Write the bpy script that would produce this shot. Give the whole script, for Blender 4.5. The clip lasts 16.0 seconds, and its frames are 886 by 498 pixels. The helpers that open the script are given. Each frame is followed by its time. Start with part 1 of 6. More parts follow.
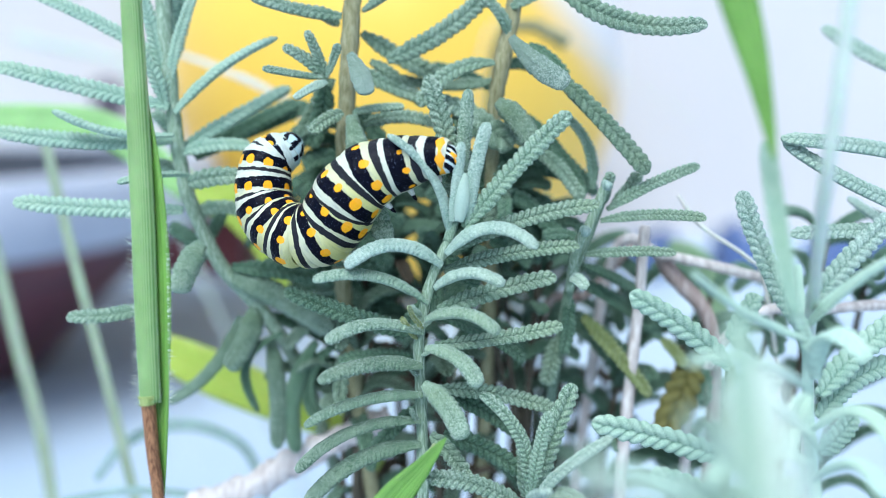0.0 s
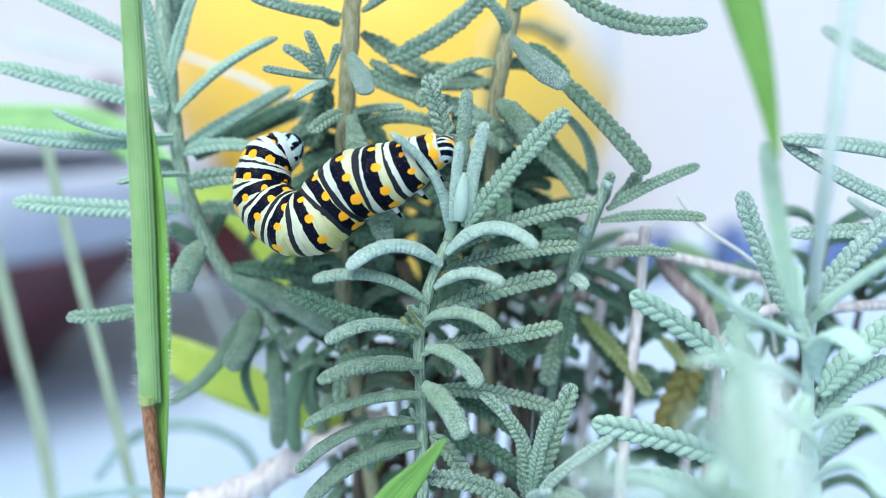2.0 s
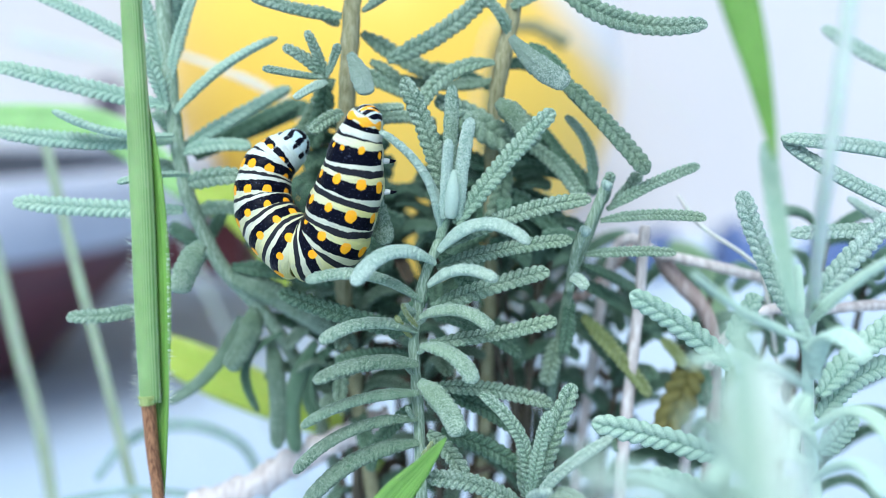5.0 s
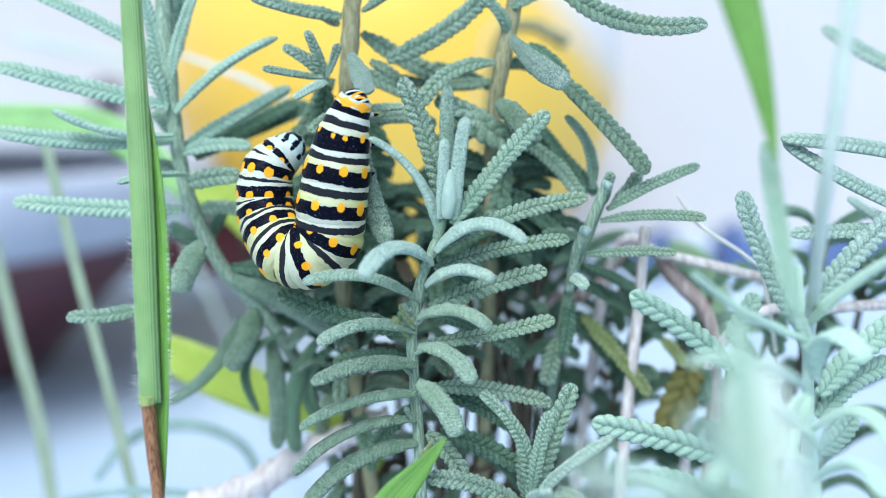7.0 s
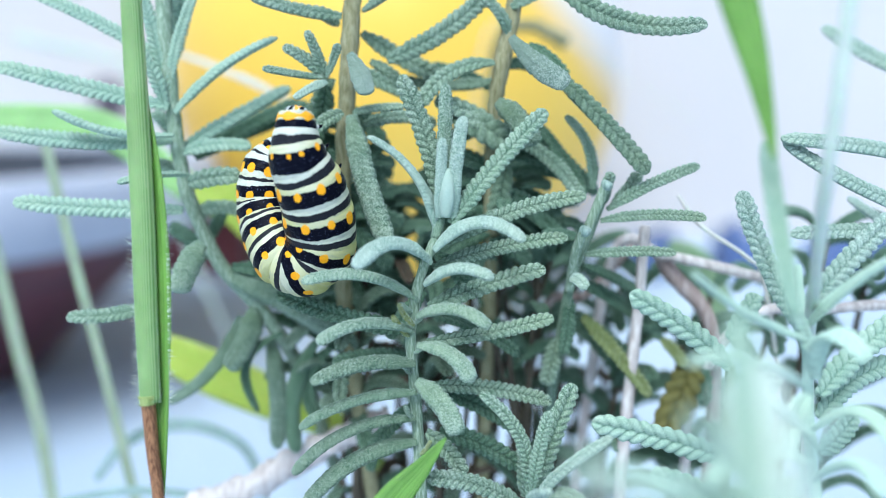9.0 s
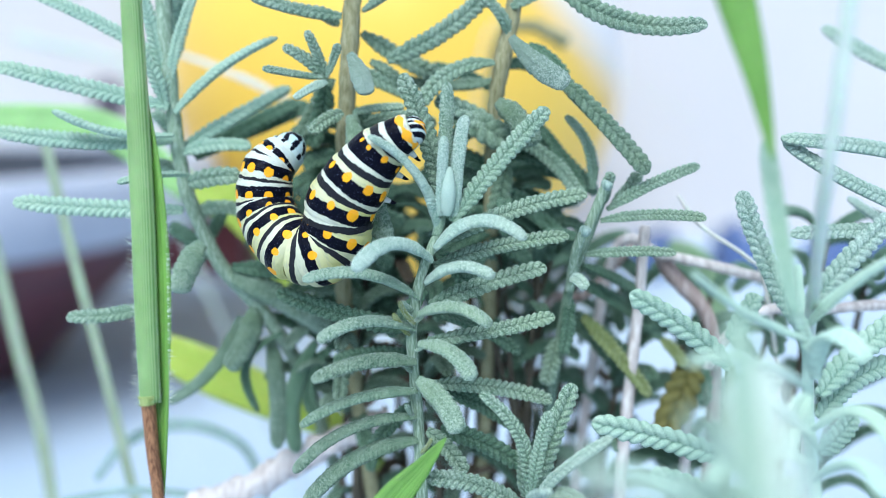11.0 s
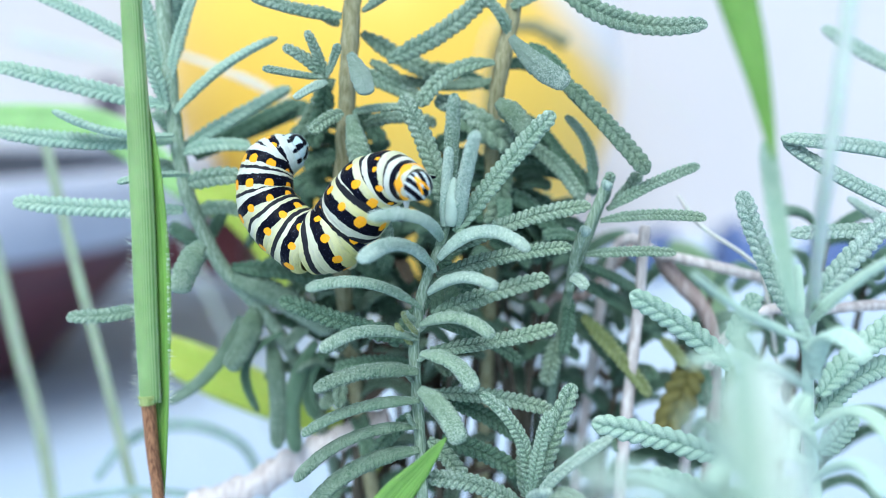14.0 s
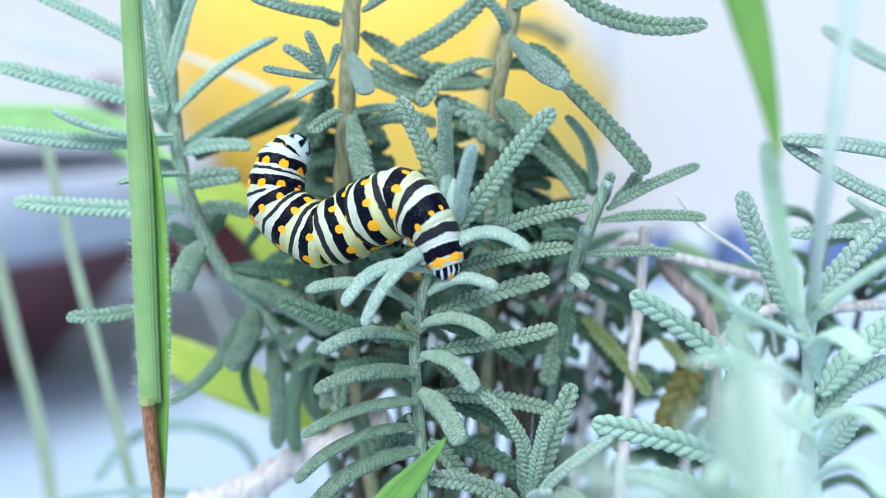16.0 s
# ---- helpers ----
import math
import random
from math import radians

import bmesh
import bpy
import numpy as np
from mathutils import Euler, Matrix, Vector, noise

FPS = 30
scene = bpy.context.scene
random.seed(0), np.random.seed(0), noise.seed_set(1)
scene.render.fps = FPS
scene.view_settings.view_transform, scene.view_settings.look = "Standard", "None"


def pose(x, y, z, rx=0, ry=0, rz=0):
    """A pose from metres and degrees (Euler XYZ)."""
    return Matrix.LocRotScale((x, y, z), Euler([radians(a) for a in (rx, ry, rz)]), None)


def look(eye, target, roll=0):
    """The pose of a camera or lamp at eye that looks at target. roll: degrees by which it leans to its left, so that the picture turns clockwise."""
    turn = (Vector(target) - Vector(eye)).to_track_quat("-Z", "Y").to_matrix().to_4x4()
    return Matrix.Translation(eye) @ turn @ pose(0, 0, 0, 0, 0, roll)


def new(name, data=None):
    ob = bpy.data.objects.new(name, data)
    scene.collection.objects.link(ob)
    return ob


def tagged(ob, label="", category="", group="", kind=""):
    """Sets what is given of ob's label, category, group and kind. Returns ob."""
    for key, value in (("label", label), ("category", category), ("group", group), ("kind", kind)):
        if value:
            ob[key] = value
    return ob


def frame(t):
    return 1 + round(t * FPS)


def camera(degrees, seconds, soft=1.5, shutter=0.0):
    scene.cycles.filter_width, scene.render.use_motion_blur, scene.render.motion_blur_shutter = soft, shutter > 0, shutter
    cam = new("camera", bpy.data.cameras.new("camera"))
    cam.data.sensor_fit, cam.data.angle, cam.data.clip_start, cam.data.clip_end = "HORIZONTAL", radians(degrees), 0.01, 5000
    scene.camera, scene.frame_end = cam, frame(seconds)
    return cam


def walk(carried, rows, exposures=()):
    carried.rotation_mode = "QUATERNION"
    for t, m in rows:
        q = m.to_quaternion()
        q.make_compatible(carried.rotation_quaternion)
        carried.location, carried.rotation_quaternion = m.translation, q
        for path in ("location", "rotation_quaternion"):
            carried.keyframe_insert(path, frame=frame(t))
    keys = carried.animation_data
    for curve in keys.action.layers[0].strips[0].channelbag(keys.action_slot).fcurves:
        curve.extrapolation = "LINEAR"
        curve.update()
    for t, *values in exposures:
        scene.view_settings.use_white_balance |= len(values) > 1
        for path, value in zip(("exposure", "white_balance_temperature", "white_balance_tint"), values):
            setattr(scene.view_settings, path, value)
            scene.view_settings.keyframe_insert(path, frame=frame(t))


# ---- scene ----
# A caterpillar on a woolly lavender bush beside a yellow ball; lengths in millimetres round the point in focus, turned to metres by mm().
DEGREES, REACH, TILT, HEIGHT = 60.0, 0.115, 12.0, 0.22
FOCUS = Vector((0.0, 0.0, HEIGHT))
AIM = Vector((0.0, math.cos(radians(TILT)), -math.sin(radians(TILT))))
EYE = FOCUS - AIM * REACH
TO_EYE, UP = -AIM, Vector((0.0, 0.0, 1.0))

cam = camera(DEGREES, 16.0, soft=0.45)
cam.data.dof.use_dof = True
cam.data.dof.focus_distance = 0.1125
cam.data.dof.aperture_fstop = 6.5
STAND = look(EYE, FOCUS)
walk(cam, [(0.0, STAND), (16.0, STAND)], exposures=[(0.0, 0.37, 5350, 0), (16.0, 0.37, 5350, 0)])

# ---- world and sun: bright overcast sky ----
ELEVATION, ROUND = radians(58), radians(200)
world = bpy.data.worlds.new("sky")
scene.world = world
world.use_nodes = True
wt = world.node_tree
sky = wt.nodes.new("ShaderNodeTexSky")
sky.sky_type, sky.sun_disc = "NISHITA", False
sky.sun_elevation, sky.sun_rotation = ELEVATION, ROUND
sky.air_density, sky.dust_density, sky.ozone_density = 1.0, 4.0, 1.0
wt.nodes["Background"].inputs["Strength"].default_value = 0.108
wt.links.new(sky.outputs["Color"], wt.nodes["Background"].inputs["Color"])
sun_data = bpy.data.lights.new("sun", "SUN")
sun_data.energy, sun_data.angle, sun_data.color = 2.25, radians(38), (1.0, 0.97, 0.92)
sun = new("sun", sun_data)
sun_from = Vector((math.sin(ROUND) * math.cos(ELEVATION), math.cos(ROUND) * math.cos(ELEVATION), math.sin(ELEVATION)))
sun.matrix_world = look(sun_from * 3.0, (0, 0, 0))


# ---- materials ----
class Mat:
    """A principled material with a few short ways to add nodes."""

    def __init__(self, name, rough=0.6, metal=0.0, spec=0.5):
        self.m = bpy.data.materials.new(name)
        self.m.use_nodes = True
        self.t = self.m.node_tree
        self.p = self.t.nodes["Principled BSDF"]
        self.p.inputs["Roughness"].default_value = rough
        self.p.inputs["Metallic"].default_value = metal
        self.p.inputs["Specular IOR Level"].default_value = spec

    def node(self, kind, **sets):
        n = self.t.nodes.new(kind)
        for key, value in sets.items():
            n.inputs[key.replace("_", " ")].default_value = value
        return n

    def link(self, a, b):
        self.t.links.new(a, b)

    def coords(self, stretch=(1, 1, 1), world_space=False):
        mp = self.node("ShaderNodeMapping")
        mp.inputs["Scale"].default_value = stretch
        if world_space:
            self.link(self.node("ShaderNodeNewGeometry").outputs["Position"], mp.inputs["Vector"])
        else:
            self.link(self.node("ShaderNodeTexCoord").outputs["Object"], mp.inputs["Vector"])
        return mp.outputs["Vector"]

    def noise(self, scale, detail=4.0, rough=0.55, stretch=(1, 1, 1), world_space=False):
        n = self.node("ShaderNodeTexNoise", Scale=scale, Detail=detail, Roughness=rough)
        self.link(self.coords(stretch, world_space), n.inputs["Vector"])
        return n.outputs["Fac"]

    def cells(self, scale):
        n = self.node("ShaderNodeTexVoronoi", Scale=scale)
        self.link(self.coords(), n.inputs["Vector"])
        return n.outputs["Distance"]

    def ramp(self, fac, *stops):
        r = self.node("ShaderNodeValToRGB")
        el = r.color_ramp.elements
        while len(el) < len(stops):
            el.new(0.5)
        for e, (pos, col) in zip(el, stops):
            e.position, e.color = pos, (*col, 1.0) if len(col) == 3 else col
        self.link(fac, r.inputs["Fac"])
        return r.outputs["Color"]

    def mix(self, fac, a, b, kind="MIX"):
        n = self.t.nodes.new("ShaderNodeMix")
        n.data_type, n.blend_type = "RGBA", kind
        for sock, value in ((n.inputs[0], fac), (n.inputs[6], a), (n.inputs[7], b)):
            if isinstance(value, bpy.types.NodeSocket):
                self.link(value, sock)
            elif isinstance(value, float):
                sock.default_value = value
            else:
                sock.default_value = (*value, 1.0)
        return n.outputs[2]

    def math(self, kind, a, b=0.0):
        n = self.t.nodes.new("ShaderNodeMath")
        n.operation = kind
        for sock, value in zip(n.inputs, (a, b)):
            if isinstance(value, bpy.types.NodeSocket):
                self.link(value, sock)
            else:
                sock.default_value = value
        return n.outputs[0]

    def chance(self):
        return self.node("ShaderNodeObjectInfo").outputs["Random"]

    def given(self, name):
        n = self.t.nodes.new("ShaderNodeAttribute")
        n.attribute_name = name
        return n.outputs["Fac"]

    def colour(self, socket):
        self.link(socket, self.p.inputs["Base Color"])
        return self

    def bump(self, height, strength, distance):
        b = self.node("ShaderNodeBump", Strength=strength, Distance=distance)
        self.link(height, b.inputs["Height"])
        self.link(b.outputs["Normal"], self.p.inputs["Normal"])
        return self

    def rough(self, socket):
        self.link(socket, self.p.inputs["Roughness"])
        return self


def woolly(name, dark, mid, pale, sheen=0.55, speck=0.70):
    """Felted grey-green leaf skin: fine pale hairs over green, a new tone on each leaf."""
    m = Mat(name, 0.85, spec=0.25)
    pale = (pale[0] * 1.02, pale[1], pale[2] * 0.97)
    wool = m.noise(4900, 2.5, 0.62)
    patch = m.noise(420, 3.0)
    tone = m.mix(m.math("ADD", m.math("MULTIPLY", m.chance(), 0.50), 0.30), mid, dark)
    tone = m.mix(m.ramp(patch, (0.40, (0, 0, 0)), (0.80, (0.3, 0.3, 0.3))), tone, pale)
    hair = m.ramp(wool, (0.47, (0, 0, 0)), (0.61, (speck * 1.12,) * 3))
    curl = m.math("ABSOLUTE", m.math("SUBTRACT", m.noise(2300, 1.5, 0.5), 0.5))
    strand = m.ramp(curl, (0.0, (speck * 1.15,) * 3), (0.050, (0, 0, 0)))
    hair = m.math("MAXIMUM", m.math("MULTIPLY", hair, 0.75), strand)
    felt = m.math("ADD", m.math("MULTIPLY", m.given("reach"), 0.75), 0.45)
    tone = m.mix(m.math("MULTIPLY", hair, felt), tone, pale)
    drift = m.noise(90, 2.0, 0.5, world_space=False)
    tone = m.mix(m.ramp(drift, (0.42, (0, 0, 0)), (0.70, (0.35, 0.35, 0.35))), tone, (pale[0] * 0.55, pale[1] * 0.60, pale[2] * 0.40))
    # shade in the grooves between lobes, painted as a darker colour
    crease_shade = m.given("crease_shade")
    tone = m.mix(m.math("MULTIPLY", crease_shade, 0.95), tone, tuple(0.8 * v for v in dark))
    m.colour(tone)
    m.bump(wool, 0.3 + speck, 0.00034)
    m.p.inputs["Sheen Weight"].default_value = sheen * 0.45
    m.p.inputs["Sheen Roughness"].default_value = 0.35
    m.p.inputs["Sheen Tint"].default_value = (0.85, 1.0, 0.95, 1.0)
    return m.m


M = {}
M["leaf"] = woolly("woolly_leaf", (0.064, 0.128, 0.080), (0.205, 0.328, 0.222), (0.60, 0.72, 0.60))
# the bush's inner shade put into a darker copy of the leaf colour
M["leaf_deep"] = woolly("shade_dark_leaf", (0.036, 0.085, 0.050), (0.098, 0.195, 0.120), (0.31, 0.45, 0.34), 0.4)
# leaf colour lightened in place of light on left, near and braided shoots
M["leaf_lit"] = woolly("lit_leaf", (0.20, 0.34, 0.25), (0.43, 0.59, 0.46), (0.76, 0.88, 0.78), 0.5, 0.35)
# darker copy of the leaf: older low leaves, and shade painted on inner ones
M["leaf_low"] = woolly("older_and_shaded_leaf", (0.050, 0.098, 0.058), (0.132, 0.228, 0.146), (0.43, 0.54, 0.43), 0.4)
# pale young tip leaves; also brightness painted onto the near and rim shoots
M["leaf_pale"] = woolly("young_and_brightened_leaf", (0.17, 0.29, 0.22), (0.39, 0.54, 0.45), (0.78, 0.89, 0.83), 0.6)
M["leaf_light"] = woolly("light_leaf", (0.105, 0.20, 0.127), (0.255, 0.40, 0.28), (0.64, 0.765, 0.645), 0.5)
# near leaf colour raised to stand in for the skylight on it
M["leaf_bright"] = woolly("brightened_leaf", (0.48, 0.66, 0.54), (0.61, 0.78, 0.66), (0.77, 0.89, 0.79), 0.6, 0.3)
M["leaf_bud"] = woolly("silky_bud", (0.40, 0.53, 0.45), (0.50, 0.62, 0.54), (0.64, 0.74, 0.67), 0.6, 0.5)
# palest near leaf: its brightness is painted into the colour
M["leaf_brightest"] = woolly("brightest_leaf", (0.72, 0.82, 0.75), (0.79, 0.87, 0.81), (0.86, 0.92, 0.87), 0.7)
brightest_skin = M["leaf_brightest"].node_tree.nodes["Principled BSDF"]
brightest_skin.inputs["Subsurface Weight"].default_value = 0.6
brightest_skin.inputs["Subsurface Radius"].default_value = (0.004, 0.004, 0.004)
M["leaf_under"] = woolly("felted_underside", (0.10, 0.165, 0.13), (0.20, 0.285, 0.235), (0.48, 0.57, 0.51), 0.6)
M["leaf_dry"] = woolly("withered_leaf", (0.05, 0.035, 0.025), (0.14, 0.10, 0.075), (0.32, 0.25, 0.20), 0.2)
M["leaf_olive"] = woolly("olive_brown_leaf", (0.09, 0.085, 0.02), (0.19, 0.17, 0.05), (0.34, 0.32, 0.15), 0.1, 0.3)
M["leaf_yellow"] = woolly("yellowing_leaf", (0.15, 0.19, 0.05), (0.26, 0.32, 0.11), (0.54, 0.60, 0.34), 0.3)


def stemwood(name, a, b, c, scale=900):
    m = Mat(name, 0.8, spec=0.25)
    grain = m.noise(scale, 5.0, 0.6, (1, 1, 0.18))
    col = m.ramp(grain, (0.3, a), (0.5, b), (0.72, c))
    m.colour(col)
    m.bump(grain, 0.5, 0.0003)
    return m.m


M["stem"] = stemwood("green_stem", (0.15, 0.20, 0.10), (0.26, 0.32, 0.18), (0.44, 0.50, 0.36), 2600)
M["wood"] = stemwood("grey_brown_stem", (0.18, 0.17, 0.085), (0.30, 0.282, 0.155), (0.43, 0.415, 0.275), 2200)
# bark of the inner stems, darkened in colour for the shade there
M["shade_wood"] = stemwood("shade_dark_bark", (0.05, 0.042, 0.03), (0.10, 0.085, 0.06), (0.19, 0.165, 0.12), 1800)
M["felt"] = stemwood("dry_cut_felt", (0.20, 0.29, 0.24), (0.33, 0.43, 0.37), (0.52, 0.61, 0.55), 2600)
M["shoot_stem"] = stemwood("felted_stem", (0.15, 0.22, 0.14), (0.29, 0.38, 0.27), (0.54, 0.63, 0.51), 3000)
M["twig"] = stemwood("dry_twig", (0.25, 0.18, 0.16), (0.42, 0.33, 0.30), (0.60, 0.52, 0.50))
M["pale_wood"] = stemwood("bleached_wood", (0.46, 0.39, 0.37), (0.67, 0.60, 0.57), (0.84, 0.79, 0.77))
M["mauve_wood"] = stemwood("mauve_weathered_wood", (0.07, 0.06, 0.09), (0.13, 0.11, 0.16), (0.22, 0.20, 0.25), 120)


def grassy(name, a, b, through_light=0.25, veins=9.0):
    """Grass skin with veins that run along the blade."""
    m = Mat(name, 0.45, spec=0.4)
    if veins > 20:
        fine = m.math("SINE", m.math("ADD", m.math("MULTIPLY", m.given("across"), veins), m.math("MULTIPLY", m.noise(300, 2.0), 1.5)))
        lines = m.math("ADD", m.math("MULTIPLY", fine, 0.15), 0.5)
    elif veins:
        vein = m.node("ShaderNodeTexNoise", Detail=2.0, Scale=1.0)
        vein.noise_dimensions = "1D"
        m.link(m.math("MULTIPLY", m.given("across"), veins), vein.inputs["W"])
        lines = vein.outputs["Fac"]
    else:
        lines = m.noise(4200, 3.0, 0.5, (1, 1, 0.012))
    blotch = m.noise(160, 3.0)
    col = m.mix(m.ramp(lines, (0.36, (0, 0, 0)), (0.64, (1, 1, 1))), a, b)
    col = m.mix(m.ramp(blotch, (0.4, (0, 0, 0)), (0.8, (0.35, 0.35, 0.35))), col, tuple(1.5 * v for v in b))
    m.colour(col)
    m.bump(lines, 0.35, 0.00025)
    m.p.inputs["Subsurface Weight"].default_value = through_light
    m.p.inputs["Subsurface Radius"].default_value = (0.001, 0.002, 0.0005)
    return m.m


M["grass"] = grassy("grass_sheath", (0.11, 0.24, 0.045), (0.36, 0.49, 0.22), 0.3, 31.4)
M["grass_blade"] = grassy("grass_blade", (0.10, 0.23, 0.03), (0.21, 0.37, 0.08))
M["grass_lime"] = grassy("lime_grass", (0.34, 0.45, 0.04), (0.48, 0.57, 0.10))
M["grass_pale"] = grassy("pale_grass", (0.52, 0.59, 0.51), (0.64, 0.70, 0.62))
M["grass_fresh"] = grassy("fresh_grass", (0.24, 0.44, 0.14), (0.36, 0.56, 0.22))
M["grass_soft"] = grassy("washed_grass", (0.24, 0.30, 0.20), (0.34, 0.40, 0.29))
M["grass_mid"] = grassy("soft_grass", (0.17, 0.27, 0.14), (0.27, 0.37, 0.22))
M["grass_teal"] = grassy("bluish_grass", (0.24, 0.34, 0.31), (0.36, 0.47, 0.44))
M["straw"] = grassy("bleached_straw", (0.62, 0.60, 0.52), (0.72, 0.70, 0.64), 0.1)
M["grass_brown"] = grassy("withered_sheath", (0.11, 0.045, 0.02), (0.36, 0.18, 0.085), 0.0, 0.0)
M["grass_node"] = grassy("grass_node", (0.24, 0.32, 0.07), (0.40, 0.46, 0.18), 0.1, 0.0)
hair_mat = Mat("pale_hair", 0.5)
hair_mat.p.inputs["Base Color"].default_value = (0.75, 0.82, 0.72, 1)
M["hair"] = hair_mat.m
fuzz_mat = Mat("leaf_fuzz", 0.7)
fuzz_mat.colour(fuzz_mat.mix(fuzz_mat.chance(), (0.56, 0.68, 0.62), (0.68, 0.78, 0.73)))
M["fuzz"] = fuzz_mat.m

# caterpillar skin: black bands and orange spots set by the distances stored on the mesh
skin = Mat("caterpillar_skin", 0.46, spec=0.28)
edge = skin.math("MULTIPLY", skin.math("SUBTRACT", skin.noise(1300, 3.0), 0.5), 0.5)
pale = skin.mix(skin.given("green"), (0.66, 0.68, 0.65), (0.60, 0.58, 0.22))
pale = skin.mix(skin.ramp(skin.noise(700, 3.0), (0.45, (0, 0, 0)), (0.8, (0.25, 0.25, 0.25))), pale, (0.58, 0.57, 0.35))
pale = skin.mix(skin.ramp(skin.noise(800, 4.0, 0.6, (0.6, 0.6, 2.4)), (0.52, (0, 0, 0)), (0.72, (0.55, 0.55, 0.55))), pale, (0.36, 0.37, 0.31))
pale = skin.mix(skin.math("MULTIPLY", skin.given("blue"), 0.8), pale, (0.52, 0.76, 0.84))
black = skin.mix(skin.ramp(skin.noise(4200, 2.0), (0.64, (0, 0, 0)), (0.72, (0.9, 0.9, 0.9))), (0.0030, 0.0036, 0.010), (0.10, 0.11, 0.18))
black = skin.mix(skin.math("MULTIPLY", skin.given("fold"), 0.75), black, (0.028, 0.029, 0.034))
inblack = skin.ramp(skin.math("ADD", skin.math("MULTIPLY", skin.math("ADD", skin.given("black"), edge), 2.5), 0.5), (0.42, (0, 0, 0)), (0.58, (1, 1, 1)))
inspot = skin.ramp(skin.math("ADD", skin.math("MULTIPLY", skin.math("ADD", skin.given("spot"), edge), 2.5), 0.5), (0.42, (0, 0, 0)), (0.58, (1, 1, 1)))
orange = skin.mix(skin.noise(900, 2.0), (0.95, 0.38, 0.006), (0.98, 0.50, 0.02))
skin.colour(skin.mix(inspot, skin.mix(inblack, pale, black), orange))
skin.rough(skin.math("SUBTRACT", 0.52, skin.math("MULTIPLY", inblack, 0.24)))
skin.link(skin.math("SUBTRACT", 0.32, skin.math("MULTIPLY", inblack, 0.26)), skin.p.inputs["Specular IOR Level"])
skin.bump(skin.math("ADD", skin.noise(1500, 4.0), skin.noise(700, 3.0, 0.6, (0.5, 0.5, 3.2))), 0.45, 0.00035)
skin.p.inputs["Subsurface Weight"].default_value = 0.08
skin.p.inputs["Subsurface Radius"].default_value = (0.002, 0.002, 0.001)
M["skin"] = skin.m
wall_mat = Mat("white_plaster", 0.8)
wall_mat.colour(wall_mat.mix(wall_mat.noise(3.0, 5.0), (0.74, 0.69, 0.675), (0.64, 0.60, 0.60)))
wall_mat.bump(wall_mat.noise(160, 4.0), 0.3, 0.002)
M["wall"] = wall_mat.m
ground_mat = Mat("pale_concrete", 0.8)
ground_mat.colour(ground_mat.mix(ground_mat.noise(6.0, 6.0), (0.34, 0.43, 0.56), (0.56, 0.64, 0.76)))
ground_mat.bump(ground_mat.noise(220, 5.0), 0.4, 0.002)
M["ground"] = ground_mat.m
soil_mat = Mat("dark_soil", 0.9)
soil_mat.colour(soil_mat.ramp(soil_mat.noise(320, 5.0), (0.35, (0.02, 0.014, 0.01)), (0.7, (0.09, 0.065, 0.05))))
soil_mat.bump(soil_mat.noise(320, 5.0), 0.8, 0.004)
M["soil"] = soil_mat.m
ball_mat = Mat("yellow_plastic", 0.42)
yellow = ball_mat.mix(ball_mat.noise(9.0, 4.0), (0.95, 0.55, 0.045), (0.97, 0.655, 0.115))
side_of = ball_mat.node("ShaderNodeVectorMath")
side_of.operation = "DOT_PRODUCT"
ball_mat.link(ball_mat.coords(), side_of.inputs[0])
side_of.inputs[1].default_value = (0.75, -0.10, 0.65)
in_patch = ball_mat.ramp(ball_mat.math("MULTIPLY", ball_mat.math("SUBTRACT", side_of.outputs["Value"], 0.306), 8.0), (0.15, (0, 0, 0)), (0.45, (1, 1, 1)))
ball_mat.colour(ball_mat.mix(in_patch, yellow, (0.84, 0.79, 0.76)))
ball_mat.bump(ball_mat.noise(700, 2.0), 0.15, 0.0006)
M["ball"] = ball_mat.m
pot_mat = Mat("maroon_glaze", 0.35)
pot_mat.colour(pot_mat.mix(pot_mat.noise(22.0, 5.0), (0.030, 0.012, 0.020), (0.19, 0.055, 0.065)))
M["pot"] = pot_mat.m
band_mat = Mat("pale_slate", 0.5)
band_mat.colour(band_mat.mix(band_mat.noise(30.0, 5.0), (0.40, 0.42, 0.50), (0.54, 0.56, 0.64)))
M["pale_slate"] = band_mat.m
# shade inside the pot, put into the dark colour of its lining
lining_mat = Mat("shade_dark_lining", 0.6)
lining_mat.colour(lining_mat.mix(lining_mat.noise(30.0, 5.0), (0.022, 0.026, 0.042), (0.05, 0.058, 0.085)))
M["slate"] = lining_mat.m
tarp_mat = Mat("blue_plastic", 0.4)
tarp_mat.colour(tarp_mat.mix(tarp_mat.noise(20.0, 4.0), (0.04, 0.075, 0.23), (0.11, 0.17, 0.37)))
M["tarp"] = tarp_mat.m


# ---- mesh helpers ----
def mm(x, y, z):
    return FOCUS + Vector((x, y, z)) * 0.001


def mesh_of(name, verts, faces, mat, smooth=True):
    me = bpy.data.meshes.new(name)
    me.from_pydata([tuple(v) for v in verts], [], faces)
    me.materials.append(M[mat])
    if smooth:
        me.polygons.foreach_set("use_smooth", [True] * len(me.polygons))
    me.update()
    return me


def part(name, me, parent, place=None, label=""):
    """Links a mesh as one object under a thing or a part, at a place in the world (its verts are relative to it)."""
    ob = new(name, me)
    ob.parent = parent
    if place is not None:
        ob.location = Vector(place) - ROOT[parent.name]
    if label:
        ob["label"] = label
    return ob


ROOT = {}


def thing(name, base, label, category, group="", kind=""):
    ob = new(name)
    ob.location = base
    ob.empty_display_size = 0.005
    ROOT[ob.name] = Vector(base)
    return tagged(ob, label, category, group, kind)


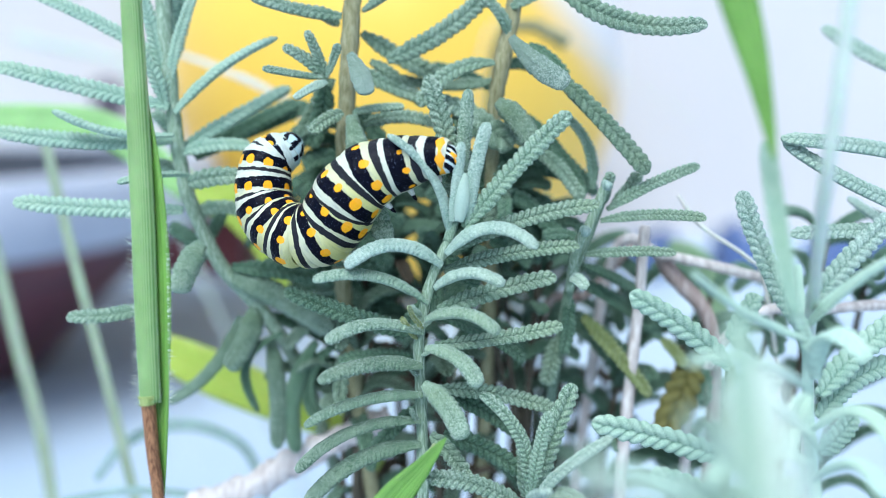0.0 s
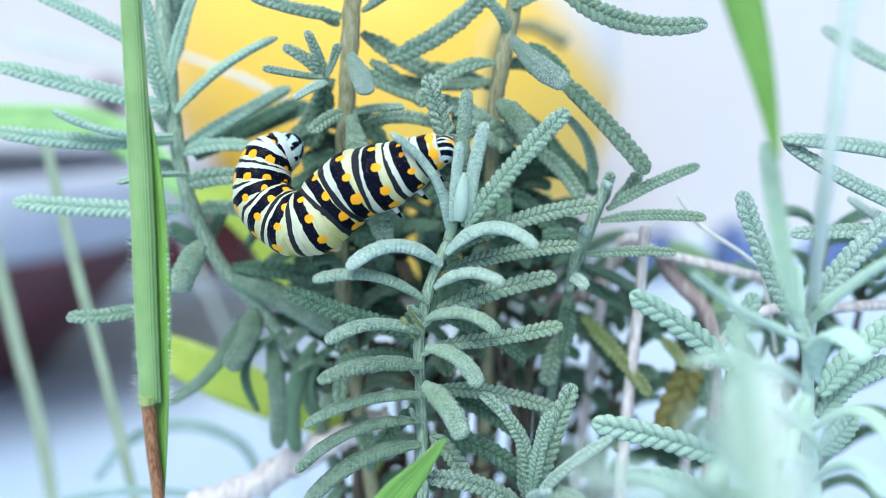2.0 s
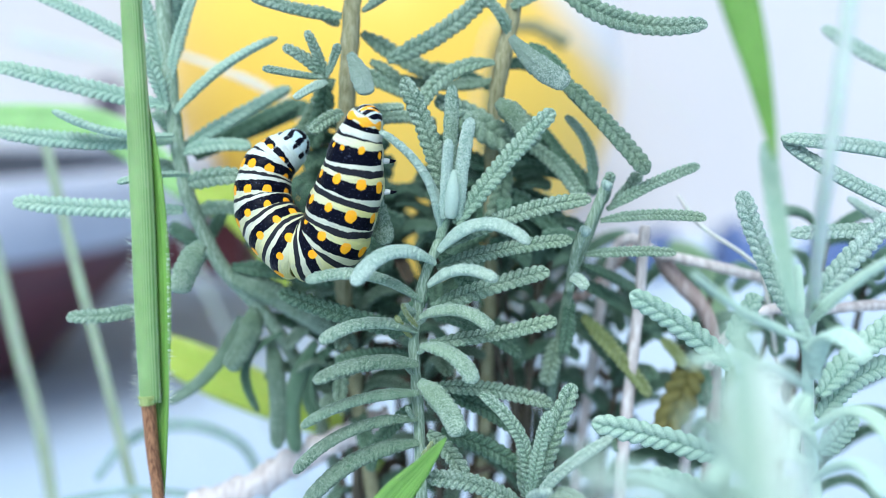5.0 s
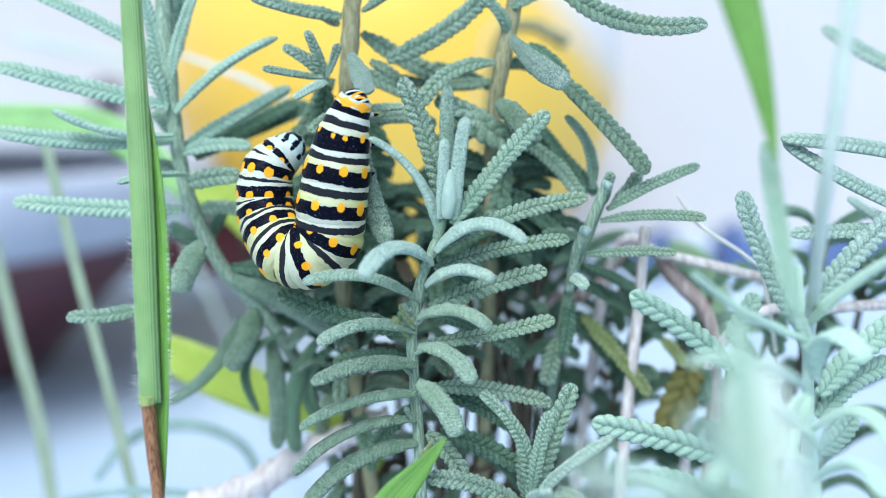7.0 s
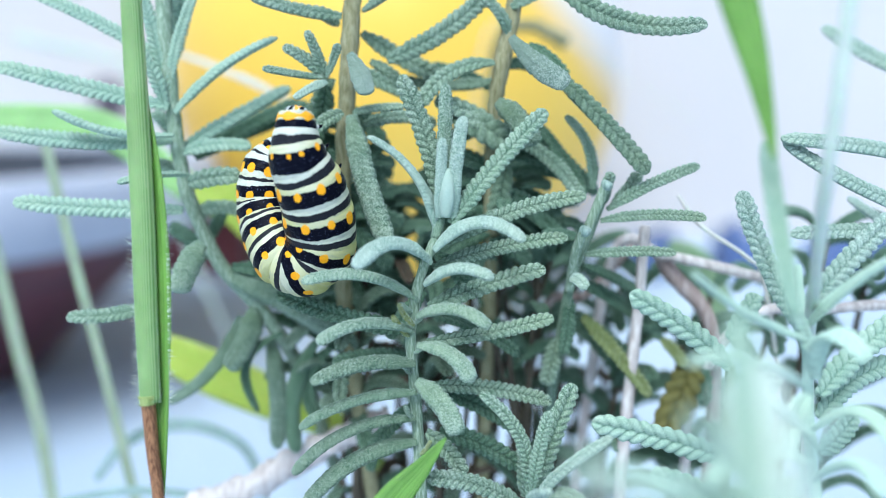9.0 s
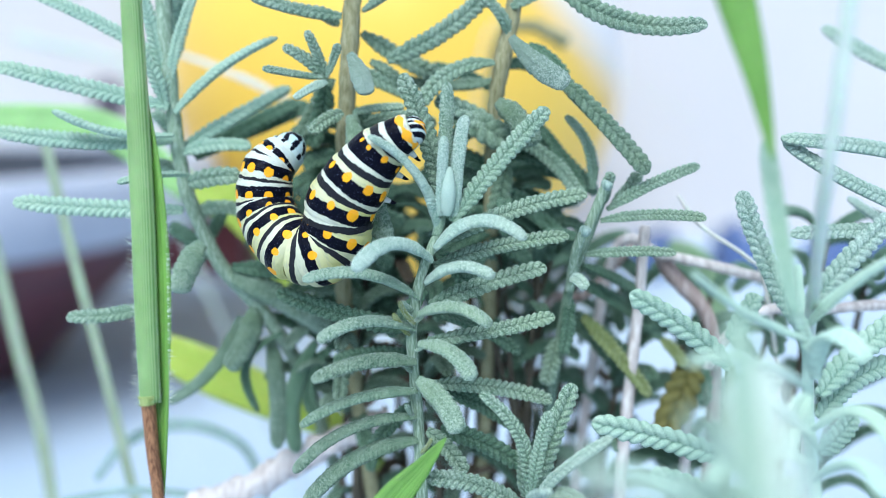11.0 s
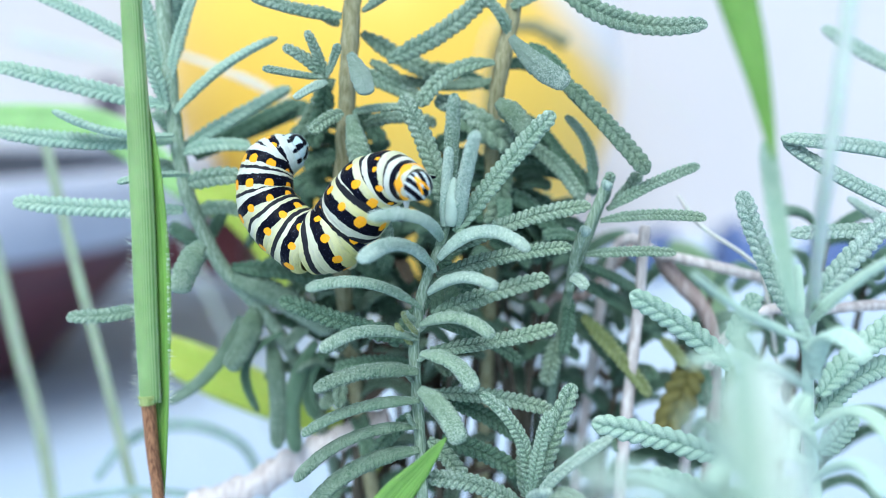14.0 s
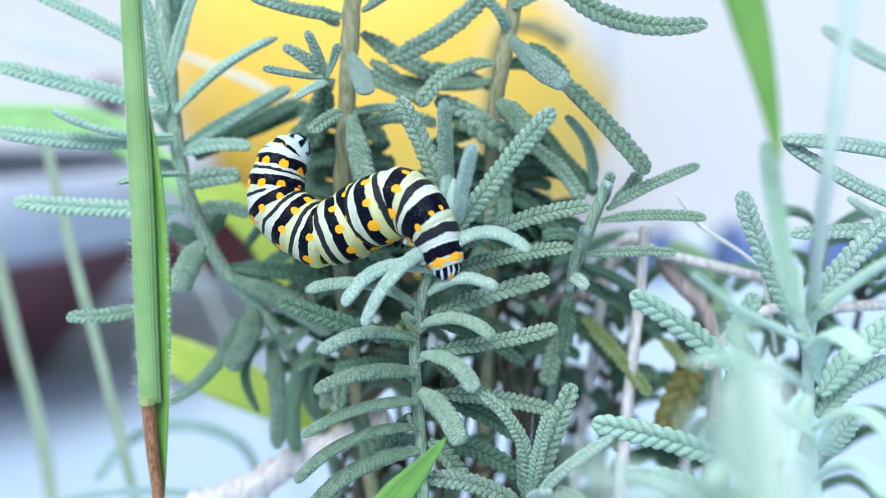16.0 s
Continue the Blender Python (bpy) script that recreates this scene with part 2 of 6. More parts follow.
def curve3(a, m, c, n):
    """Points and headings of the even curve from a to c by way of m."""
    k = 2 * m - (a + c) / 2
    out = []
    for i in range(n):
        t = i / (n - 1)
        p = a * (1 - t) ** 2 + k * 2 * t * (1 - t) + c * t * t
        d = (k - a) * 2 * (1 - t) + (c - k) * 2 * t
        out.append((p, d.normalized()))
    return out


def tube(points, radii, sides=10, rough=0.0, seed=0.0):
    """A closed tube along points (relative to the first), with a little unevenness."""
    verts, faces = [], []
    o = points[0]
    n = len(points)
    ref = Vector((0.3, -1.0, 0.2)).normalized()
    for i, p in enumerate(points):
        d = (points[min(i + 1, n - 1)] - points[max(i - 1, 0)]).normalized()
        u = (ref - d * ref.dot(d)).normalized()
        v = d.cross(u)
        for j in range(sides):
            f = 2 * math.pi * j / sides
            r = radii[i] * (1 + rough * noise.noise(Vector((math.cos(f) * 1.5, math.sin(f) * 1.5, i * 0.6 + seed))))
            verts.append(p - o + (u * math.cos(f) + v * math.sin(f)) * r)
    for i in range(n - 1):
        for j in range(sides):
            k = (j + 1) % sides
            faces.append((i * sides + j, i * sides + k, (i + 1) * sides + k, (i + 1) * sides + j))
    faces.append(tuple(range(sides))[::-1])
    faces.append(tuple((n - 1) * sides + j for j in range(sides)))
    return verts, faces


def smooth_path(points, n):
    """Catmull-Rom through a few points."""
    out, k = [], len(points) - 1
    for i in range(n):
        s = i / (n - 1) * k
        j = min(int(s), k - 1)
        t = s - j
        p0, p1, p2, p3 = points[max(j - 1, 0)], points[j], points[j + 1], points[min(j + 2, k)]
        out.append(0.5 * (2 * p1 + (p2 - p0) * t + (2 * p0 - 5 * p1 + 4 * p2 - p3) * t * t + (3 * p1 - p0 - 3 * p2 + p3) * t ** 3))
    return out


def stem(parent, r0, r1, mat, *xyz, name="stem", label="", knobs=0.22):
    """A round stem through points given as x, y, z in millimetres; radii in millimetres."""
    pts = [mm(*xyz[i:i + 3]) for i in range(0, len(xyz), 3)]
    path = smooth_path(pts, 8 * (len(pts) - 1) + 1)
    n = len(path)
    radii = [0.001 * (r0 + (r1 - r0) * i / (n - 1)) for i in range(n)]
    v, f = tube(path, radii, 12, knobs, xyz[0])
    return part(name, mesh_of(name, v, f, mat), parent, path[0], label)


def leaf_mesh(a, m, c, width, face, mat, tooth=1.0, fine=6, fuzz=0):
    """A narrow felted leaf: a groove along its middle between two rows of rounded, overlapping, slanting lobes."""
    length = (m - a).length + (c - m).length
    lobes = max(6, int(length / (width * (0.37 * tooth if tooth > 0.65 else 0.44 * max(tooth, 0.55)))))
    n = min(lobes * fine + 1, 181)
    w, seed, depth = width / 2, a.x * 900 + c.z * 700, 1.0 if tooth > 0.65 else 0.6 if tooth > 0.45 else 0.3
    hint = (UP * (1 - face) + TO_EYE * face + Vector((0.15 * math.sin(seed), 0, 0))).normalized()
    upper = (1.0, 0.93, 0.78, 0.58, 0.38, 0.2, 0.07, -0.07, -0.2, -0.38, -0.58, -0.78, -0.93, -1.0)
    lower = (-0.62, 0.0, 0.62)
    around = len(upper) + len(lower)
    verts, faces, crease_shade, reach = [], [], [], []
    for i, (p, d) in enumerate(curve3(a, m, c, n)):
        s = i / (n - 1)
        swing = 0.22 * math.sin(seed + s * 2.2)
        side = d.cross(hint).normalized()
        top = side.cross(d).normalized()
        side, top = side * math.cos(swing) + top * math.sin(swing), top * math.cos(swing) - side * math.sin(swing)
        taper = min(1.0, 0.48 + s * 2.4 if depth > 0.5 else 0.40 + s * 1.2) * (1 - max(0.0, s - 0.6) ** 2 * 1.0)
        if s > 0.92:
            taper *= math.sqrt(max(0.02, 1 - ((s - 0.92) / 0.081) ** 2)) * 0.85 + 0.1
        for j in range(around):
            x = upper[j] if j < len(upper) else lower[j - len(upper)]
            ax = abs(x)
            phase = s * lobes - 0.75 * ax + (0.5 if x > 0 else 0.0)
            lobe = 1 - depth * (1 - abs(math.sin(math.pi * phase)) ** 0.6)
            ruff = 0.09 * noise.noise(Vector((x * 2 + seed, 0.4, s * lobes * 0.9)))
            grow = ax * ax
            px = x * w * taper * (0.76 + (0.28 * lobe + ruff) * grow + 0.07 * (1 - grow))
            if j < len(upper):
                hump = math.sqrt(max(0.0, 1 - ((ax - 0.5) / 0.55) ** 2))
                pz = w * taper * (0.08 + 0.52 * hump * (0.42 + 0.60 * lobe + ruff))
                if depth < 0.5:
                    pz = w * taper * (0.30 * math.sqrt(max(0.0, 1 - ax ** 2.4)) * (0.8 + 0.25 * lobe + 2.0 * ruff) + 0.10 * math.exp(-(x / 0.10) ** 2))
                elif depth < 1:
                    pz = w * taper * (0.66 * math.sqrt(max(0.0, 1 - ax ** 2.4)) * (0.68 + 0.34 * lobe + 1.5 * ruff) - 0.03 * math.exp(-(x / 0.12) ** 2))
            else:
                pz = -w * taper * 0.36 * (1 - 0.3 * grow)
            verts.append(p - a + side * px + top * pz)
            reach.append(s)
            crease_shade.append(min(1.0, max(0.0, 1.1 - lobe * 1.6) + (0.35 * depth ** 2 if ax < 0.1 else 0.0)))
    for i in range(n - 1):
        for j in range(around):
            k = (j + 1) % around
            faces.append((i * around + j, (i + 1) * around + j, (i + 1) * around + k, i * around + k))
    faces.append(tuple(range(around)))
    faces.append(tuple((n - 1) * around + j for j in range(around))[::-1])
    skin_faces, rng = len(faces), random.Random(int(seed * 100))
    for k in range(fuzz):
        i, j = rng.randrange(2, n - 1), rng.randrange(len(upper))
        q = verts[i * around + j]
        rest = (verts[i * around] + verts[i * around + len(upper) - 1]) / 2
        out = ((q - rest).normalized() + Vector((rng.uniform(-0.9, 0.9), rng.uniform(-0.9, 0.9), rng.uniform(-0.9, 0.9)))).normalized()
        end = q + out * rng.uniform(0.00010, 0.00024)
        b = len(verts)
        across = out.cross(TO_EYE).normalized() * 0.000018
        verts += [q - across, q + across, q - TO_EYE * 0.00003, end]
        faces += [(b, b + 1, b + 3), (b + 1, b + 2, b + 3), (b + 2, b, b + 3)]
        crease_shade += [0.0] * 4
        reach += [1.0] * 4
    me = mesh_of("leaf", verts, faces, mat)
    if fuzz:
        me.materials.append(M["fuzz"])
        me.polygons.foreach_set("material_index", [0] * skin_faces + [1] * (3 * fuzz))
    me.attributes.new("crease_shade", "FLOAT", "POINT").data.foreach_set("value", crease_shade)
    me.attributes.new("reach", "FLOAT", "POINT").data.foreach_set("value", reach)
    return me


def leaf(parent, ax, ay, az, mx, my, mz, cx, cy, cz, width, face=0.5, mat="leaf", tooth=1.0):
    a = mm(ax, ay, az)
    return part("leaf", leaf_mesh(a, mm(mx, my, mz), mm(cx, cy, cz), width * 0.001, face, mat, tooth, 6, 0 if mat in ("leaf_deep", "leaf_bright", "leaf_brightest") else 520 if tooth < 0.65 or mat == "leaf_pale" else 240), parent, a)


def blade_mesh(points, widths, fold, hint, mat, thick=0.00025, ribs=0.0):
    """A grass blade: a folded strip with thickness, along points, as wide as given."""
    o, verts, faces, across = points[0], [], [], []
    n, cols = len(points), 23 if ribs else 7
    for i, p in enumerate(points):
        d = (points[min(i + 1, n - 1)] - points[max(i - 1, 0)]).normalized()
        side = d.cross(hint).normalized()
        top = side.cross(d)
        for layer in (0, 1):
            for j in range(cols):
                x = j / (cols - 1) * 2 - 1
                q = p - o + side * x * widths[i] / 2 + top * ((fold * abs(x) if fold >= 0 else -fold * math.sqrt(max(0.0, 1 - x * x))) * widths[i] / 2 - layer * thick + (ribs if j % 2 else 0.0))
                verts.append(q)
                across.append(x + 3.0)
    row = 2 * cols
    for i in range(n - 1):
        b, t = i * row, (i + 1) * row
        for j in range(cols - 1):
            faces.append((b + j, b + j + 1, t + j + 1, t + j))
            faces.append((b + cols + j + 1, b + cols + j, t + cols + j, t + cols + j + 1))
        faces.append((b + cols, b, t, t + cols))
        faces.append((b + cols - 1, b + row - 1, t + row - 1, t + cols - 1))
    faces.append(tuple(range(cols))[::-1] + tuple(range(cols, row)))
    last = (n - 1) * row
    faces.append(tuple(last + j for j in range(cols)) + tuple(last + cols + j for j in range(cols))[::-1])
    me = mesh_of("blade", verts, faces, mat)
    me.attributes.new("across", "FLOAT", "POINT").data.foreach_set("value", across)
    return me


def blade(parent, w0, w1, w2, fold, mat, *xyz, name="blade", face=1.0, label="", ribs=0.0):
    pts = [mm(*xyz[i:i + 3]) for i in range(0, len(xyz), 3)]
    path = smooth_path(pts, 14 * (len(pts) - 1) + 1)
    n = len(path)
    widths = []
    for i in range(n):
        s = i / (n - 1)
        widths.append(0.001 * (w0 * (1 - s) ** 2 + (4 * w1 - w0 - w2) * s * (1 - s) + w2 * s * s))
    hint = (UP * (1 - face) + TO_EYE * face).normalized()
    return part(name, blade_mesh(path, widths, fold, hint, mat, ribs=ribs * 0.001), parent, path[0], label)


def lathe(profile, sides=64):
    """Turned shape about z from (radius, height) pairs."""
    verts, faces = [], []
    n = len(profile)
    for r, z in profile:
        for j in range(sides):
            f = 2 * math.pi * j / sides
            verts.append(Vector((r * math.cos(f), r * math.sin(f), z)))
    for i in range(n - 1):
        for j in range(sides):
            k = (j + 1) % sides
            faces.append((i * sides + j, i * sides + k, (i + 1) * sides + k, (i + 1) * sides + j))
    return verts, faces


def slab(name, x0, x1, y0, y1, z0, z1, mat):
    v = [(x, y, z) for z in (z0, z1) for y in (y0, y1) for x in (x0, x1)]
    f = [(0, 2, 3, 1), (4, 5, 7, 6), (0, 1, 5, 4), (2, 6, 7, 3), (0, 4, 6, 2), (1, 3, 7, 5)]
    return new(name, mesh_of(name, v, f, mat, False))


# ---- the setting ----
tagged(slab("ground", -60, 60, -60, 60, -0.3, 0.0, "ground"), "pale worn concrete ground reaching away from the bed", "ground", kind="structure")
tagged(slab("wall_back", -4.0, 4.0, 1.12, 1.32, 0.0, 2.6, "wall"), "white rendered garden wall behind the bush", "wall", kind="structure")


def soil_bed():
    n, verts, faces = 40, [], []
    for i in range(n):
        for j in range(n):
            x, y = -0.20 + 0.42 * i / (n - 1), -0.02 + 0.22 * j / (n - 1)
            e = min(i, n - 1 - i, j, n - 1 - j) / 4
            z = -0.006 + 0.02 * min(1, e) + 0.006 * noise.noise(Vector((x * 60, y * 60, 0))) * min(1, e)
            verts.append((x, y, z))
    for i in range(n - 1):
        for j in range(n - 1):
            a = i * n + j
            faces.append((a, a + n, a + n + 1, a + 1))
    return tagged(new("soil", mesh_of("soil", verts, faces, "soil")), "dark crumbly soil under the lavender bush", "soil", kind="structure")


soil_bed()


# ---- the bush and the grasses ----

# the swaying shoot that the caterpillar reaches for
sway_shoot = thing("lavender_shoot", mm(-2.9, -5.9, -37.4), "grey-green woolly lavender shoot swaying beside the caterpillar", "plant", "lavender shoots")
stem(sway_shoot, 0.92, 0.74, "shoot_stem", -3.7, -5.5, -45.3, -3.1, -5.9, -37.4, -3.3, -4.6, -21.5, -3.5, -4.7, -12.5, -1.8, -3.9, -4.1, 0.9, -3.6, 2.1)
shoot_tip = stem(sway_shoot, 0.80, 0.50, "leaf", 0.7, -3.7, 1.9, 1.7, -3.0, 4.9, 2.5, -2.3, 8.5, name="tip_stem")
ROOT[shoot_tip.name] = mm(0.7, -3.7, 1.9)
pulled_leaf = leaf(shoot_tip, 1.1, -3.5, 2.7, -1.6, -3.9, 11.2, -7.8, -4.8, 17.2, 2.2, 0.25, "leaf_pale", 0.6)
braided_leaf = leaf(shoot_tip, 2.3, -1.0, 5.0, 0.7, 1.7, 15.3, -2.3, 4.4, 25.5, 3.1, 0.90)
upright_leaf = leaf(shoot_tip, 2.1, -1.7, 6.4, 2.9, -0.4, 15.0, 3.7, 0.9, 23.5, 2.2, 0.60, "leaf", 0.6)
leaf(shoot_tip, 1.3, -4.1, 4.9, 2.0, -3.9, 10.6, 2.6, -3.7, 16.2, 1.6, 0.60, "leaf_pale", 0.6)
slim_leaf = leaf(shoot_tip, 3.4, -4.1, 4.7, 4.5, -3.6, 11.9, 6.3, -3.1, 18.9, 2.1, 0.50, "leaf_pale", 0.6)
bud_line = smooth_path([mm(2.3, -4.6, 5.0), mm(2.8, -4.4, 8.2), mm(3.1, -3.6, 11.8)], 13)
bud_v, bud_f = tube(bud_line, [0.00105 * (0.25 + 0.75 * math.sin(math.pi * (0.12 + 0.88 * i / 12)) ** 0.8) if i < 12 else 0.0002 for i in range(13)], 14, 0.06, 3.0)
part("leaf_bud", mesh_of("leaf_bud", bud_v, bud_f, "leaf_bud"), shoot_tip, mm(2.3, -4.6, 5.0), "pale silky unopened leaf bud")
long_leaf = leaf(shoot_tip, 3.1, -4.3, 3.9, 10.3, -3.0, 12.4, 18.1, -1.8, 20.2, 2.9, 0.75, "leaf_light")
leaf(sway_shoot, 1.8, -2.9, 0.7, 12.1, -1.5, 4.8, 23.1, -0.6, 6.7, 2.6, 0.60)
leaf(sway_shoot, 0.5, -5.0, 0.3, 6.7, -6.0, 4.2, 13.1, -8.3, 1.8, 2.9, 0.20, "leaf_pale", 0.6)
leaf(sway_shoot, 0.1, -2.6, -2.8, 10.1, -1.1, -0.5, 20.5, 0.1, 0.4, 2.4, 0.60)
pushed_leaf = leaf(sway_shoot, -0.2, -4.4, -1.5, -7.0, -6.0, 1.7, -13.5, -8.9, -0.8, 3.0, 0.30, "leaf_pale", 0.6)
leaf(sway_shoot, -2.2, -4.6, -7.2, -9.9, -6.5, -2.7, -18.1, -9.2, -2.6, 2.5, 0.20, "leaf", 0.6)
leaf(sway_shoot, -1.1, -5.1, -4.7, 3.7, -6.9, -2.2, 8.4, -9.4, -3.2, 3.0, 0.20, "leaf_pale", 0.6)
leaf(sway_shoot, -0.7, -4.8, -8.2, 7.9, -3.7, -5.6, 16.7, -2.8, -3.6, 3.0, 0.70)
leaf(sway_shoot, -3.0, -5.5, -11.6, -10.0, -7.9, -9.4, -16.3, -11.0, -11.0, 2.7, 0.20, "leaf", 0.6)
leaf(sway_shoot, -2.4, -6.0, -9.2, 3.1, -8.1, -7.8, 7.7, -10.8, -9.8, 3.0, 0.25, "leaf", 0.6)
leaf(sway_shoot, -1.2, -5.9, -13.2, 8.3, -5.2, -12.4, 17.6, -4.3, -10.6, 2.6, 0.60)
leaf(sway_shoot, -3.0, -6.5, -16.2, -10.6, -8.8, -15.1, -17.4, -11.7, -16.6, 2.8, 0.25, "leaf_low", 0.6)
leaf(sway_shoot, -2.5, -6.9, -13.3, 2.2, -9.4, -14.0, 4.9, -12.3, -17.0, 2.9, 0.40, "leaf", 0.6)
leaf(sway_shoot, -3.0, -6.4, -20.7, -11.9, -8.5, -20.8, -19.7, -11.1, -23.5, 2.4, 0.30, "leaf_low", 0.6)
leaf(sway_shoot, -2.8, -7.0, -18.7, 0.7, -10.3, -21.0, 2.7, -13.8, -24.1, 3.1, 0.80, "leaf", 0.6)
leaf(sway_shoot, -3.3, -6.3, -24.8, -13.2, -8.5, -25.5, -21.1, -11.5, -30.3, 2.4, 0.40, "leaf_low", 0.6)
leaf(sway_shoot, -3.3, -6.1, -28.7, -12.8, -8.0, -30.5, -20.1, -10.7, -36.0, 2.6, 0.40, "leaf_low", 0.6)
leaf(sway_shoot, -1.8, -6.7, -26.8, 1.4, -8.7, -29.1, 3.4, -10.9, -32.0, 2.6, 0.70)
leaf(sway_shoot, -4.2, -0.7, -13.0, -14.5, 1.3, -10.7, -24.7, 3.5, -7.3, 3.0, 0.70, "leaf_deep")
leaf(sway_shoot, -1.6, -2.5, -21.4, 8.1, -1.7, -22.5, 17.6, -1.3, -25.3, 2.6, 0.50)
leaf(sway_shoot, -1.7, -0.6, -22.2, 6.2, 0.6, -26.0, 13.2, 1.4, -31.7, 2.7, 0.60, "leaf_deep")
leaf(sway_shoot, 0.1, -3.9, -28.1, 6.5, -3.5, -30.7, 12.4, -3.3, -34.9, 3.0, 0.60, "leaf_deep")
leaf(sway_shoot, -2.9, -6.3, -10.3, -4.2, -7.4, -8.5, -4.9, -8.5, -6.3, 1.0, 0.60, "leaf_yellow")
leaf(sway_shoot, -3.4, 1.2, -18.2, -10.0, 3.3, -18.1, -16.8, 5.0, -19.6, 2.5, 0.50, "leaf_deep")
leaf(sway_shoot, -1.2, 1.7, -11.0, 6.3, 3.6, -14.5, 13.3, 5.0, -19.6, 2.5, 0.60, "leaf_deep")
leaf(sway_shoot, -1.2, 0.5, -7.1, -4.3, 0.8, -10.7, -7.4, 1.0, -14.5, 2.6, 0.80, "leaf_deep")
leaf(sway_shoot, 0.5, 1.7, -1.6, 3.3, 2.7, -4.4, 5.4, 3.4, -7.9, 2.6, 0.70, "leaf_deep")
leaf(sway_shoot, -3.4, -1.2, -24.7, -7.6, 0.0, -28.7, -11.2, 1.1, -33.5, 2.5, 0.60, "leaf_deep")



def axil_leaves(parent, rng, count, *xyz):
    """Small young leaves in the axils along a stem."""
    path = smooth_path([mm(*xyz[i:i + 3]) for i in range(0, len(xyz), 3)], 60)
    for k in range(count):
        p = path[2 + int(56 * k / count)]
        side = 1 if k % 2 else -1
        out = Vector((side * rng.uniform(0.4, 1.0), -rng.uniform(0.3, 0.9), rng.uniform(0.3, 1.0))).normalized() * 0.001
        a, ln = p + out * 0.5, rng.uniform(2.2, 4.2)
        part("leaf", leaf_mesh(a, a + out * ln * 0.5, a + out * ln + UP * 0.0006, 0.001 * rng.uniform(0.7, 1.0), 0.6, rng.choice(("leaf_light", "leaf", "leaf_yellow", "leaf")), 0.6, 4, 60), parent, a)


axil_leaves(sway_shoot, random.Random(11), 9, -3.1, -6.5, -36.0, -3.3, -5.4, -21.5, -3.5, -5.4, -12.5, -2.4, -4.8, -7.0)

# low shoot with upright leaves
low_shoot = thing("lavender_shoot", mm(13.0, -10.9, -41.8), "short young grey-green lavender shoot low in the bush", "plant", "lavender shoots")
stem(low_shoot, 0.80, 0.60, "leaf", 12.8, -6.3, -48.7, 12.8, -9.9, -36.9, 13.0, -9.9, -32.4)
leaf(low_shoot, 12.4, -11.4, -34.3, 10.9, -11.0, -25.2, 5.1, -11.1, -18.5, 2.2, 0.50, "leaf_light")
leaf(low_shoot, 13.6, -8.5, -35.2, 16.0, -7.2, -26.9, 19.1, -6.1, -18.9, 3.3, 0.80, "leaf_light")
leaf(low_shoot, 12.8, -12.1, -33.0, 13.6, -12.3, -26.6, 15.0, -12.5, -20.5, 2.0, 0.40, "leaf_light")
leaf(low_shoot, 13.2, -13.3, -33.5, 17.7, -15.0, -27.4, 22.8, -17.0, -22.4, 2.2, 0.30, "leaf_pale")
leaf(low_shoot, 12.1, -11.8, -36.3, 5.2, -12.9, -31.7, -2.3, -14.5, -29.6, 2.7, 0.50)
leaf(low_shoot, 12.1, -15.3, -33.3, 12.7, -18.7, -30.2, 13.4, -22.2, -27.4, 2.4, 0.30, "leaf_pale")
leaf(low_shoot, 12.7, -5.0, -37.9, 12.5, -3.5, -33.5, 12.4, -2.1, -29.0, 2.4, 0.80)
leaf(low_shoot, 13.2, -11.5, -34.7, 16.8, -14.9, -31.8, 19.4, -19.1, -31.9, 2.4, 0.30)

# tall woody shoot behind the caterpillar
tall_shoot = thing("lavender_shoot", mm(-12.0, 40.0, -205.0), "tall woody lavender shoot with grey-brown bark", "plant", "lavender shoots")
stem(tall_shoot, 1.45, 1.30, "wood", -13.8, 17.3, 42.7, -14.7, 15.4, 33.9, -15.6, 13.4, 19.7, -16.5, 12.9, 7.8, -17.2, 13.9, -6.8, -14.7, 16.7, -36.9, -11.3, 18.7, -65.8, -11.4, 21.7, -85.3, -11.6, 29.4, -135.4, -12.0, 40.0, -205.0)
leaf(tall_shoot, -16.1, 14.5, 34.7, -23.2, 13.2, 35.6, -30.0, 12.1, 37.5, 2.8, 0.60)
leaf(tall_shoot, -14.5, 10.2, 28.8, -12.7, 7.5, 25.8, -11.5, 4.8, 22.6, 3.1, 0.90, "leaf_under", 0.4)
leaf(tall_shoot, -14.3, 9.2, 19.4, -11.9, 5.6, 9.5, -8.3, 2.1, 0.3, 3.7, 0.90, "leaf", 0.6)
leaf(tall_shoot, -18.6, 11.5, 25.2, -19.8, 11.2, 28.8, -21.3, 11.0, 32.3, 1.9, 0.60)
leaf(tall_shoot, -18.4, 11.4, 25.0, -21.4, 11.0, 27.8, -24.9, 10.4, 29.8, 2.3, 0.60)
leaf(tall_shoot, -18.7, 10.4, 25.0, -23.2, 9.0, 25.7, -27.6, 7.7, 26.5, 1.7, 0.50)
leaf(tall_shoot, -18.1, 9.3, 24.5, -20.2, 7.0, 23.4, -22.2, 4.7, 22.0, 1.7, 0.50, "leaf_pale")
leaf(tall_shoot, -18.2, 10.5, 25.2, -16.9, 9.5, 27.7, -16.0, 8.5, 30.3, 1.5, 0.50)
leaf(tall_shoot, -19.1, 14.3, 24.1, -19.9, 14.8, 18.9, -21.9, 15.2, 13.9, 3.3, 0.80, "leaf_deep")
leaf(tall_shoot, -15.9, 10.3, 19.8, -18.2, 8.0, 18.6, -20.2, 5.6, 16.9, 2.3, 0.70)
leaf(tall_shoot, -14.3, 11.3, 19.7, -10.2, 11.0, 20.4, -6.1, 10.5, 20.6, 1.8, 0.50)
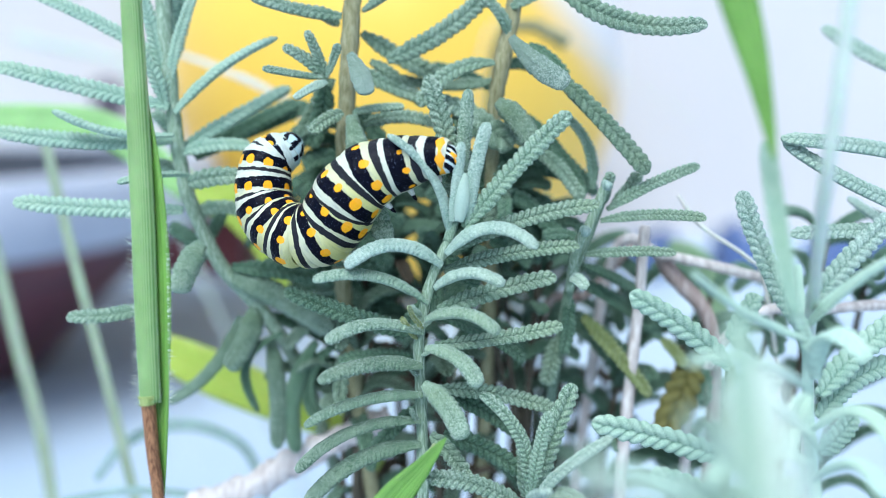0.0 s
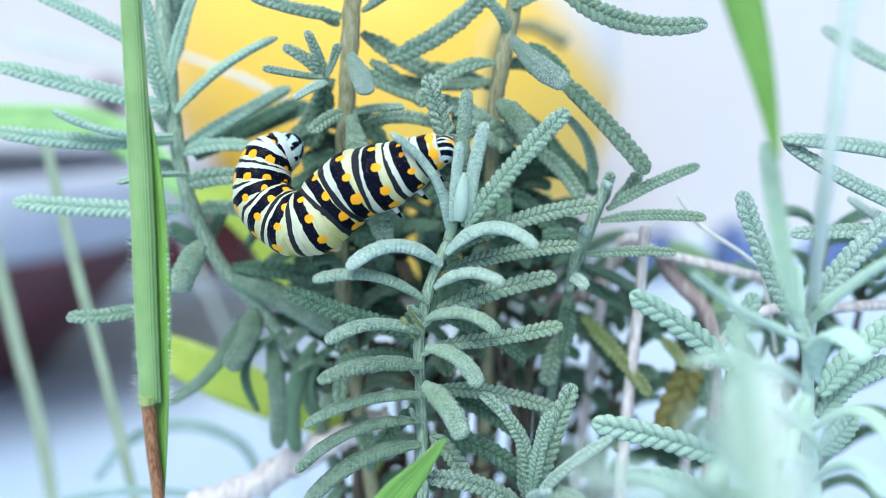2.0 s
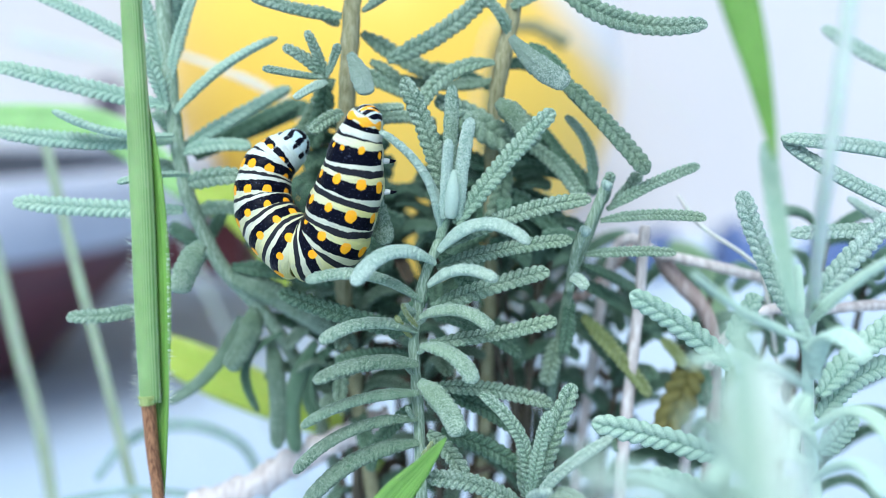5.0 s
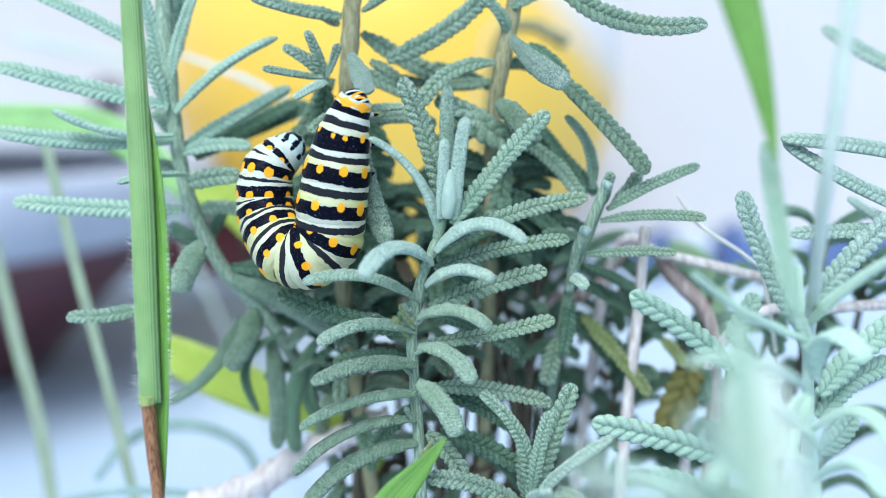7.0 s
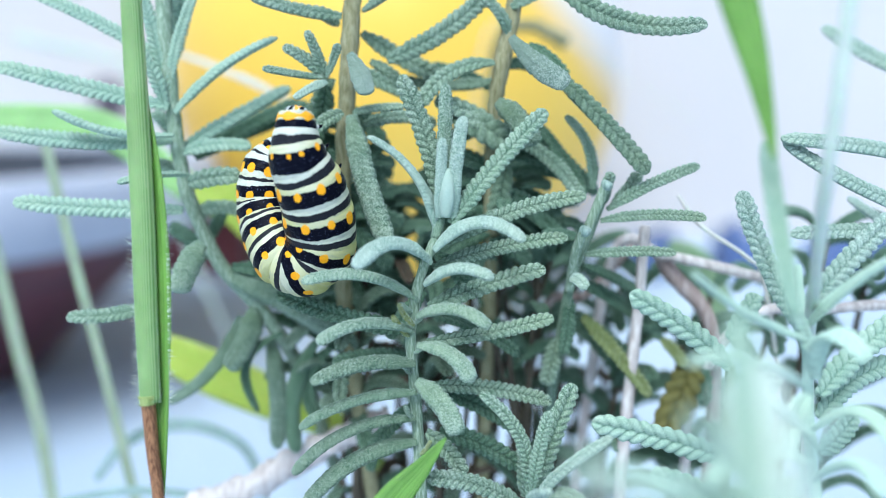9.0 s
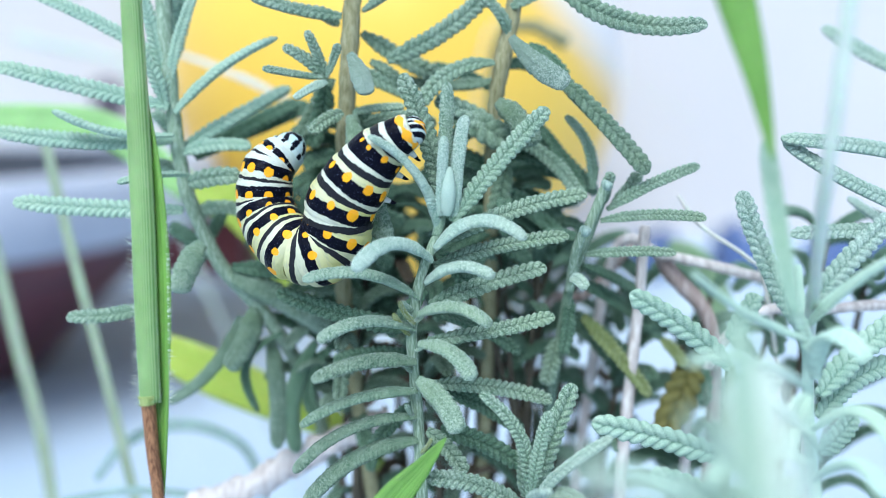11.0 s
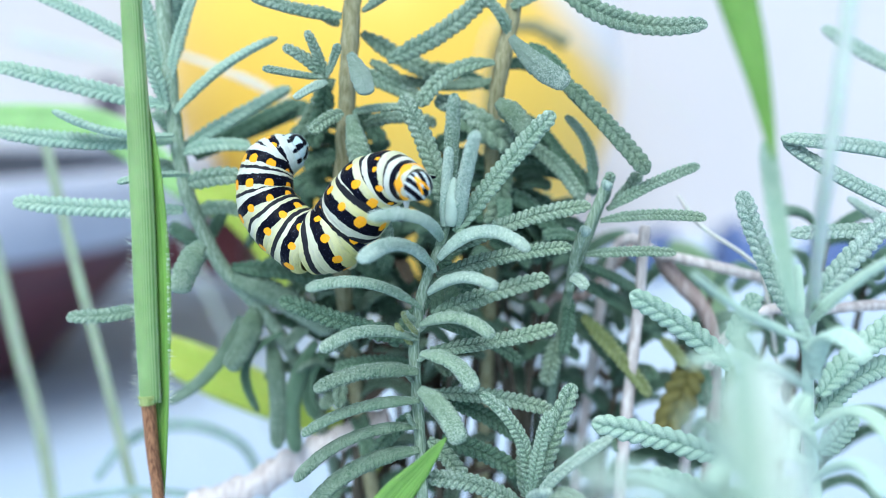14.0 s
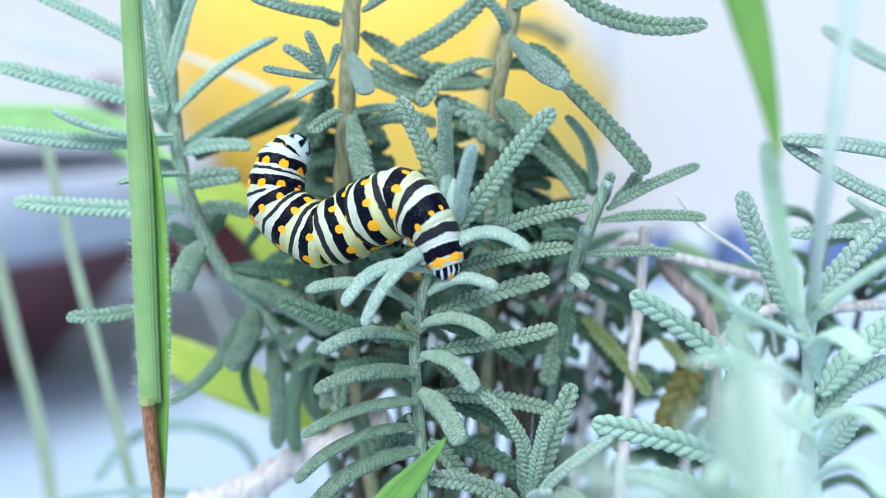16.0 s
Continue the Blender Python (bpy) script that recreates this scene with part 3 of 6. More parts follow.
leaf(tall_shoot, -12.7, 13.0, 17.7, -6.9, 14.2, 18.9, -1.1, 15.0, 17.6, 2.6, 0.60)
leaf(tall_shoot, -13.5, 19.1, 32.4, -7.0, 19.3, 28.3, 0.1, 19.6, 25.1, 3.4, 0.70)
leaf(tall_shoot, -14.2, 15.9, 26.8, -8.5, 16.3, 23.6, -2.2, 16.8, 21.4, 3.0, 0.60)
leaf(tall_shoot, -8.9, 14.1, 27.8, -0.3, 15.5, 32.2, 7.1, 17.4, 38.4, 3.3, 0.80)
leaf(tall_shoot, -12.0, 17.1, 27.8, -7.5, 17.5, 24.8, -3.7, 17.7, 20.9, 2.8, 0.60)
leaf(tall_shoot, -12.9, 15.8, 35.6, -9.3, 15.2, 37.7, -5.7, 14.6, 39.8, 2.3, 0.50)
leaf(tall_shoot, -16.8, 16.3, 33.5, -18.6, 16.6, 34.6, -20.5, 16.8, 35.7, 2.4, 0.50)
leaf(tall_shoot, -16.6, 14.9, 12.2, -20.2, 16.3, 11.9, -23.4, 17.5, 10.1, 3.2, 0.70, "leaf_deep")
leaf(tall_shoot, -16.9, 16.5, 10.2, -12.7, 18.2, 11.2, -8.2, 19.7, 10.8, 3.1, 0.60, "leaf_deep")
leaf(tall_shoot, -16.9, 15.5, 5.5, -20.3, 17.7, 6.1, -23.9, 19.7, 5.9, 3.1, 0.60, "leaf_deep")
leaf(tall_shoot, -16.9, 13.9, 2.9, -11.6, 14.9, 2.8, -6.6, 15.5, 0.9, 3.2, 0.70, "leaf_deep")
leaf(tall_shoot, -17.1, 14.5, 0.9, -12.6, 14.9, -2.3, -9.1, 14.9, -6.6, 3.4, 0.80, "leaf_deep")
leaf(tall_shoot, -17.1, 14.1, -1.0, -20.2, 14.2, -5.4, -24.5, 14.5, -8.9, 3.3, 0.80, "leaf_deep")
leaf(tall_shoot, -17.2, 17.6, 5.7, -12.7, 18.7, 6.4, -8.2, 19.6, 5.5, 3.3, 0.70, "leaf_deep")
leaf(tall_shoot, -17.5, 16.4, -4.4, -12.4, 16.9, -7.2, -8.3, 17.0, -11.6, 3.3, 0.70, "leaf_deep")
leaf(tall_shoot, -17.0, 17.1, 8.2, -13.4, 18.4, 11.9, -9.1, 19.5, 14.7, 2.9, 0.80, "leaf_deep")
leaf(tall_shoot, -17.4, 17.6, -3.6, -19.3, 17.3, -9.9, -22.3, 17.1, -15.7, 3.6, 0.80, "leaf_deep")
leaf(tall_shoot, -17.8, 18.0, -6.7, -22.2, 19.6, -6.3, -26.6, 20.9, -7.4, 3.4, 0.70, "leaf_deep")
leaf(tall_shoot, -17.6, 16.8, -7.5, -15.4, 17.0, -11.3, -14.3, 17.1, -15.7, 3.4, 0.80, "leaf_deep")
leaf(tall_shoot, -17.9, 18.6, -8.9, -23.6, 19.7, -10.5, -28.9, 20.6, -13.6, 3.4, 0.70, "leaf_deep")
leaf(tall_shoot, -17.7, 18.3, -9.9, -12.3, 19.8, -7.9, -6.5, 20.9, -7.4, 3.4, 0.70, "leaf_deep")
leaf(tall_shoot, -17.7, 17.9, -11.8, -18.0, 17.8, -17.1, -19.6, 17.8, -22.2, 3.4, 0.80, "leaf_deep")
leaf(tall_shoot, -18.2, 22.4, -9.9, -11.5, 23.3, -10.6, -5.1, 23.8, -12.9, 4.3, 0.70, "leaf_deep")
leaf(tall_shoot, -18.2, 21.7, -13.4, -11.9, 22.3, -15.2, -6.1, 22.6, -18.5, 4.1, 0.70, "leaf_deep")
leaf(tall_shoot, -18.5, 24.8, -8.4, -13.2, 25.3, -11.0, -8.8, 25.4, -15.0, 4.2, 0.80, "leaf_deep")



def inner_leaves(parent, rng, count, x0, x1, y0, y1, z0, z1, axis_x):
    """Leaves in the shade-darkened colour that arch out from the stem, deep in the bush."""
    for k in range(count):
        z, y = z0 + (z1 - z0) * (k + rng.random()) / count, rng.uniform(y0, y1)
        tip = x0 if k % 2 else x1
        tip += rng.uniform(-3, 3)
        drop = rng.uniform(-6, 1)
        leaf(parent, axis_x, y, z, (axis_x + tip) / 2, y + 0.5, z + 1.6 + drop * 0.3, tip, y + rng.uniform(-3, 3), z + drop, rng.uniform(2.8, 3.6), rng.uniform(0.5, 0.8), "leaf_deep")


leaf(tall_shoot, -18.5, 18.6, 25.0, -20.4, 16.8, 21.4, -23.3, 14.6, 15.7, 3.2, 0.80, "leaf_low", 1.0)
leaf(tall_shoot, -18.0, 22.4, 18.9, -21.9, 22.0, 17.0, -26.1, 20.4, 14.2, 3.0, 0.60, "leaf_deep", 1.0)
leaf(tall_shoot, -18.2, 22.3, 13.3, -20.6, 21.5, 9.7, -23.4, 19.6, 5.5, 3.4, 0.70, "leaf_deep", 1.0)
inner_leaves(tall_shoot, random.Random(4), 9, -26, -11, 17, 23, 5, 19, -17.0)

# second tall shoot
far_shoot = thing("lavender_shoot", mm(16.0, 44.0, -205.0), "tall lavender shoot with a pale woody stem", "plant", "lavender shoots")
stem(far_shoot, 1.30, 1.20, "wood", 12.6, 18.3, 42.9, 11.3, 16.8, 35.7, 9.5, 14.9, 26.8, 8.2, 15.0, 17.8, 8.1, 16.1, -1.3, 7.9, 19.8, -31.7, 7.2, 20.5, -67.1, 8.5, 23.8, -86.4, 11.6, 32.3, -136.0, 16.0, 44.0, -205.0)
leaf(far_shoot, 10.7, 11.8, 31.4, 14.4, 8.3, 27.1, 18.8, 5.1, 24.1, 3.5, 0.90, "leaf_under", 0.4)
leaf(far_shoot, 17.3, 11.7, 26.0, 24.7, 8.5, 18.5, 31.5, 5.3, 10.7, 3.6, 0.80, "leaf_low")
leaf(far_shoot, 13.8, 15.7, 30.4, 17.1, 14.7, 28.1, 19.6, 13.5, 25.0, 2.7, 0.60, "leaf_deep")
leaf(far_shoot, 8.7, 10.7, 21.5, 11.8, 8.5, 18.5, 14.0, 6.2, 14.9, 3.7, 0.85, "leaf_low", 0.5)
leaf(far_shoot, 8.2, 14.0, 27.5, 1.1, 12.1, 25.7, -3.7, 9.5, 20.7, 3.0, 0.50)
leaf(far_shoot, 11.2, 14.3, 14.5, 5.3, 13.7, 18.8, -1.4, 12.7, 21.5, 3.9, 0.75)
leaf(far_shoot, 13.8, 17.3, 19.1, 19.1, 15.0, 13.0, 23.2, 12.6, 6.2, 2.8, 0.60, "leaf_deep")
leaf(far_shoot, 8.3, 18.5, 24.6, 0.2, 19.9, 23.9, -8.1, 21.7, 25.1, 2.9, 0.60)
leaf(far_shoot, 10.5, 15.0, 32.1, 8.7, 14.7, 35.4, 5.9, 14.2, 37.7, 2.3, 0.60)
leaf(far_shoot, 17.6, 12.4, 39.2, 28.2, 9.7, 33.4, 40.0, 8.1, 33.1, 3.3, 0.80)
leaf(far_shoot, 11.0, 15.8, 36.1, 15.0, 15.3, 38.3, 19.2, 14.6, 39.8, 2.7, 0.60)
leaf(far_shoot, 9.0, 16.0, 17.7, 18.1, 16.0, 13.0, 25.7, 15.6, 6.0, 3.0, 0.60, "leaf_deep")
leaf(far_shoot, 24.5, 12.8, 7.3, 23.6, 13.2, 14.0, 19.7, 13.3, 19.1, 2.10, 0.50, "leaf_light")
leaf(far_shoot, 9.8, 14.6, 16.0, 17.4, 12.8, 12.1, 22.5, 10.4, 5.5, 2.6, 0.60)
leaf(far_shoot, 8.0, 15.9, 17.3, 2.6, 16.7, 15.8, -2.3, 17.1, 13.0, 3.2, 0.60, "leaf_deep")
leaf(far_shoot, 7.7, 13.8, 16.9, 5.8, 13.0, 18.0, 3.7, 12.1, 18.4, 3.7, 0.70)
leaf(far_shoot, 8.3, 21.3, 23.2, 3.3, 22.9, 25.8, -2.4, 24.1, 27.0, 2.7, 0.60, "leaf_deep")
leaf(far_shoot, 9.1, 20.0, 26.9, 13.1, 20.6, 27.4, 16.8, 20.9, 26.0, 2.7, 0.50, "leaf_deep")
leaf(far_shoot, 8.2, 16.9, 7.3, 4.5, 18.5, 7.8, 0.6, 19.9, 6.9, 2.9, 0.60, "leaf_deep")
leaf(far_shoot, 8.2, 15.7, 6.5, 13.1, 16.4, 5.0, 17.0, 16.7, 1.5, 3.1, 0.60, "leaf_deep")
leaf(far_shoot, 8.0, 15.7, 1.7, 3.5, 17.0, 3.1, -1.4, 18.0, 3.0, 3.3, 0.70, "leaf_deep")
leaf(far_shoot, 8.0, 15.3, -0.2, 3.5, 16.0, -1.9, -0.4, 16.3, -4.9, 3.3, 0.70, "leaf_deep")
leaf(far_shoot, 7.8, 13.9, -1.9, 11.8, 14.6, -3.3, 15.0, 15.1, -6.1, 3.3, 0.70, "leaf_deep")
leaf(far_shoot, 7.7, 15.5, 10.3, 3.9, 16.9, 12.1, -0.4, 18.1, 12.9, 3.0, 0.80, "leaf_deep")
leaf(far_shoot, 8.2, 17.0, -6.5, 3.9, 17.4, -9.6, 0.6, 17.5, -13.8, 3.4, 0.70, "leaf_deep")
leaf(far_shoot, 7.9, 15.9, 12.1, 13.5, 16.9, 12.4, 18.8, 17.5, 10.1, 2.8, 0.60, "leaf_deep")

leaf(far_shoot, 1.5, 14.2, 18.9, 6.0, 12.9, 17.3, 11.2, 11.2, 14.2, 5.2, 0.75, "leaf_low")
leaf(far_shoot, 10.2, 14.8, 11.8, 9.4, 13.6, 6.3, 7.8, 11.5, 1.0, 3.6, 0.70, "leaf_low")
inner_leaves(far_shoot, random.Random(9), 14, -3, 21, 19, 27, -4, 11, 8.2)

# side shoot with small clustered tips
side_shoot = thing("lavender_shoot", mm(24.0, 38.0, -205.0), "slender lavender shoot with clustered tip leaves", "plant", "lavender shoots")
stem(side_shoot, 0.75, 1.00, "leaf", 25.7, 6.9, 8.6, 22.8, 6.3, 0.6, 20.7, 6.9, -6.0, 19.1, 9.8, -21.4, 17.2, 15.5, -52.0, 18.2, 18.7, -73.4, 20.6, 26.8, -128.5, 24.0, 38.0, -205.0)
leaf(side_shoot, 25.7, 6.2, 4.9, 32.4, 6.0, 8.9, 39.5, 5.6, 11.9, 2.1, 0.50)
leaf(side_shoot, 24.6, 5.8, 3.2, 32.4, 4.5, 4.3, 40.2, 2.9, 4.1, 2.1, 0.50)
leaf(side_shoot, 22.2, 4.7, -2.0, 29.1, 3.8, -1.3, 35.9, 2.8, -1.3, 1.9, 0.50)
leaf(side_shoot, 25.5, 7.4, 5.8, 25.5, 6.9, 8.4, 26.3, 6.4, 10.8, 1.9, 0.50)
leaf(side_shoot, 27.3, 9.4, 5.5, 29.7, 9.8, 7.6, 31.3, 10.4, 10.4, 2.2, 0.60)
leaf(side_shoot, 19.8, 2.0, -4.8, 20.6, -0.5, -4.9, 20.8, -3.2, -5.4, 2.0, 0.50, "leaf_pale")
leaf(side_shoot, 20.3, 8.3, -9.2, 20.2, 6.8, -13.9, 19.3, 5.3, -18.6, 2.4, 0.70, "leaf_deep")
leaf(side_shoot, 18.8, 8.6, -17.0, 17.9, 6.9, -20.5, 16.7, 5.2, -23.8, 3.0, 0.80)
leaf(side_shoot, 23.0, 11.2, -5.1, 30.9, 11.9, -8.9, 37.9, 12.3, -14.3, 2.6, 0.50, "leaf_deep")
leaf(side_shoot, 22.4, 12.5, -8.4, 30.6, 13.7, -12.7, 37.8, 14.4, -19.0, 2.7, 0.50, "leaf_deep")
leaf(side_shoot, 20.8, 13.3, -14.6, 27.5, 14.5, -18.3, 33.4, 15.4, -23.5, 2.9, 0.50, "leaf_deep")
leaf(side_shoot, 20.5, 13.9, -1.9, 17.6, 15.5, 1.0, 14.1, 17.1, 3.4, 2.9, 0.60, "leaf_deep")
leaf(side_shoot, 22.6, 10.0, -1.1, 19.4, 9.7, 0.2, 16.1, 9.2, 0.0, 2.6, 0.50, "leaf_deep")
leaf(side_shoot, 23.6, 12.3, -14.3, 29.1, 10.0, -20.3, 34.5, 7.6, -26.8, 3.0, 0.50, "leaf_yellow")
leaf(side_shoot, 43.2, 13.6, -22.8, 40.9, 11.4, -28.2, 36.8, 8.9, -35.3, 5.6, 0.80, "leaf_olive", 1.6)
leaf(side_shoot, 37.8, 14.4, -19.0, 39.9, 12.9, -20.9, 41.6, 11.5, -23.0, 2.3, 0.80, "leaf_yellow")


def cut_stem(parent, r, *xyz):
    """A pruned green stem with its pale dry cut end."""
    trunk = stem(parent, r, r * 1.1, "shoot_stem", *xyz, name="pruned_stem", label="pruned green stem")
    top, below = mm(*xyz[:3]), mm(*xyz[3:6])
    up = (top - below).normalized() * 0.001
    ROOT[trunk.name] = top
    path = [top - up * 0.9, top - up * 0.3, top + up * 0.25, top + up * 0.4]
    v, f = tube(path, [0.001 * r * q for q in (1.04, 1.16, 1.1, 0.6)], 12, 0.15, xyz[0])
    part("cut_end", mesh_of("cut_end", v, f, "felt"), trunk, path[0], "pale dry cut end")


cut_stem(side_shoot, 0.80, 25.3, 5.2, 9.2, 23.8, 5.7, 5.0, 21.0, 6.6, -4.0)
cut_stem(side_shoot, 0.75, 21.6, 2.0, 2.6, 20.6, 3.5, -1.0, 20.2, 6.2, -8.0)

# shoot behind the grass stalk
left_shoot = thing("lavender_shoot", mm(-26.0, 42.0, -205.0), "leaning lavender shoot behind the tall grass stalk", "plant", "lavender shoots")
stem(left_shoot, 1.30, 1.10, "shoot_stem", -46.3, 20.8, 45.0, -45.6, 18.1, 32.3, -44.3, 15.8, 16.8, -42.3, 14.5, 5.7, -37.7, 14.1, -5.8, -29.8, 15.0, -16.1, -23.3, 19.4, -33.7, -18.2, 23.2, -63.9, -19.3, 25.8, -83.7, -22.1, 32.6, -134.5, -26.0, 42.0, -205.0)
leaf(left_shoot, -44.6, 14.6, 20.5, -58.5, 14.2, 23.7, -72.1, 13.9, 27.1, 3.1, 0.63, "leaf_lit")
leaf(left_shoot, -43.5, 12.6, 16.1, -53.0, 11.2, 16.6, -61.6, 10.4, 20.1, 2.5, 0.23, "leaf_lit")
leaf(left_shoot, -44.4, 14.4, 15.0, -58.7, 13.4, 15.0, -72.7, 12.8, 16.8, 2.9, 0.63, "leaf_lit")
leaf(left_shoot, -42.3, 11.1, 4.1, -55.7, 10.2, 4.5, -68.9, 9.4, 5.7, 3.1, 0.63, "leaf_lit")
leaf(left_shoot, -40.4, 12.3, 9.5, -44.9, 7.3, 10.2, -48.7, 2.0, 9.6, 1.9, 0.36, "leaf_lit")
leaf(left_shoot, -45.8, 17.1, 27.8, -55.9, 17.4, 33.8, -66.5, 17.4, 38.4, 2.6, 0.63, "leaf_lit")
leaf(left_shoot, -45.1, 15.5, 20.0, -46.6, 17.0, 29.4, -49.2, 18.4, 38.5, 2.5, 0.63, "leaf_lit")
leaf(left_shoot, -45.3, 14.7, 21.0, -47.5, 14.9, 26.8, -51.5, 14.8, 31.4, 2.5, 0.54, "leaf_lit")
leaf(left_shoot, -44.9, 16.4, 24.1, -43.0, 16.9, 31.5, -40.1, 17.4, 38.4, 2.0, 0.54, "leaf_lit")
leaf(left_shoot, -46.7, 20.9, 26.0, -44.9, 22.9, 33.0, -43.8, 24.9, 40.2, 3.3, 0.81, "leaf_lit")
leaf(left_shoot, -46.8, 20.2, 32.4, -45.5, 21.1, 36.5, -44.7, 21.9, 40.7, 2.1, 0.54, "leaf_lit")
leaf(left_shoot, -43.6, 14.4, 19.6, -35.8, 14.9, 26.6, -26.5, 14.8, 31.4, 2.6, 0.36, "leaf_lit")
leaf(left_shoot, -43.9, 16.1, 13.2, -35.1, 18.8, 18.5, -26.0, 21.4, 23.6, 3.3, 0.54, "leaf_lit")
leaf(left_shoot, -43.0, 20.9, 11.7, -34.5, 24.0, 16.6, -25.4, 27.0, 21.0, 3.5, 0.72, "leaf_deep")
leaf(left_shoot, -43.2, 15.0, 13.0, -37.4, 14.8, 14.2, -31.5, 14.2, 14.0, 2.8, 0.63, "leaf_lit")
leaf(left_shoot, -41.0, 11.0, 8.5, -36.6, 10.2, 9.5, -32.3, 9.2, 9.7, 3.3, 0.72, "leaf_light")
leaf(left_shoot, -38.9, 9.0, -0.9, -41.0, 7.2, -4.5, -42.0, 5.4, -8.4, 4.0, 0.77, "leaf_light", 0.5)
leaf(left_shoot, -48.2, 6.8, -11.2, -54.1, 5.6, -12.2, -59.9, 4.6, -12.1, 2.7, 0.54, "leaf_light")
leaf(left_shoot, -41.7, 14.9, 2.8, -37.2, 15.1, 3.8, -32.7, 14.9, 2.6, 3.0, 0.54, "leaf_light")
leaf(left_shoot, -42.7, 16.1, 8.3, -45.3, 16.5, 10.1, -48.4, 16.7, 11.1, 2.8, 0.54, "leaf_light")
leaf(left_shoot, -45.0, 17.7, 15.8, -46.7, 18.1, 17.9, -48.8, 18.5, 19.5, 2.8, 0.54, "leaf_lit")
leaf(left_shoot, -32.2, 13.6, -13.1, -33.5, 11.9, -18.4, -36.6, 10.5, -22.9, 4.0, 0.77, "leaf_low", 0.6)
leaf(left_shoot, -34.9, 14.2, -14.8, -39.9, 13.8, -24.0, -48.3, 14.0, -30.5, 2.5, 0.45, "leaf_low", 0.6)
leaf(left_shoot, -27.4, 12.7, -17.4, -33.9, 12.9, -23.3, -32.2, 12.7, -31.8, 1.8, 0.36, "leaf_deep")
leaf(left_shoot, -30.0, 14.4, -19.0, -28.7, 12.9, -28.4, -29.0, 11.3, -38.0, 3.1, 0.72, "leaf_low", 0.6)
leaf(left_shoot, -21.9, 14.3, -19.5, -26.1, 13.3, -28.8, -25.6, 12.1, -39.1, 3.0, 0.54, "leaf_deep", 0.6)
leaf(left_shoot, -19.0, 14.1, -20.4, -23.6, 14.3, -26.3, -22.4, 14.3, -33.7, 2.6, 0.54, "leaf_deep")
leaf(left_shoot, -35.5, 12.7, -7.6, -26.8, 13.4, -11.7, -18.9, 13.7, -17.5, 4.4, 0.85, "leaf", 0.5)
leaf(left_shoot, -35.5, 13.0, -6.0, -26.7, 13.9, -7.0, -17.8, 14.5, -8.7, 3.4, 0.54, "leaf_deep")
leaf(left_shoot, -31.2, 17.1, -15.7, -22.6, 18.4, -19.2, -14.7, 19.2, -24.9, 3.4, 0.54, "leaf_deep")
leaf(left_shoot, -39.0, 15.3, -5.1, -42.9, 16.9, -2.2, -47.4, 18.4, 0.2, 2.9, 0.63, "leaf_deep")
leaf(left_shoot, -34.7, 16.0, -11.3, -30.8, 17.8, -7.4, -26.2, 19.6, -4.1, 3.2, 0.63, "leaf_deep")
leaf(left_shoot, -41.0, 17.8, -2.7, -39.3, 19.5, 0.3, -38.2, 21.2, 3.7, 2.8, 0.63, "leaf_deep")

leaf(left_shoot, -39.5, 27.5, 14.1, -31.9, 27.1, 17.0, -23.8, 26.9, 20.6, 3.7, 0.70, "leaf_deep", 1.0)

# shoot close to the lens, out of focus
near_shoot = thing("lavender_shoot", mm(40.0, -14.0, -205.0), "lavender shoot close by, leaves coloured brighter", "plant", "lavender shoots")
stem(near_shoot, 0.50, 1.00, "leaf_bright", 49.5, -8.3, -0.6, 49.0, -11.2, -4.7, 48.8, -14.2, -9.3, 48.2, -18.6, -20.3, 49.5, -22.3, -37.8, 48.2, -21.2, -61.2, 44.8, -18.2, -121.4, 40.0, -14.0, -205.0)
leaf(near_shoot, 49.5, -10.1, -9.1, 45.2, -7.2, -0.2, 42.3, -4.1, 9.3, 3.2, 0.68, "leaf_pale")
leaf(near_shoot, 35.4, -38.6, 1.3, 36.6, -29.9, 8.5, 38.3, -20.8, 17.4, 2.5, 0.24, "leaf_lit")
leaf(near_shoot, 45.6, -20.0, -7.4, 35.7, -25.1, -2.4, 27.6, -29.9, 3.6, 2.1, 0.32, "leaf_bright")
leaf(near_shoot, 47.9, -15.8, -7.2, 50.8, -19.6, -0.8, 54.0, -23.7, 4.1, 2.1, 0.32, "leaf_bright")
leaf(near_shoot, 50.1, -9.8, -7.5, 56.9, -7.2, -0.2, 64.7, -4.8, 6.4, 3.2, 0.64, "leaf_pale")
leaf(near_shoot, 43.0, -29.0, -11.2, 32.7, -36.7, -4.2, 22.8, -45.3, -1.3, 2.0, 0.16, "leaf_bright")
leaf(near_shoot, 47.8, -19.1, -13.0, 47.4, -22.8, -6.2, 49.2, -28.1, -7.4, 3.2, 0.16, "leaf_bright")
leaf(near_shoot, 53.5, -10.2, -19.1, 60.0, -7.0, -13.7, 67.9, -4.0, -9.3, 3.6, 0.64, "leaf_lit")
leaf(near_shoot, 54.4, -9.0, -23.1, 60.6, -5.9, -18.2, 69.1, -3.5, -16.5, 3.3, 0.64, "leaf_lit")
leaf(near_shoot, 46.9, -22.3, -18.5, 49.8, -26.6, -14.4, 51.0, -32.0, -16.0, 2.4, 0.24, "leaf_bright")
leaf(near_shoot, 54.8, -10.0, -27.9, 56.3, -11.4, -24.6, 57.2, -12.6, -21.0, 2.9, 0.56, "leaf_lit")
leaf(near_shoot, 48.5, -16.8, -11.6, 46.0, -17.7, -6.5, 43.3, -18.8, -1.8, 2.6, 0.48, "leaf_bright")
leaf(near_shoot, 13.1, -84.9, 4.8, 17.4, -71.8, 3.8, 21.9, -57.8, 7.2, 2.3, 0.24, "leaf_lit")
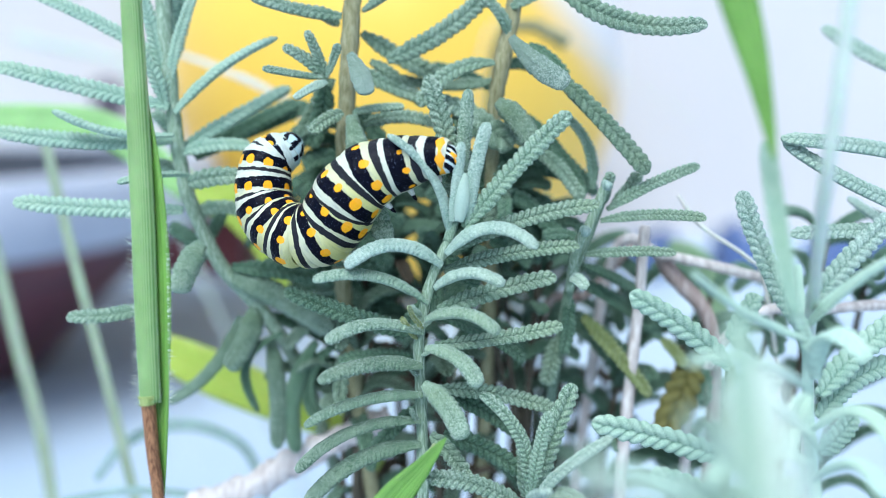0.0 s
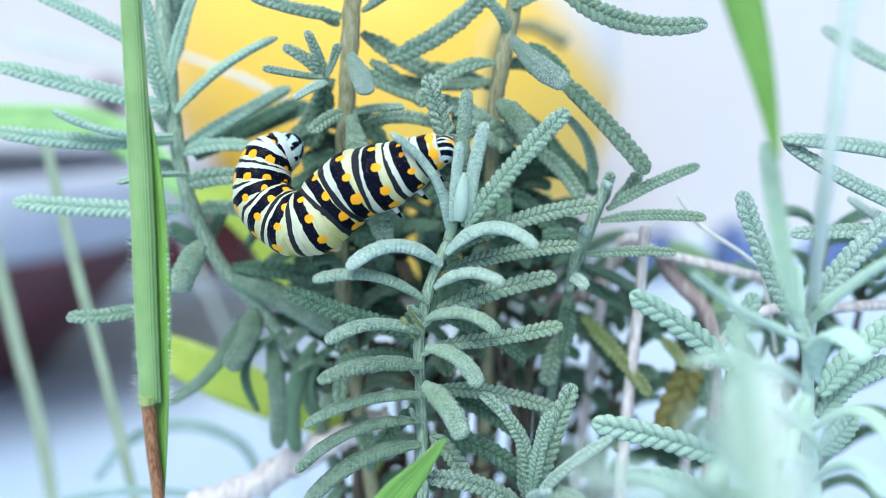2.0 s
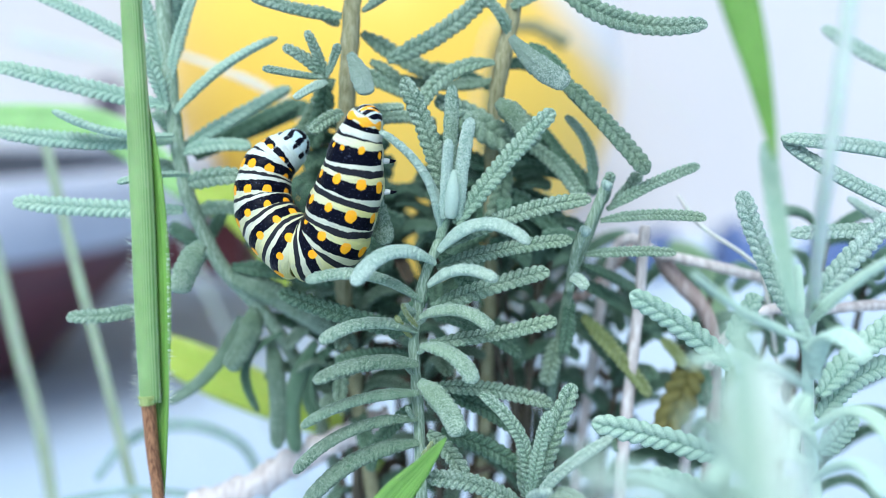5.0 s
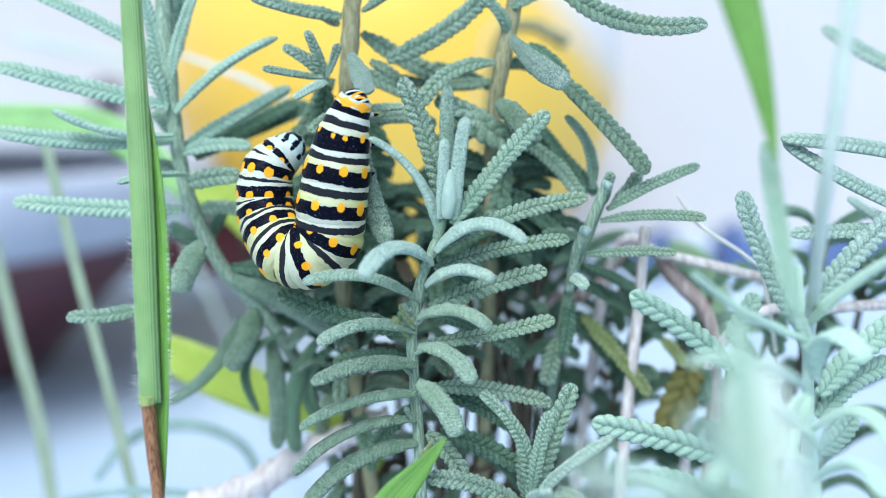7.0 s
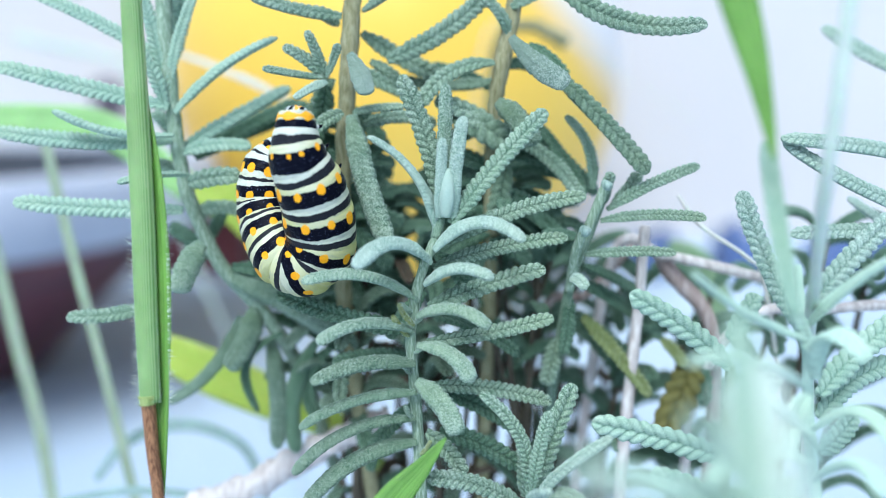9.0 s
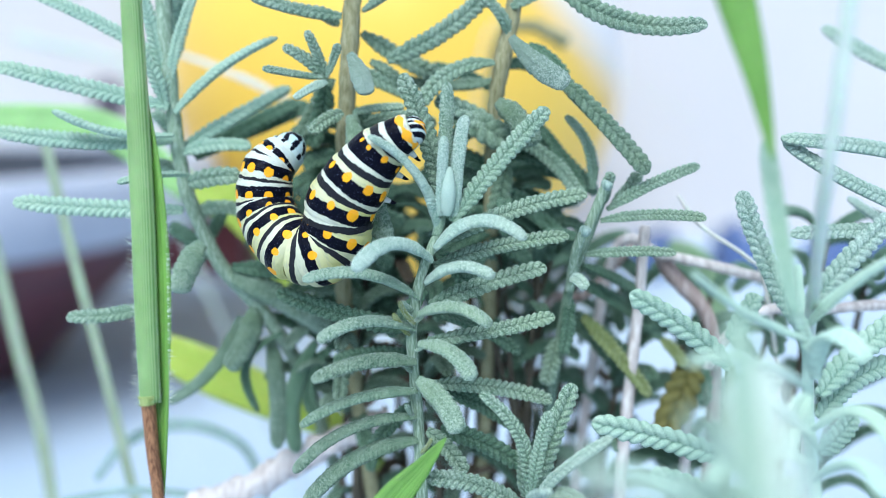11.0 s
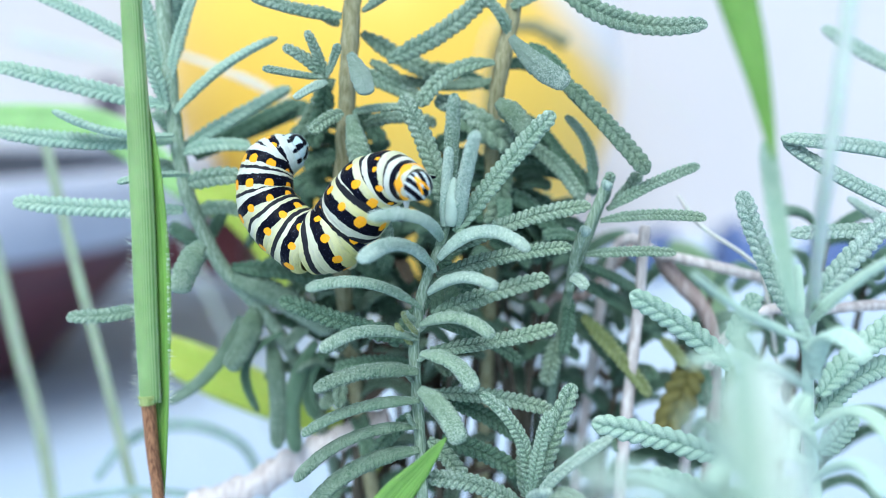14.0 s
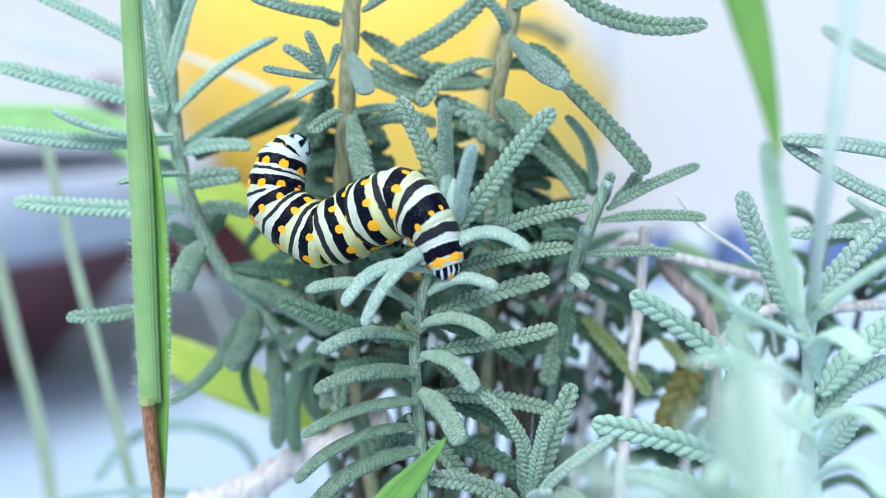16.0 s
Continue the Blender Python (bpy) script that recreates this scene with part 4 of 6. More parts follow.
leaf(near_shoot, 14.8, -83.1, 3.5, 18.7, -72.0, 2.5, 22.7, -60.4, 4.6, 2.9, 0.10, "leaf_brightest")
leaf(near_shoot, 16.5, -79.2, 2.4, 19.0, -68.4, 0.6, 22.0, -56.9, 1.5, 2.6, 0.10, "leaf_brightest")
leaf(near_shoot, 44.0, -28.8, -19.9, 33.8, -35.9, -14.9, 25.7, -43.9, -14.3, 2.1, 0.24, "leaf_bright")
leaf(near_shoot, 45.3, -27.3, -22.8, 46.7, -32.5, -18.3, 46.3, -38.7, -18.5, 2.6, 0.24, "leaf_bright")
leaf(near_shoot, 45.2, -23.3, -13.6, 41.9, -26.8, -15.5, 40.0, -30.3, -17.6, 2.7, 0.48, "leaf_bright")
leaf(near_shoot, 28.5, -45.1, -19.7, 21.9, -49.7, -12.5, 15.1, -54.7, -7.4, 2.7, 0.32, "leaf_bright")
leaf(near_shoot, 45.9, -24.6, -19.7, 41.1, -27.6, -14.4, 35.6, -30.8, -10.4, 2.4, 0.32, "leaf_bright")
leaf(near_shoot, 27.7, -55.9, -12.7, 22.3, -59.3, -5.0, 16.8, -63.1, 1.5, 2.6, 0.24, "leaf_bright")
leaf(near_shoot, 30.8, -50.5, -16.2, 24.0, -55.2, -9.5, 17.0, -60.4, -5.1, 2.3, 0.24, "leaf_bright")
leaf(near_shoot, 29.5, -54.1, -13.9, 28.6, -57.5, -6.2, 28.2, -61.2, 0.4, 2.5, 0.32, "leaf_bright")
leaf(near_shoot, 28.8, -53.5, -16.0, 16.1, -63.3, -4.6, 8.0, -70.2, 1.8, 2.0, 0.24, "leaf_bright")
leaf(near_shoot, 26.3, -58.9, -12.7, 13.4, -71.0, -2.2, 6.3, -77.8, 4.3, 1.8, 0.24, "leaf_brightest")
stem(near_shoot, 0.90, 0.50, "leaf_lit", 49.3, -22.0, -40.0, 40.0, -37.0, -31.0, 29.5, -52.0, -17.0, 22.0, -68.0, -6.5, 14.0, -84.0, 3.0, name="side_stem")

# edge shoot
edge_shoot = thing("lavender_shoot", mm(72.0, 6.0, -205.0), "lavender shoot at the rim of the bush", "plant", "lavender shoots")
stem(edge_shoot, 0.80, 1.10, "stem", 77.6, 8.5, 39.8, 77.4, 5.3, 19.9, 75.5, 2.3, 1.4, 75.4, 1.1, -23.8, 75.1, -0.9, -52.4, 74.7, 0.1, -73.8, 73.6, 2.5, -128.7, 72.0, 6.0, -205.0)
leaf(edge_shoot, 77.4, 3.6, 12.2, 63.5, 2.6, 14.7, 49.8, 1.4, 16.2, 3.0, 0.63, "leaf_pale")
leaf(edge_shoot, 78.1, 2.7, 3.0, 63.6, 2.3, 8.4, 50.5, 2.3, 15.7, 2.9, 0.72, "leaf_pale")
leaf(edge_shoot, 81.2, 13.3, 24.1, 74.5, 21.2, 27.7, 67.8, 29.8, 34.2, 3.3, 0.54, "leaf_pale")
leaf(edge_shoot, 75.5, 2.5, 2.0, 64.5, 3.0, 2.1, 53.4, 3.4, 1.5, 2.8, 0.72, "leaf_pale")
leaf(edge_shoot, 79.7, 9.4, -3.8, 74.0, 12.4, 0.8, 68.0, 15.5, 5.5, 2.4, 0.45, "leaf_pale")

# shoot with plump braided leaves
braid_shoot = thing("lavender_shoot", mm(34.0, 14.0, -205.0), "lavender shoot with plump braided leaves", "plant", "lavender shoots")
stem(braid_shoot, 0.70, 1.10, "stem", 43.9, -1.7, -17.6, 43.8, -3.0, -23.9, 43.5, -3.9, -32.8, 42.4, -4.5, -50.0, 41.2, -1.9, -71.7, 38.2, 4.8, -127.5, 34.0, 14.0, -205.0)
leaf(braid_shoot, 43.0, -3.7, -17.3, 35.6, -3.4, -11.1, 27.5, -3.3, -6.0, 3.5, 0.85, "leaf_lit", 1.35)
leaf(braid_shoot, 42.7, -6.6, -31.0, 32.2, -7.3, -26.9, 21.7, -8.2, -24.1, 3.7, 0.85, "leaf_lit", 1.35)
leaf(braid_shoot, 43.6, -3.8, -27.3, 48.1, -1.9, -23.3, 52.2, 0.1, -18.7, 3.1, 0.70, "leaf_lit", 1.35)
leaf(braid_shoot, 41.7, -9.9, -36.9, 35.7, -11.1, -32.9, 29.4, -12.5, -30.1, 3.3, 0.70, "leaf_lit", 1.35)
leaf(braid_shoot, 44.3, 1.0, -14.5, 47.1, 2.7, -11.4, 49.5, 4.4, -8.1, 3.0, 0.70, "leaf_lit", 1.35)

# dry twigs
twig_a = thing("dry_twig", mm(26.0, 30.0, -205.0), "upright pale pinkish dry twig among the leaves", "twig", "dry twigs")
stem(twig_a, 0.90, 1.20, "pale_wood", 34.0, 14.5, 0.9, 32.7, 11.3, -14.0, 31.0, 8.2, -28.8, 29.0, 4.4, -56.1, 28.6, 8.0, -76.9, 27.5, 17.2, -130.5, 26.0, 30.0, -205.0)
twig_b = thing("dry_twig", mm(20.0, 50.0, -205.0), "leaning pale dry twig by the bush", "twig", "dry twigs")
stem(twig_b, 0.90, 1.00, "pale_wood", 54.1, 14.6, -8.1, 45.9, 15.1, -6.1, 38.3, 17.4, -4.8, 30.9, 21.5, -4.5, 27.7, 25.5, -34.1, 26.6, 28.9, -58.0, 23.9, 37.7, -119.5, 20.0, 50.0, -205.0)
twig_c = thing("dry_twig", mm(48.0, 30.0, -205.0), "thin bleached straw stalk", "twig", "dry twigs")
stem(twig_c, 0.35, 0.40, "straw", 38.9, 13.6, 6.3, 42.6, 12.5, 1.3, 50.3, 11.5, -3.8, 54.0, 12.5, -8.4, 59.5, 16.1, -30.1, 57.9, 18.0, -54.6, 53.8, 23.0, -117.6, 48.0, 30.0, -205.0)
twig_d = thing("dry_twig", mm(40.0, 40.0, -205.0), "mauve-brown bent dry twig", "twig", "dry twigs")
stem(twig_d, 1.5, 1.2, "twig", 38.6, 19.5, -4.6, 39.8, 18.8, -8.0, 47.5, 16.4, -19.2, 48.4, 15.5, -52.0, 47.2, 18.9, -73.4, 44.2, 27.8, -128.5, 40.0, 40.0, -205.0)
twig_e = thing("dry_twig", mm(-70.0, 40.0, -205.0), "thick pale broken branch near the ground", "twig", "dry twigs")
stem(twig_e, 2.10, 2.70, "pale_wood", -9.6, 17.1, -35.1, -18.8, 16.3, -38.7, -27.7, 16.3, -43.6, -36.8, 16.2, -48.8, -46.8, 17.0, -54.6, -50.0, 20.2, -75.7, -58.4, 28.5, -129.8, -70.0, 40.0, -205.0, knobs=0.7)
twig_f = thing("dry_twig", mm(14.0, 52.0, -205.0), "brown twig deep in the bush", "twig", "dry twigs")
stem(twig_f, 0.80, 0.90, "twig", 35.9, 25.9, -3.3, 26.6, 23.7, -13.4, 18.5, 24.8, -18.1, 12.7, 22.8, -56.3, 12.9, 26.9, -77.1, 13.4, 37.4, -130.7, 14.0, 52.0, -205.0)
twig_g = thing("dry_twig", mm(44.0, 36.0, -205.0), "pale dry twig behind the near shoot", "twig", "dry twigs")
stem(twig_g, 0.90, 0.90, "pale_wood", 76.3, 9.9, -11.4, 65.1, 9.7, -12.0, 51.9, 11.3, -14.0, 44.3, 14.2, -29.3, 44.3, 17.3, -53.9, 44.2, 25.1, -117.2, 44.0, 36.0, -205.0)

# grasses
grass_stalk = thing("grass_stalk", mm(-44.0, -6.0, -205.0), "tall hairy green grass stalk with a withered brown base", "grass", "grasses")
blade(grass_stalk, 2.75, 3.20, 2.80, -0.80, "grass", -43.3, -1.0, 38.6, -42.4, -4.2, 23.3, -41.5, -7.8, 6.5, -41.0, -10.7, -7.2, -40.4, -13.2, -18.8, name="sheath", ribs=0.03)
blade(grass_stalk, 0.47, 4.73, 0.47, 0.40, "grass_blade", -42.3, -2.9, 24.9, -41.0, -5.5, 12.5, -40.1, -8.5, -1.3, -39.7, -11.1, -13.7, -39.3, -15.3, -33.7)
stem(grass_stalk, 1.0, 0.35, "grass_brown", -40.8, -13.0, -17.9, -40.1, -14.6, -25.5, -39.1, -16.3, -33.2, -37.8, -19.5, -48.4, -38.7, -17.6, -70.4, -40.9, -12.7, -126.7, -44.0, -6.0, -205.0, name="withered_stem", label="withered brown stem", knobs=0.04)
stem(grass_stalk, 1.34, 1.15, "grass_node", -40.7, -13.3, -17.8, -40.65, -13.4, -18.4, -40.6, -13.5, -19.0, name="node", label="yellow-green swollen node")
waving_grass = thing("grass_plant", mm(30.8, -26.3, 39.8), "arching green grass blade stirring in the air", "grass", "grasses")
blade(waving_grass, 5.01, 3.58, 0.18, 0.15, "grass_blade", 26.9, -24.6, 48.0, 30.8, -27.5, 34.0, 33.2, -29.4, 25.2, 35.1, -31.3, 16.2)
short_blade = thing("grass_plant", mm(-2.0, -12.0, -205.0), "pointed green grass blade at the foot of the shoot", "grass", "grasses")
blade(short_blade, 5.41, 3.56, 0.15, 0.20, "grass_blade", -11.1, -18.1, -37.2, -6.5, -16.8, -31.1, -3.0, -16.0, -27.3, 0.4, -15.2, -23.2)
pale_stalk = thing("grass_stalk", mm(30.0, -40.0, -205.0), "pale translucent grass stalk close by", "grass", "grasses")
stem(pale_stalk, 0.72, 0.85, "grass_pale", 41.3, -31.3, 35.7, 40.8, -31.7, 24.0, 41.4, -29.9, 13.3, 45.2, -22.1, 2.0, 51.5, -9.5, -10.9, 55.5, -3.8, -27.3, 57.6, -2.7, -51.2, 55.7, -2.3, -72.7, 50.8, -1.4, -128.1, 44.0, 0.0, -205.0)
thin_stalk_a = thing("grass_stalk", mm(-60.0, 46.0, -205.0), "slender pale green grass stalk behind the bush", "grass", "grasses")
blade(thin_stalk_a, 2.28, 2.28, 2.28, 0.30, "grass_soft", -84.7, 52.0, 13.6, -79.2, 47.2, -8.7, -71.3, 41.0, -38.0, -64.8, 35.5, -63.9)
thin_stalk_b = thing("grass_stalk", mm(-60.0, 46.0, -205.0), "slender pale green grass stalk behind the bush", "grass", "grasses")
blade(thin_stalk_b, 3.36, 3.36, 3.36, 0.30, "grass_soft", -111.7, 74.0, -12.7, -105.5, 68.7, -37.4, -99.6, 64.1, -59.3, -95.7, 59.4, -81.2)
lime_a = thing("grass_plant", mm(-39.6, 61.2, -10.2), "soft fresh green grass blade behind the bush", "grass", "grasses")
blade(lime_a, 3.88, 7.75, 3.10, 0.10, "grass_fresh", -106.2, 65.0, 17.3, -90.7, 64.8, 16.4, -75.3, 64.2, 13.5, -58.5, 61.7, 1.5, -39.6, 61.2, -10.2)
lime_b = thing("grass_plant", mm(-17.7, 42.5, -50.4), "soft lime green grass blade behind the bush", "grass", "grasses")
blade(lime_b, 4.88, 9.75, 3.90, 0.10, "grass_lime", -63.4, 44.7, -30.0, -52.1, 43.6, -35.2, -36.9, 42.2, -41.8, -17.7, 42.5, -50.4)
lime_c = thing("grass_plant", mm(-39.3, 42.4, -65.2), "soft pale green grass blade behind the bush", "grass", "grasses")
blade(lime_c, 1.38, 2.75, 1.10, 0.10, "grass_teal", -76.9, 43.2, -61.5, -69.4, 45.0, -52.9, -56.8, 45.7, -49.5, -44.3, 44.7, -54.2, -39.3, 42.4, -65.2)
lime_d = thing("grass_plant", mm(-43.8, 28.6, -57.9), "soft pale green grass blade behind the bush", "grass", "grasses")
blade(lime_d, 0.91, 1.83, 0.73, 0.10, "grass_teal", -76.9, 28.6, -57.9, -61.0, 29.0, -56.0, -43.8, 28.6, -57.9)
lime_f = thing("grass_plant", mm(65.1, 63.7, -37.1), "soft pale green grass blade behind the bush", "grass", "grasses")
blade(lime_f, 4.36, 8.72, 3.49, 0.10, "grass_mid", 53.9, 68.5, -14.4, 60.8, 67.6, -18.4, 65.1, 65.9, -26.4, 65.1, 63.7, -37.1)
lime_e = thing("grass_plant", mm(-34.5, 47.4, -17.4), "soft lime green grass blade behind the bush", "grass", "grasses")
blade(lime_e, 4.25, 8.51, 3.40, 0.10, "grass_lime", -55.2, 51.7, 2.8, -46.7, 51.2, 0.4, -38.2, 49.4, -7.9, -34.5, 47.4, -17.4)
straw_h = thing("grass_plant", mm(-34.0, 65.7, 20.4), "bleached thin straw grass blade behind the bush", "grass", "grasses")
blade(straw_h, 0.64, 1.29, 0.52, 0.10, "straw", -46.9, 67.0, 26.7, -44.3, 66.8, 25.5, -39.2, 66.2, 22.9, -34.0, 65.7, 20.4)
straw_i = thing("grass_plant", mm(-41.4, 76.3, 22.2), "bleached thin straw grass blade behind the bush", "grass", "grasses")
blade(straw_i, 0.82, 1.63, 0.65, 0.10, "straw", -65.9, 78.4, 32.2, -57.8, 77.8, 29.6, -49.6, 77.1, 26.2, -41.4, 76.3, 22.2)
twig_h = thing("dry_twig", mm(-20.0, 200.0, -210.0), "faint bleached straw stalk leaning behind the bush", "twig", "dry twigs")
stem(twig_h, 0.35, 0.40, "straw", 83.4, 145.8, 12.6, 65.0, 148.3, 24.3, 48.1, 150.4, 34.4, 27.4, 152.6, 44.5, 14.3, 151.8, 40.9, 9.5, 158.6, 5.8, -2.9, 175.9, -84.6, -20.0, 200.0, -210.0)
twig_i = thing("dry_twig", mm(-10.0, 130.0, -205.0), "dry brown seed stalk behind the bush", "twig", "dry twigs")
stem(twig_i, 2.00, 0.80, "wood", 33.4, 99.4, 34.9, 28.8, 99.9, 37.3, 22.0, 100.5, 39.8, 14.5, 99.4, 34.6, 11.1, 103.7, 1.1, 2.2, 114.7, -85.2, -10.0, 130.0, -205.0)

twig_j = thing("dry_twig", mm(-60.0, 250.0, -210.0), "grey-green faded seed stalk far behind the bush", "twig", "dry twigs")
stem(twig_j, 2.0, 1.0, "grass_pale", -183.2, 229.2, 44.4, -163.8, 228.3, 40.2, -144.4, 227.3, 35.4, -133.4, 225.0, 24.5, -110.0, 225.0, -60.0, -60.0, 250.0, -210.0)

# the culms that carry the blades
stem(waving_grass, 0.9, 1.3, "grass_blade", 26.9, -24.6, 48.0, 30.0, -24.0, 75.0, 75.0, -30.0, 95.0, 118.0, -26.0, 40.0, 124.0, -22.0, -205.0, name="culm")
stem(short_blade, 1.2, 1.0, "grass_blade", -11.1, -18.1, -37.2, -12.0, -18.0, -70.0, -6.0, -14.0, -206.0, name="culm")
stem(thin_stalk_a, 1.0, 0.9, "grass_soft", -64.8, 35.5, -63.9, -62.0, 38.0, -120.0, -60.0, 46.0, -206.0, name="culm")
stem(thin_stalk_b, 1.4, 1.2, "grass_soft", -95.7, 59.4, -81.2, -94.0, 60.0, -120.0, -92.0, 62.0, -206.0, name="culm")
stem(lime_a, 1.0, 0.8, "grass_fresh", -39.6, 61.2, -10.2, -24.0, 60.0, -36.0, -13.0, 62.0, -110.0, -10.0, 66.0, -206.0, name="culm")
stem(lime_b, 1.2, 1.0, "grass_lime", -17.7, 42.5, -50.4, -8.0, 44.0, -80.0, -6.0, 48.0, -206.0, name="culm")
stem(lime_c, 0.6, 0.6, "grass_teal", -39.3, 42.4, -65.2, -38.0, 44.0, -100.0, -36.0, 48.0, -206.0, name="culm")
stem(lime_d, 0.5, 0.5, "grass_teal", -43.8, 28.6, -57.9, -42.0, 30.0, -100.0, -40.0, 34.0, -206.0, name="culm")
stem(lime_e, 1.0, 0.8, "grass_lime", -34.5, 47.4, -17.4, -19.0, 48.0, -42.0, -9.0, 50.0, -110.0, -8.0, 54.0, -206.0, name="culm")
stem(lime_f, 1.0, 0.8, "grass_mid", 65.1, 63.7, -37.1, 66.0, 64.0, -90.0, 64.0, 68.0, -206.0, name="culm")
stem(straw_h, 0.3, 0.4, "straw", -34.0, 65.7, 20.4, -22.0, 66.0, -6.0, -13.0, 68.0, -100.0, -12.0, 70.0, -206.0, name="culm")
stem(straw_i, 0.35, 0.4, "straw", -41.4, 76.3, 22.2, -25.0, 76.0, -4.0, -14.0, 78.0, -100.0, -13.0, 80.0, -206.0, name="culm")


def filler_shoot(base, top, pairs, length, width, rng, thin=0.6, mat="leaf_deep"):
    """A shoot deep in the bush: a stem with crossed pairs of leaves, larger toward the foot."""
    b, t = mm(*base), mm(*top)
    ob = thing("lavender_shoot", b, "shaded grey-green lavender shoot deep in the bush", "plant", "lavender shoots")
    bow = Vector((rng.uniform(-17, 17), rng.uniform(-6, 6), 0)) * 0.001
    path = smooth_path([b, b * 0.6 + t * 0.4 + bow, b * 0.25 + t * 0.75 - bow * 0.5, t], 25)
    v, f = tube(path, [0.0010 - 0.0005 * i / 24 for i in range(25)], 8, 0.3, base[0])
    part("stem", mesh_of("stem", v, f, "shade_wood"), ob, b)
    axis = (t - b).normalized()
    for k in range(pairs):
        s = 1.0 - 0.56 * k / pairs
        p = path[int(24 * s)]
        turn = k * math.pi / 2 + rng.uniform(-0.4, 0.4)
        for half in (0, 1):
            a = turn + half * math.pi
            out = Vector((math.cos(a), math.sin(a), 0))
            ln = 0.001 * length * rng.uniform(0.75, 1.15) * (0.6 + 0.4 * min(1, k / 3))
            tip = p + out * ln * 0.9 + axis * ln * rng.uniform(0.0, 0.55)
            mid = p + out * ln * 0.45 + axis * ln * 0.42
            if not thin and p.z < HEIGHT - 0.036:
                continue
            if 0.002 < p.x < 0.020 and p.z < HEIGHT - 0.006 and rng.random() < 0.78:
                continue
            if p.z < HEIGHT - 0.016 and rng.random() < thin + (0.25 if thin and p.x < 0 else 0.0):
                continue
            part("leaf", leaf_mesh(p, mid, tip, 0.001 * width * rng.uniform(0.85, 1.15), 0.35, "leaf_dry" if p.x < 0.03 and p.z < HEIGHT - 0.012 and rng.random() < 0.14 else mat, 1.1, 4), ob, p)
    return ob


def deep_bush():
    rng = random.Random(7)
    for k in range(11):
        x = -24 + 44 * k / 10 + rng.uniform(-2, 2)
        y = rng.choice((19, 25, 32)) + rng.uniform(-2, 2)
        filler_shoot((x * 0.45 + 3 + rng.uniform(-7, 7), y + 10, -205), (x, y, rng.uniform(-4, 5) - max(0, x - 8) * 0.35), 14, 17, 2.8, rng)
    for k in range(6):
        x = -22 + 40 * k / 5 + rng.uniform(-2, 2)
        filler_shoot((x * 0.45 + 3 + rng.uniform(-7, 7), 46, -205), (x, 39 + rng.uniform(-3, 3), rng.uniform(-10, -2)), 11, 19, 3.2, rng)
    for k in range(6):
        x = -12 + 30 * k / 5 + rng.uniform(-2, 2)
        filler_shoot((x * 0.45 + 3 + rng.uniform(-7, 7), 34, -205), (x, 16 + rng.uniform(-3, 6), -18 + rng.uniform(-6, 6)), 10, 16, 2.7, rng)

    for k in range(3):
        x = -3 + 18 * k / 2 + rng.uniform(-2, 2)
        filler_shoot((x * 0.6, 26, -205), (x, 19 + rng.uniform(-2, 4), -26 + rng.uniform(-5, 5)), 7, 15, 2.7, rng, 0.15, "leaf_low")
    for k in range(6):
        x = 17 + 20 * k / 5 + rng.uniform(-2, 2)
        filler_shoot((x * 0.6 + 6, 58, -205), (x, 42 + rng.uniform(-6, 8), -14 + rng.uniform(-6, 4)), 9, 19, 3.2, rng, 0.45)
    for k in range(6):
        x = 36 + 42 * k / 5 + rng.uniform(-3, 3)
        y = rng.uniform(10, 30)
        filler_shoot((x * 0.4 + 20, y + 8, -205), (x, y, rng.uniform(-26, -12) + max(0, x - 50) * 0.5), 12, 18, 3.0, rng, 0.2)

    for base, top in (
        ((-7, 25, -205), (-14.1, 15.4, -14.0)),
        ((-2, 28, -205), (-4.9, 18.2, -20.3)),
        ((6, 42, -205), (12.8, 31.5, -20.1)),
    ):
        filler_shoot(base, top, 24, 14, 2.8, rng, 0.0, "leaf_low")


deep_bush()


def sheath_hairs():
    """Fine pale hairs on both rims of the grass sheath."""
    rng = random.Random(3)
    verts, faces = [], []
    o = ROOT[grass_stalk.name]
    for k in range(420):
        s = rng.random() ** 0.8
        z = 7.0 - 26.0 * s
        side = rng.choice((-1, 1, 0))
        x0 = -43.1 + 1.5 * s if side < 0 else -38.3 + 0.5 * s if side else -40.6 + 1.3 * s
        p = mm(x0, -8.2 + 0.214 * (z - 5), z + 0.0) - o
        ln = rng.uniform(0.5, 1.5) * (1.5 if s > 0.85 else 1.0) * (1.0 if side else 0.6) * 0.001
        q = p + Vector(((side or 0.8) * ln * rng.uniform(0.7, 1.0), -ln * rng.uniform(0, 0.5), ln * rng.uniform(-0.2, 0.7)))
        i = len(verts)
        w = Vector((0, 0, 0.000035))
        w2 = Vector((0, 0.000035, 0))
        verts += [p - w, p + w, p + w2, q]
        faces += [(i, i + 1, i + 3), (i + 1, i + 2, i + 3), (i + 2, i, i + 3)]
    return tagged(part("hair", mesh_of("hair", verts, faces, "hair"), grass_stalk, o, "fine pale hairs"), kind="stuff")


sheath_hairs()


# ---- behind the bush ----
def yellow_ball():
    r, n = 0.26, 48
    prof = []
    for i in range(n + 1):
        a = -math.pi / 2 + math.pi * i / n
        groove = 1 - 0.006 * math.exp(-((a - 0.35) / 0.03) ** 2) - 0.006 * math.exp(-((a + 0.35) / 0.03) ** 2)
        prof.append((max(1e-5, r * math.cos(a) * groove), r * math.sin(a) * groove + r))
    v, f = lathe(prof, 96)
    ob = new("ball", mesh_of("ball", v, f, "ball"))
    ob.location = (-0.053, 0.83, 0.0)
    return tagged(ob, "large yellow plastic ball with a white patch on concrete", "ball")


yellow_ball()


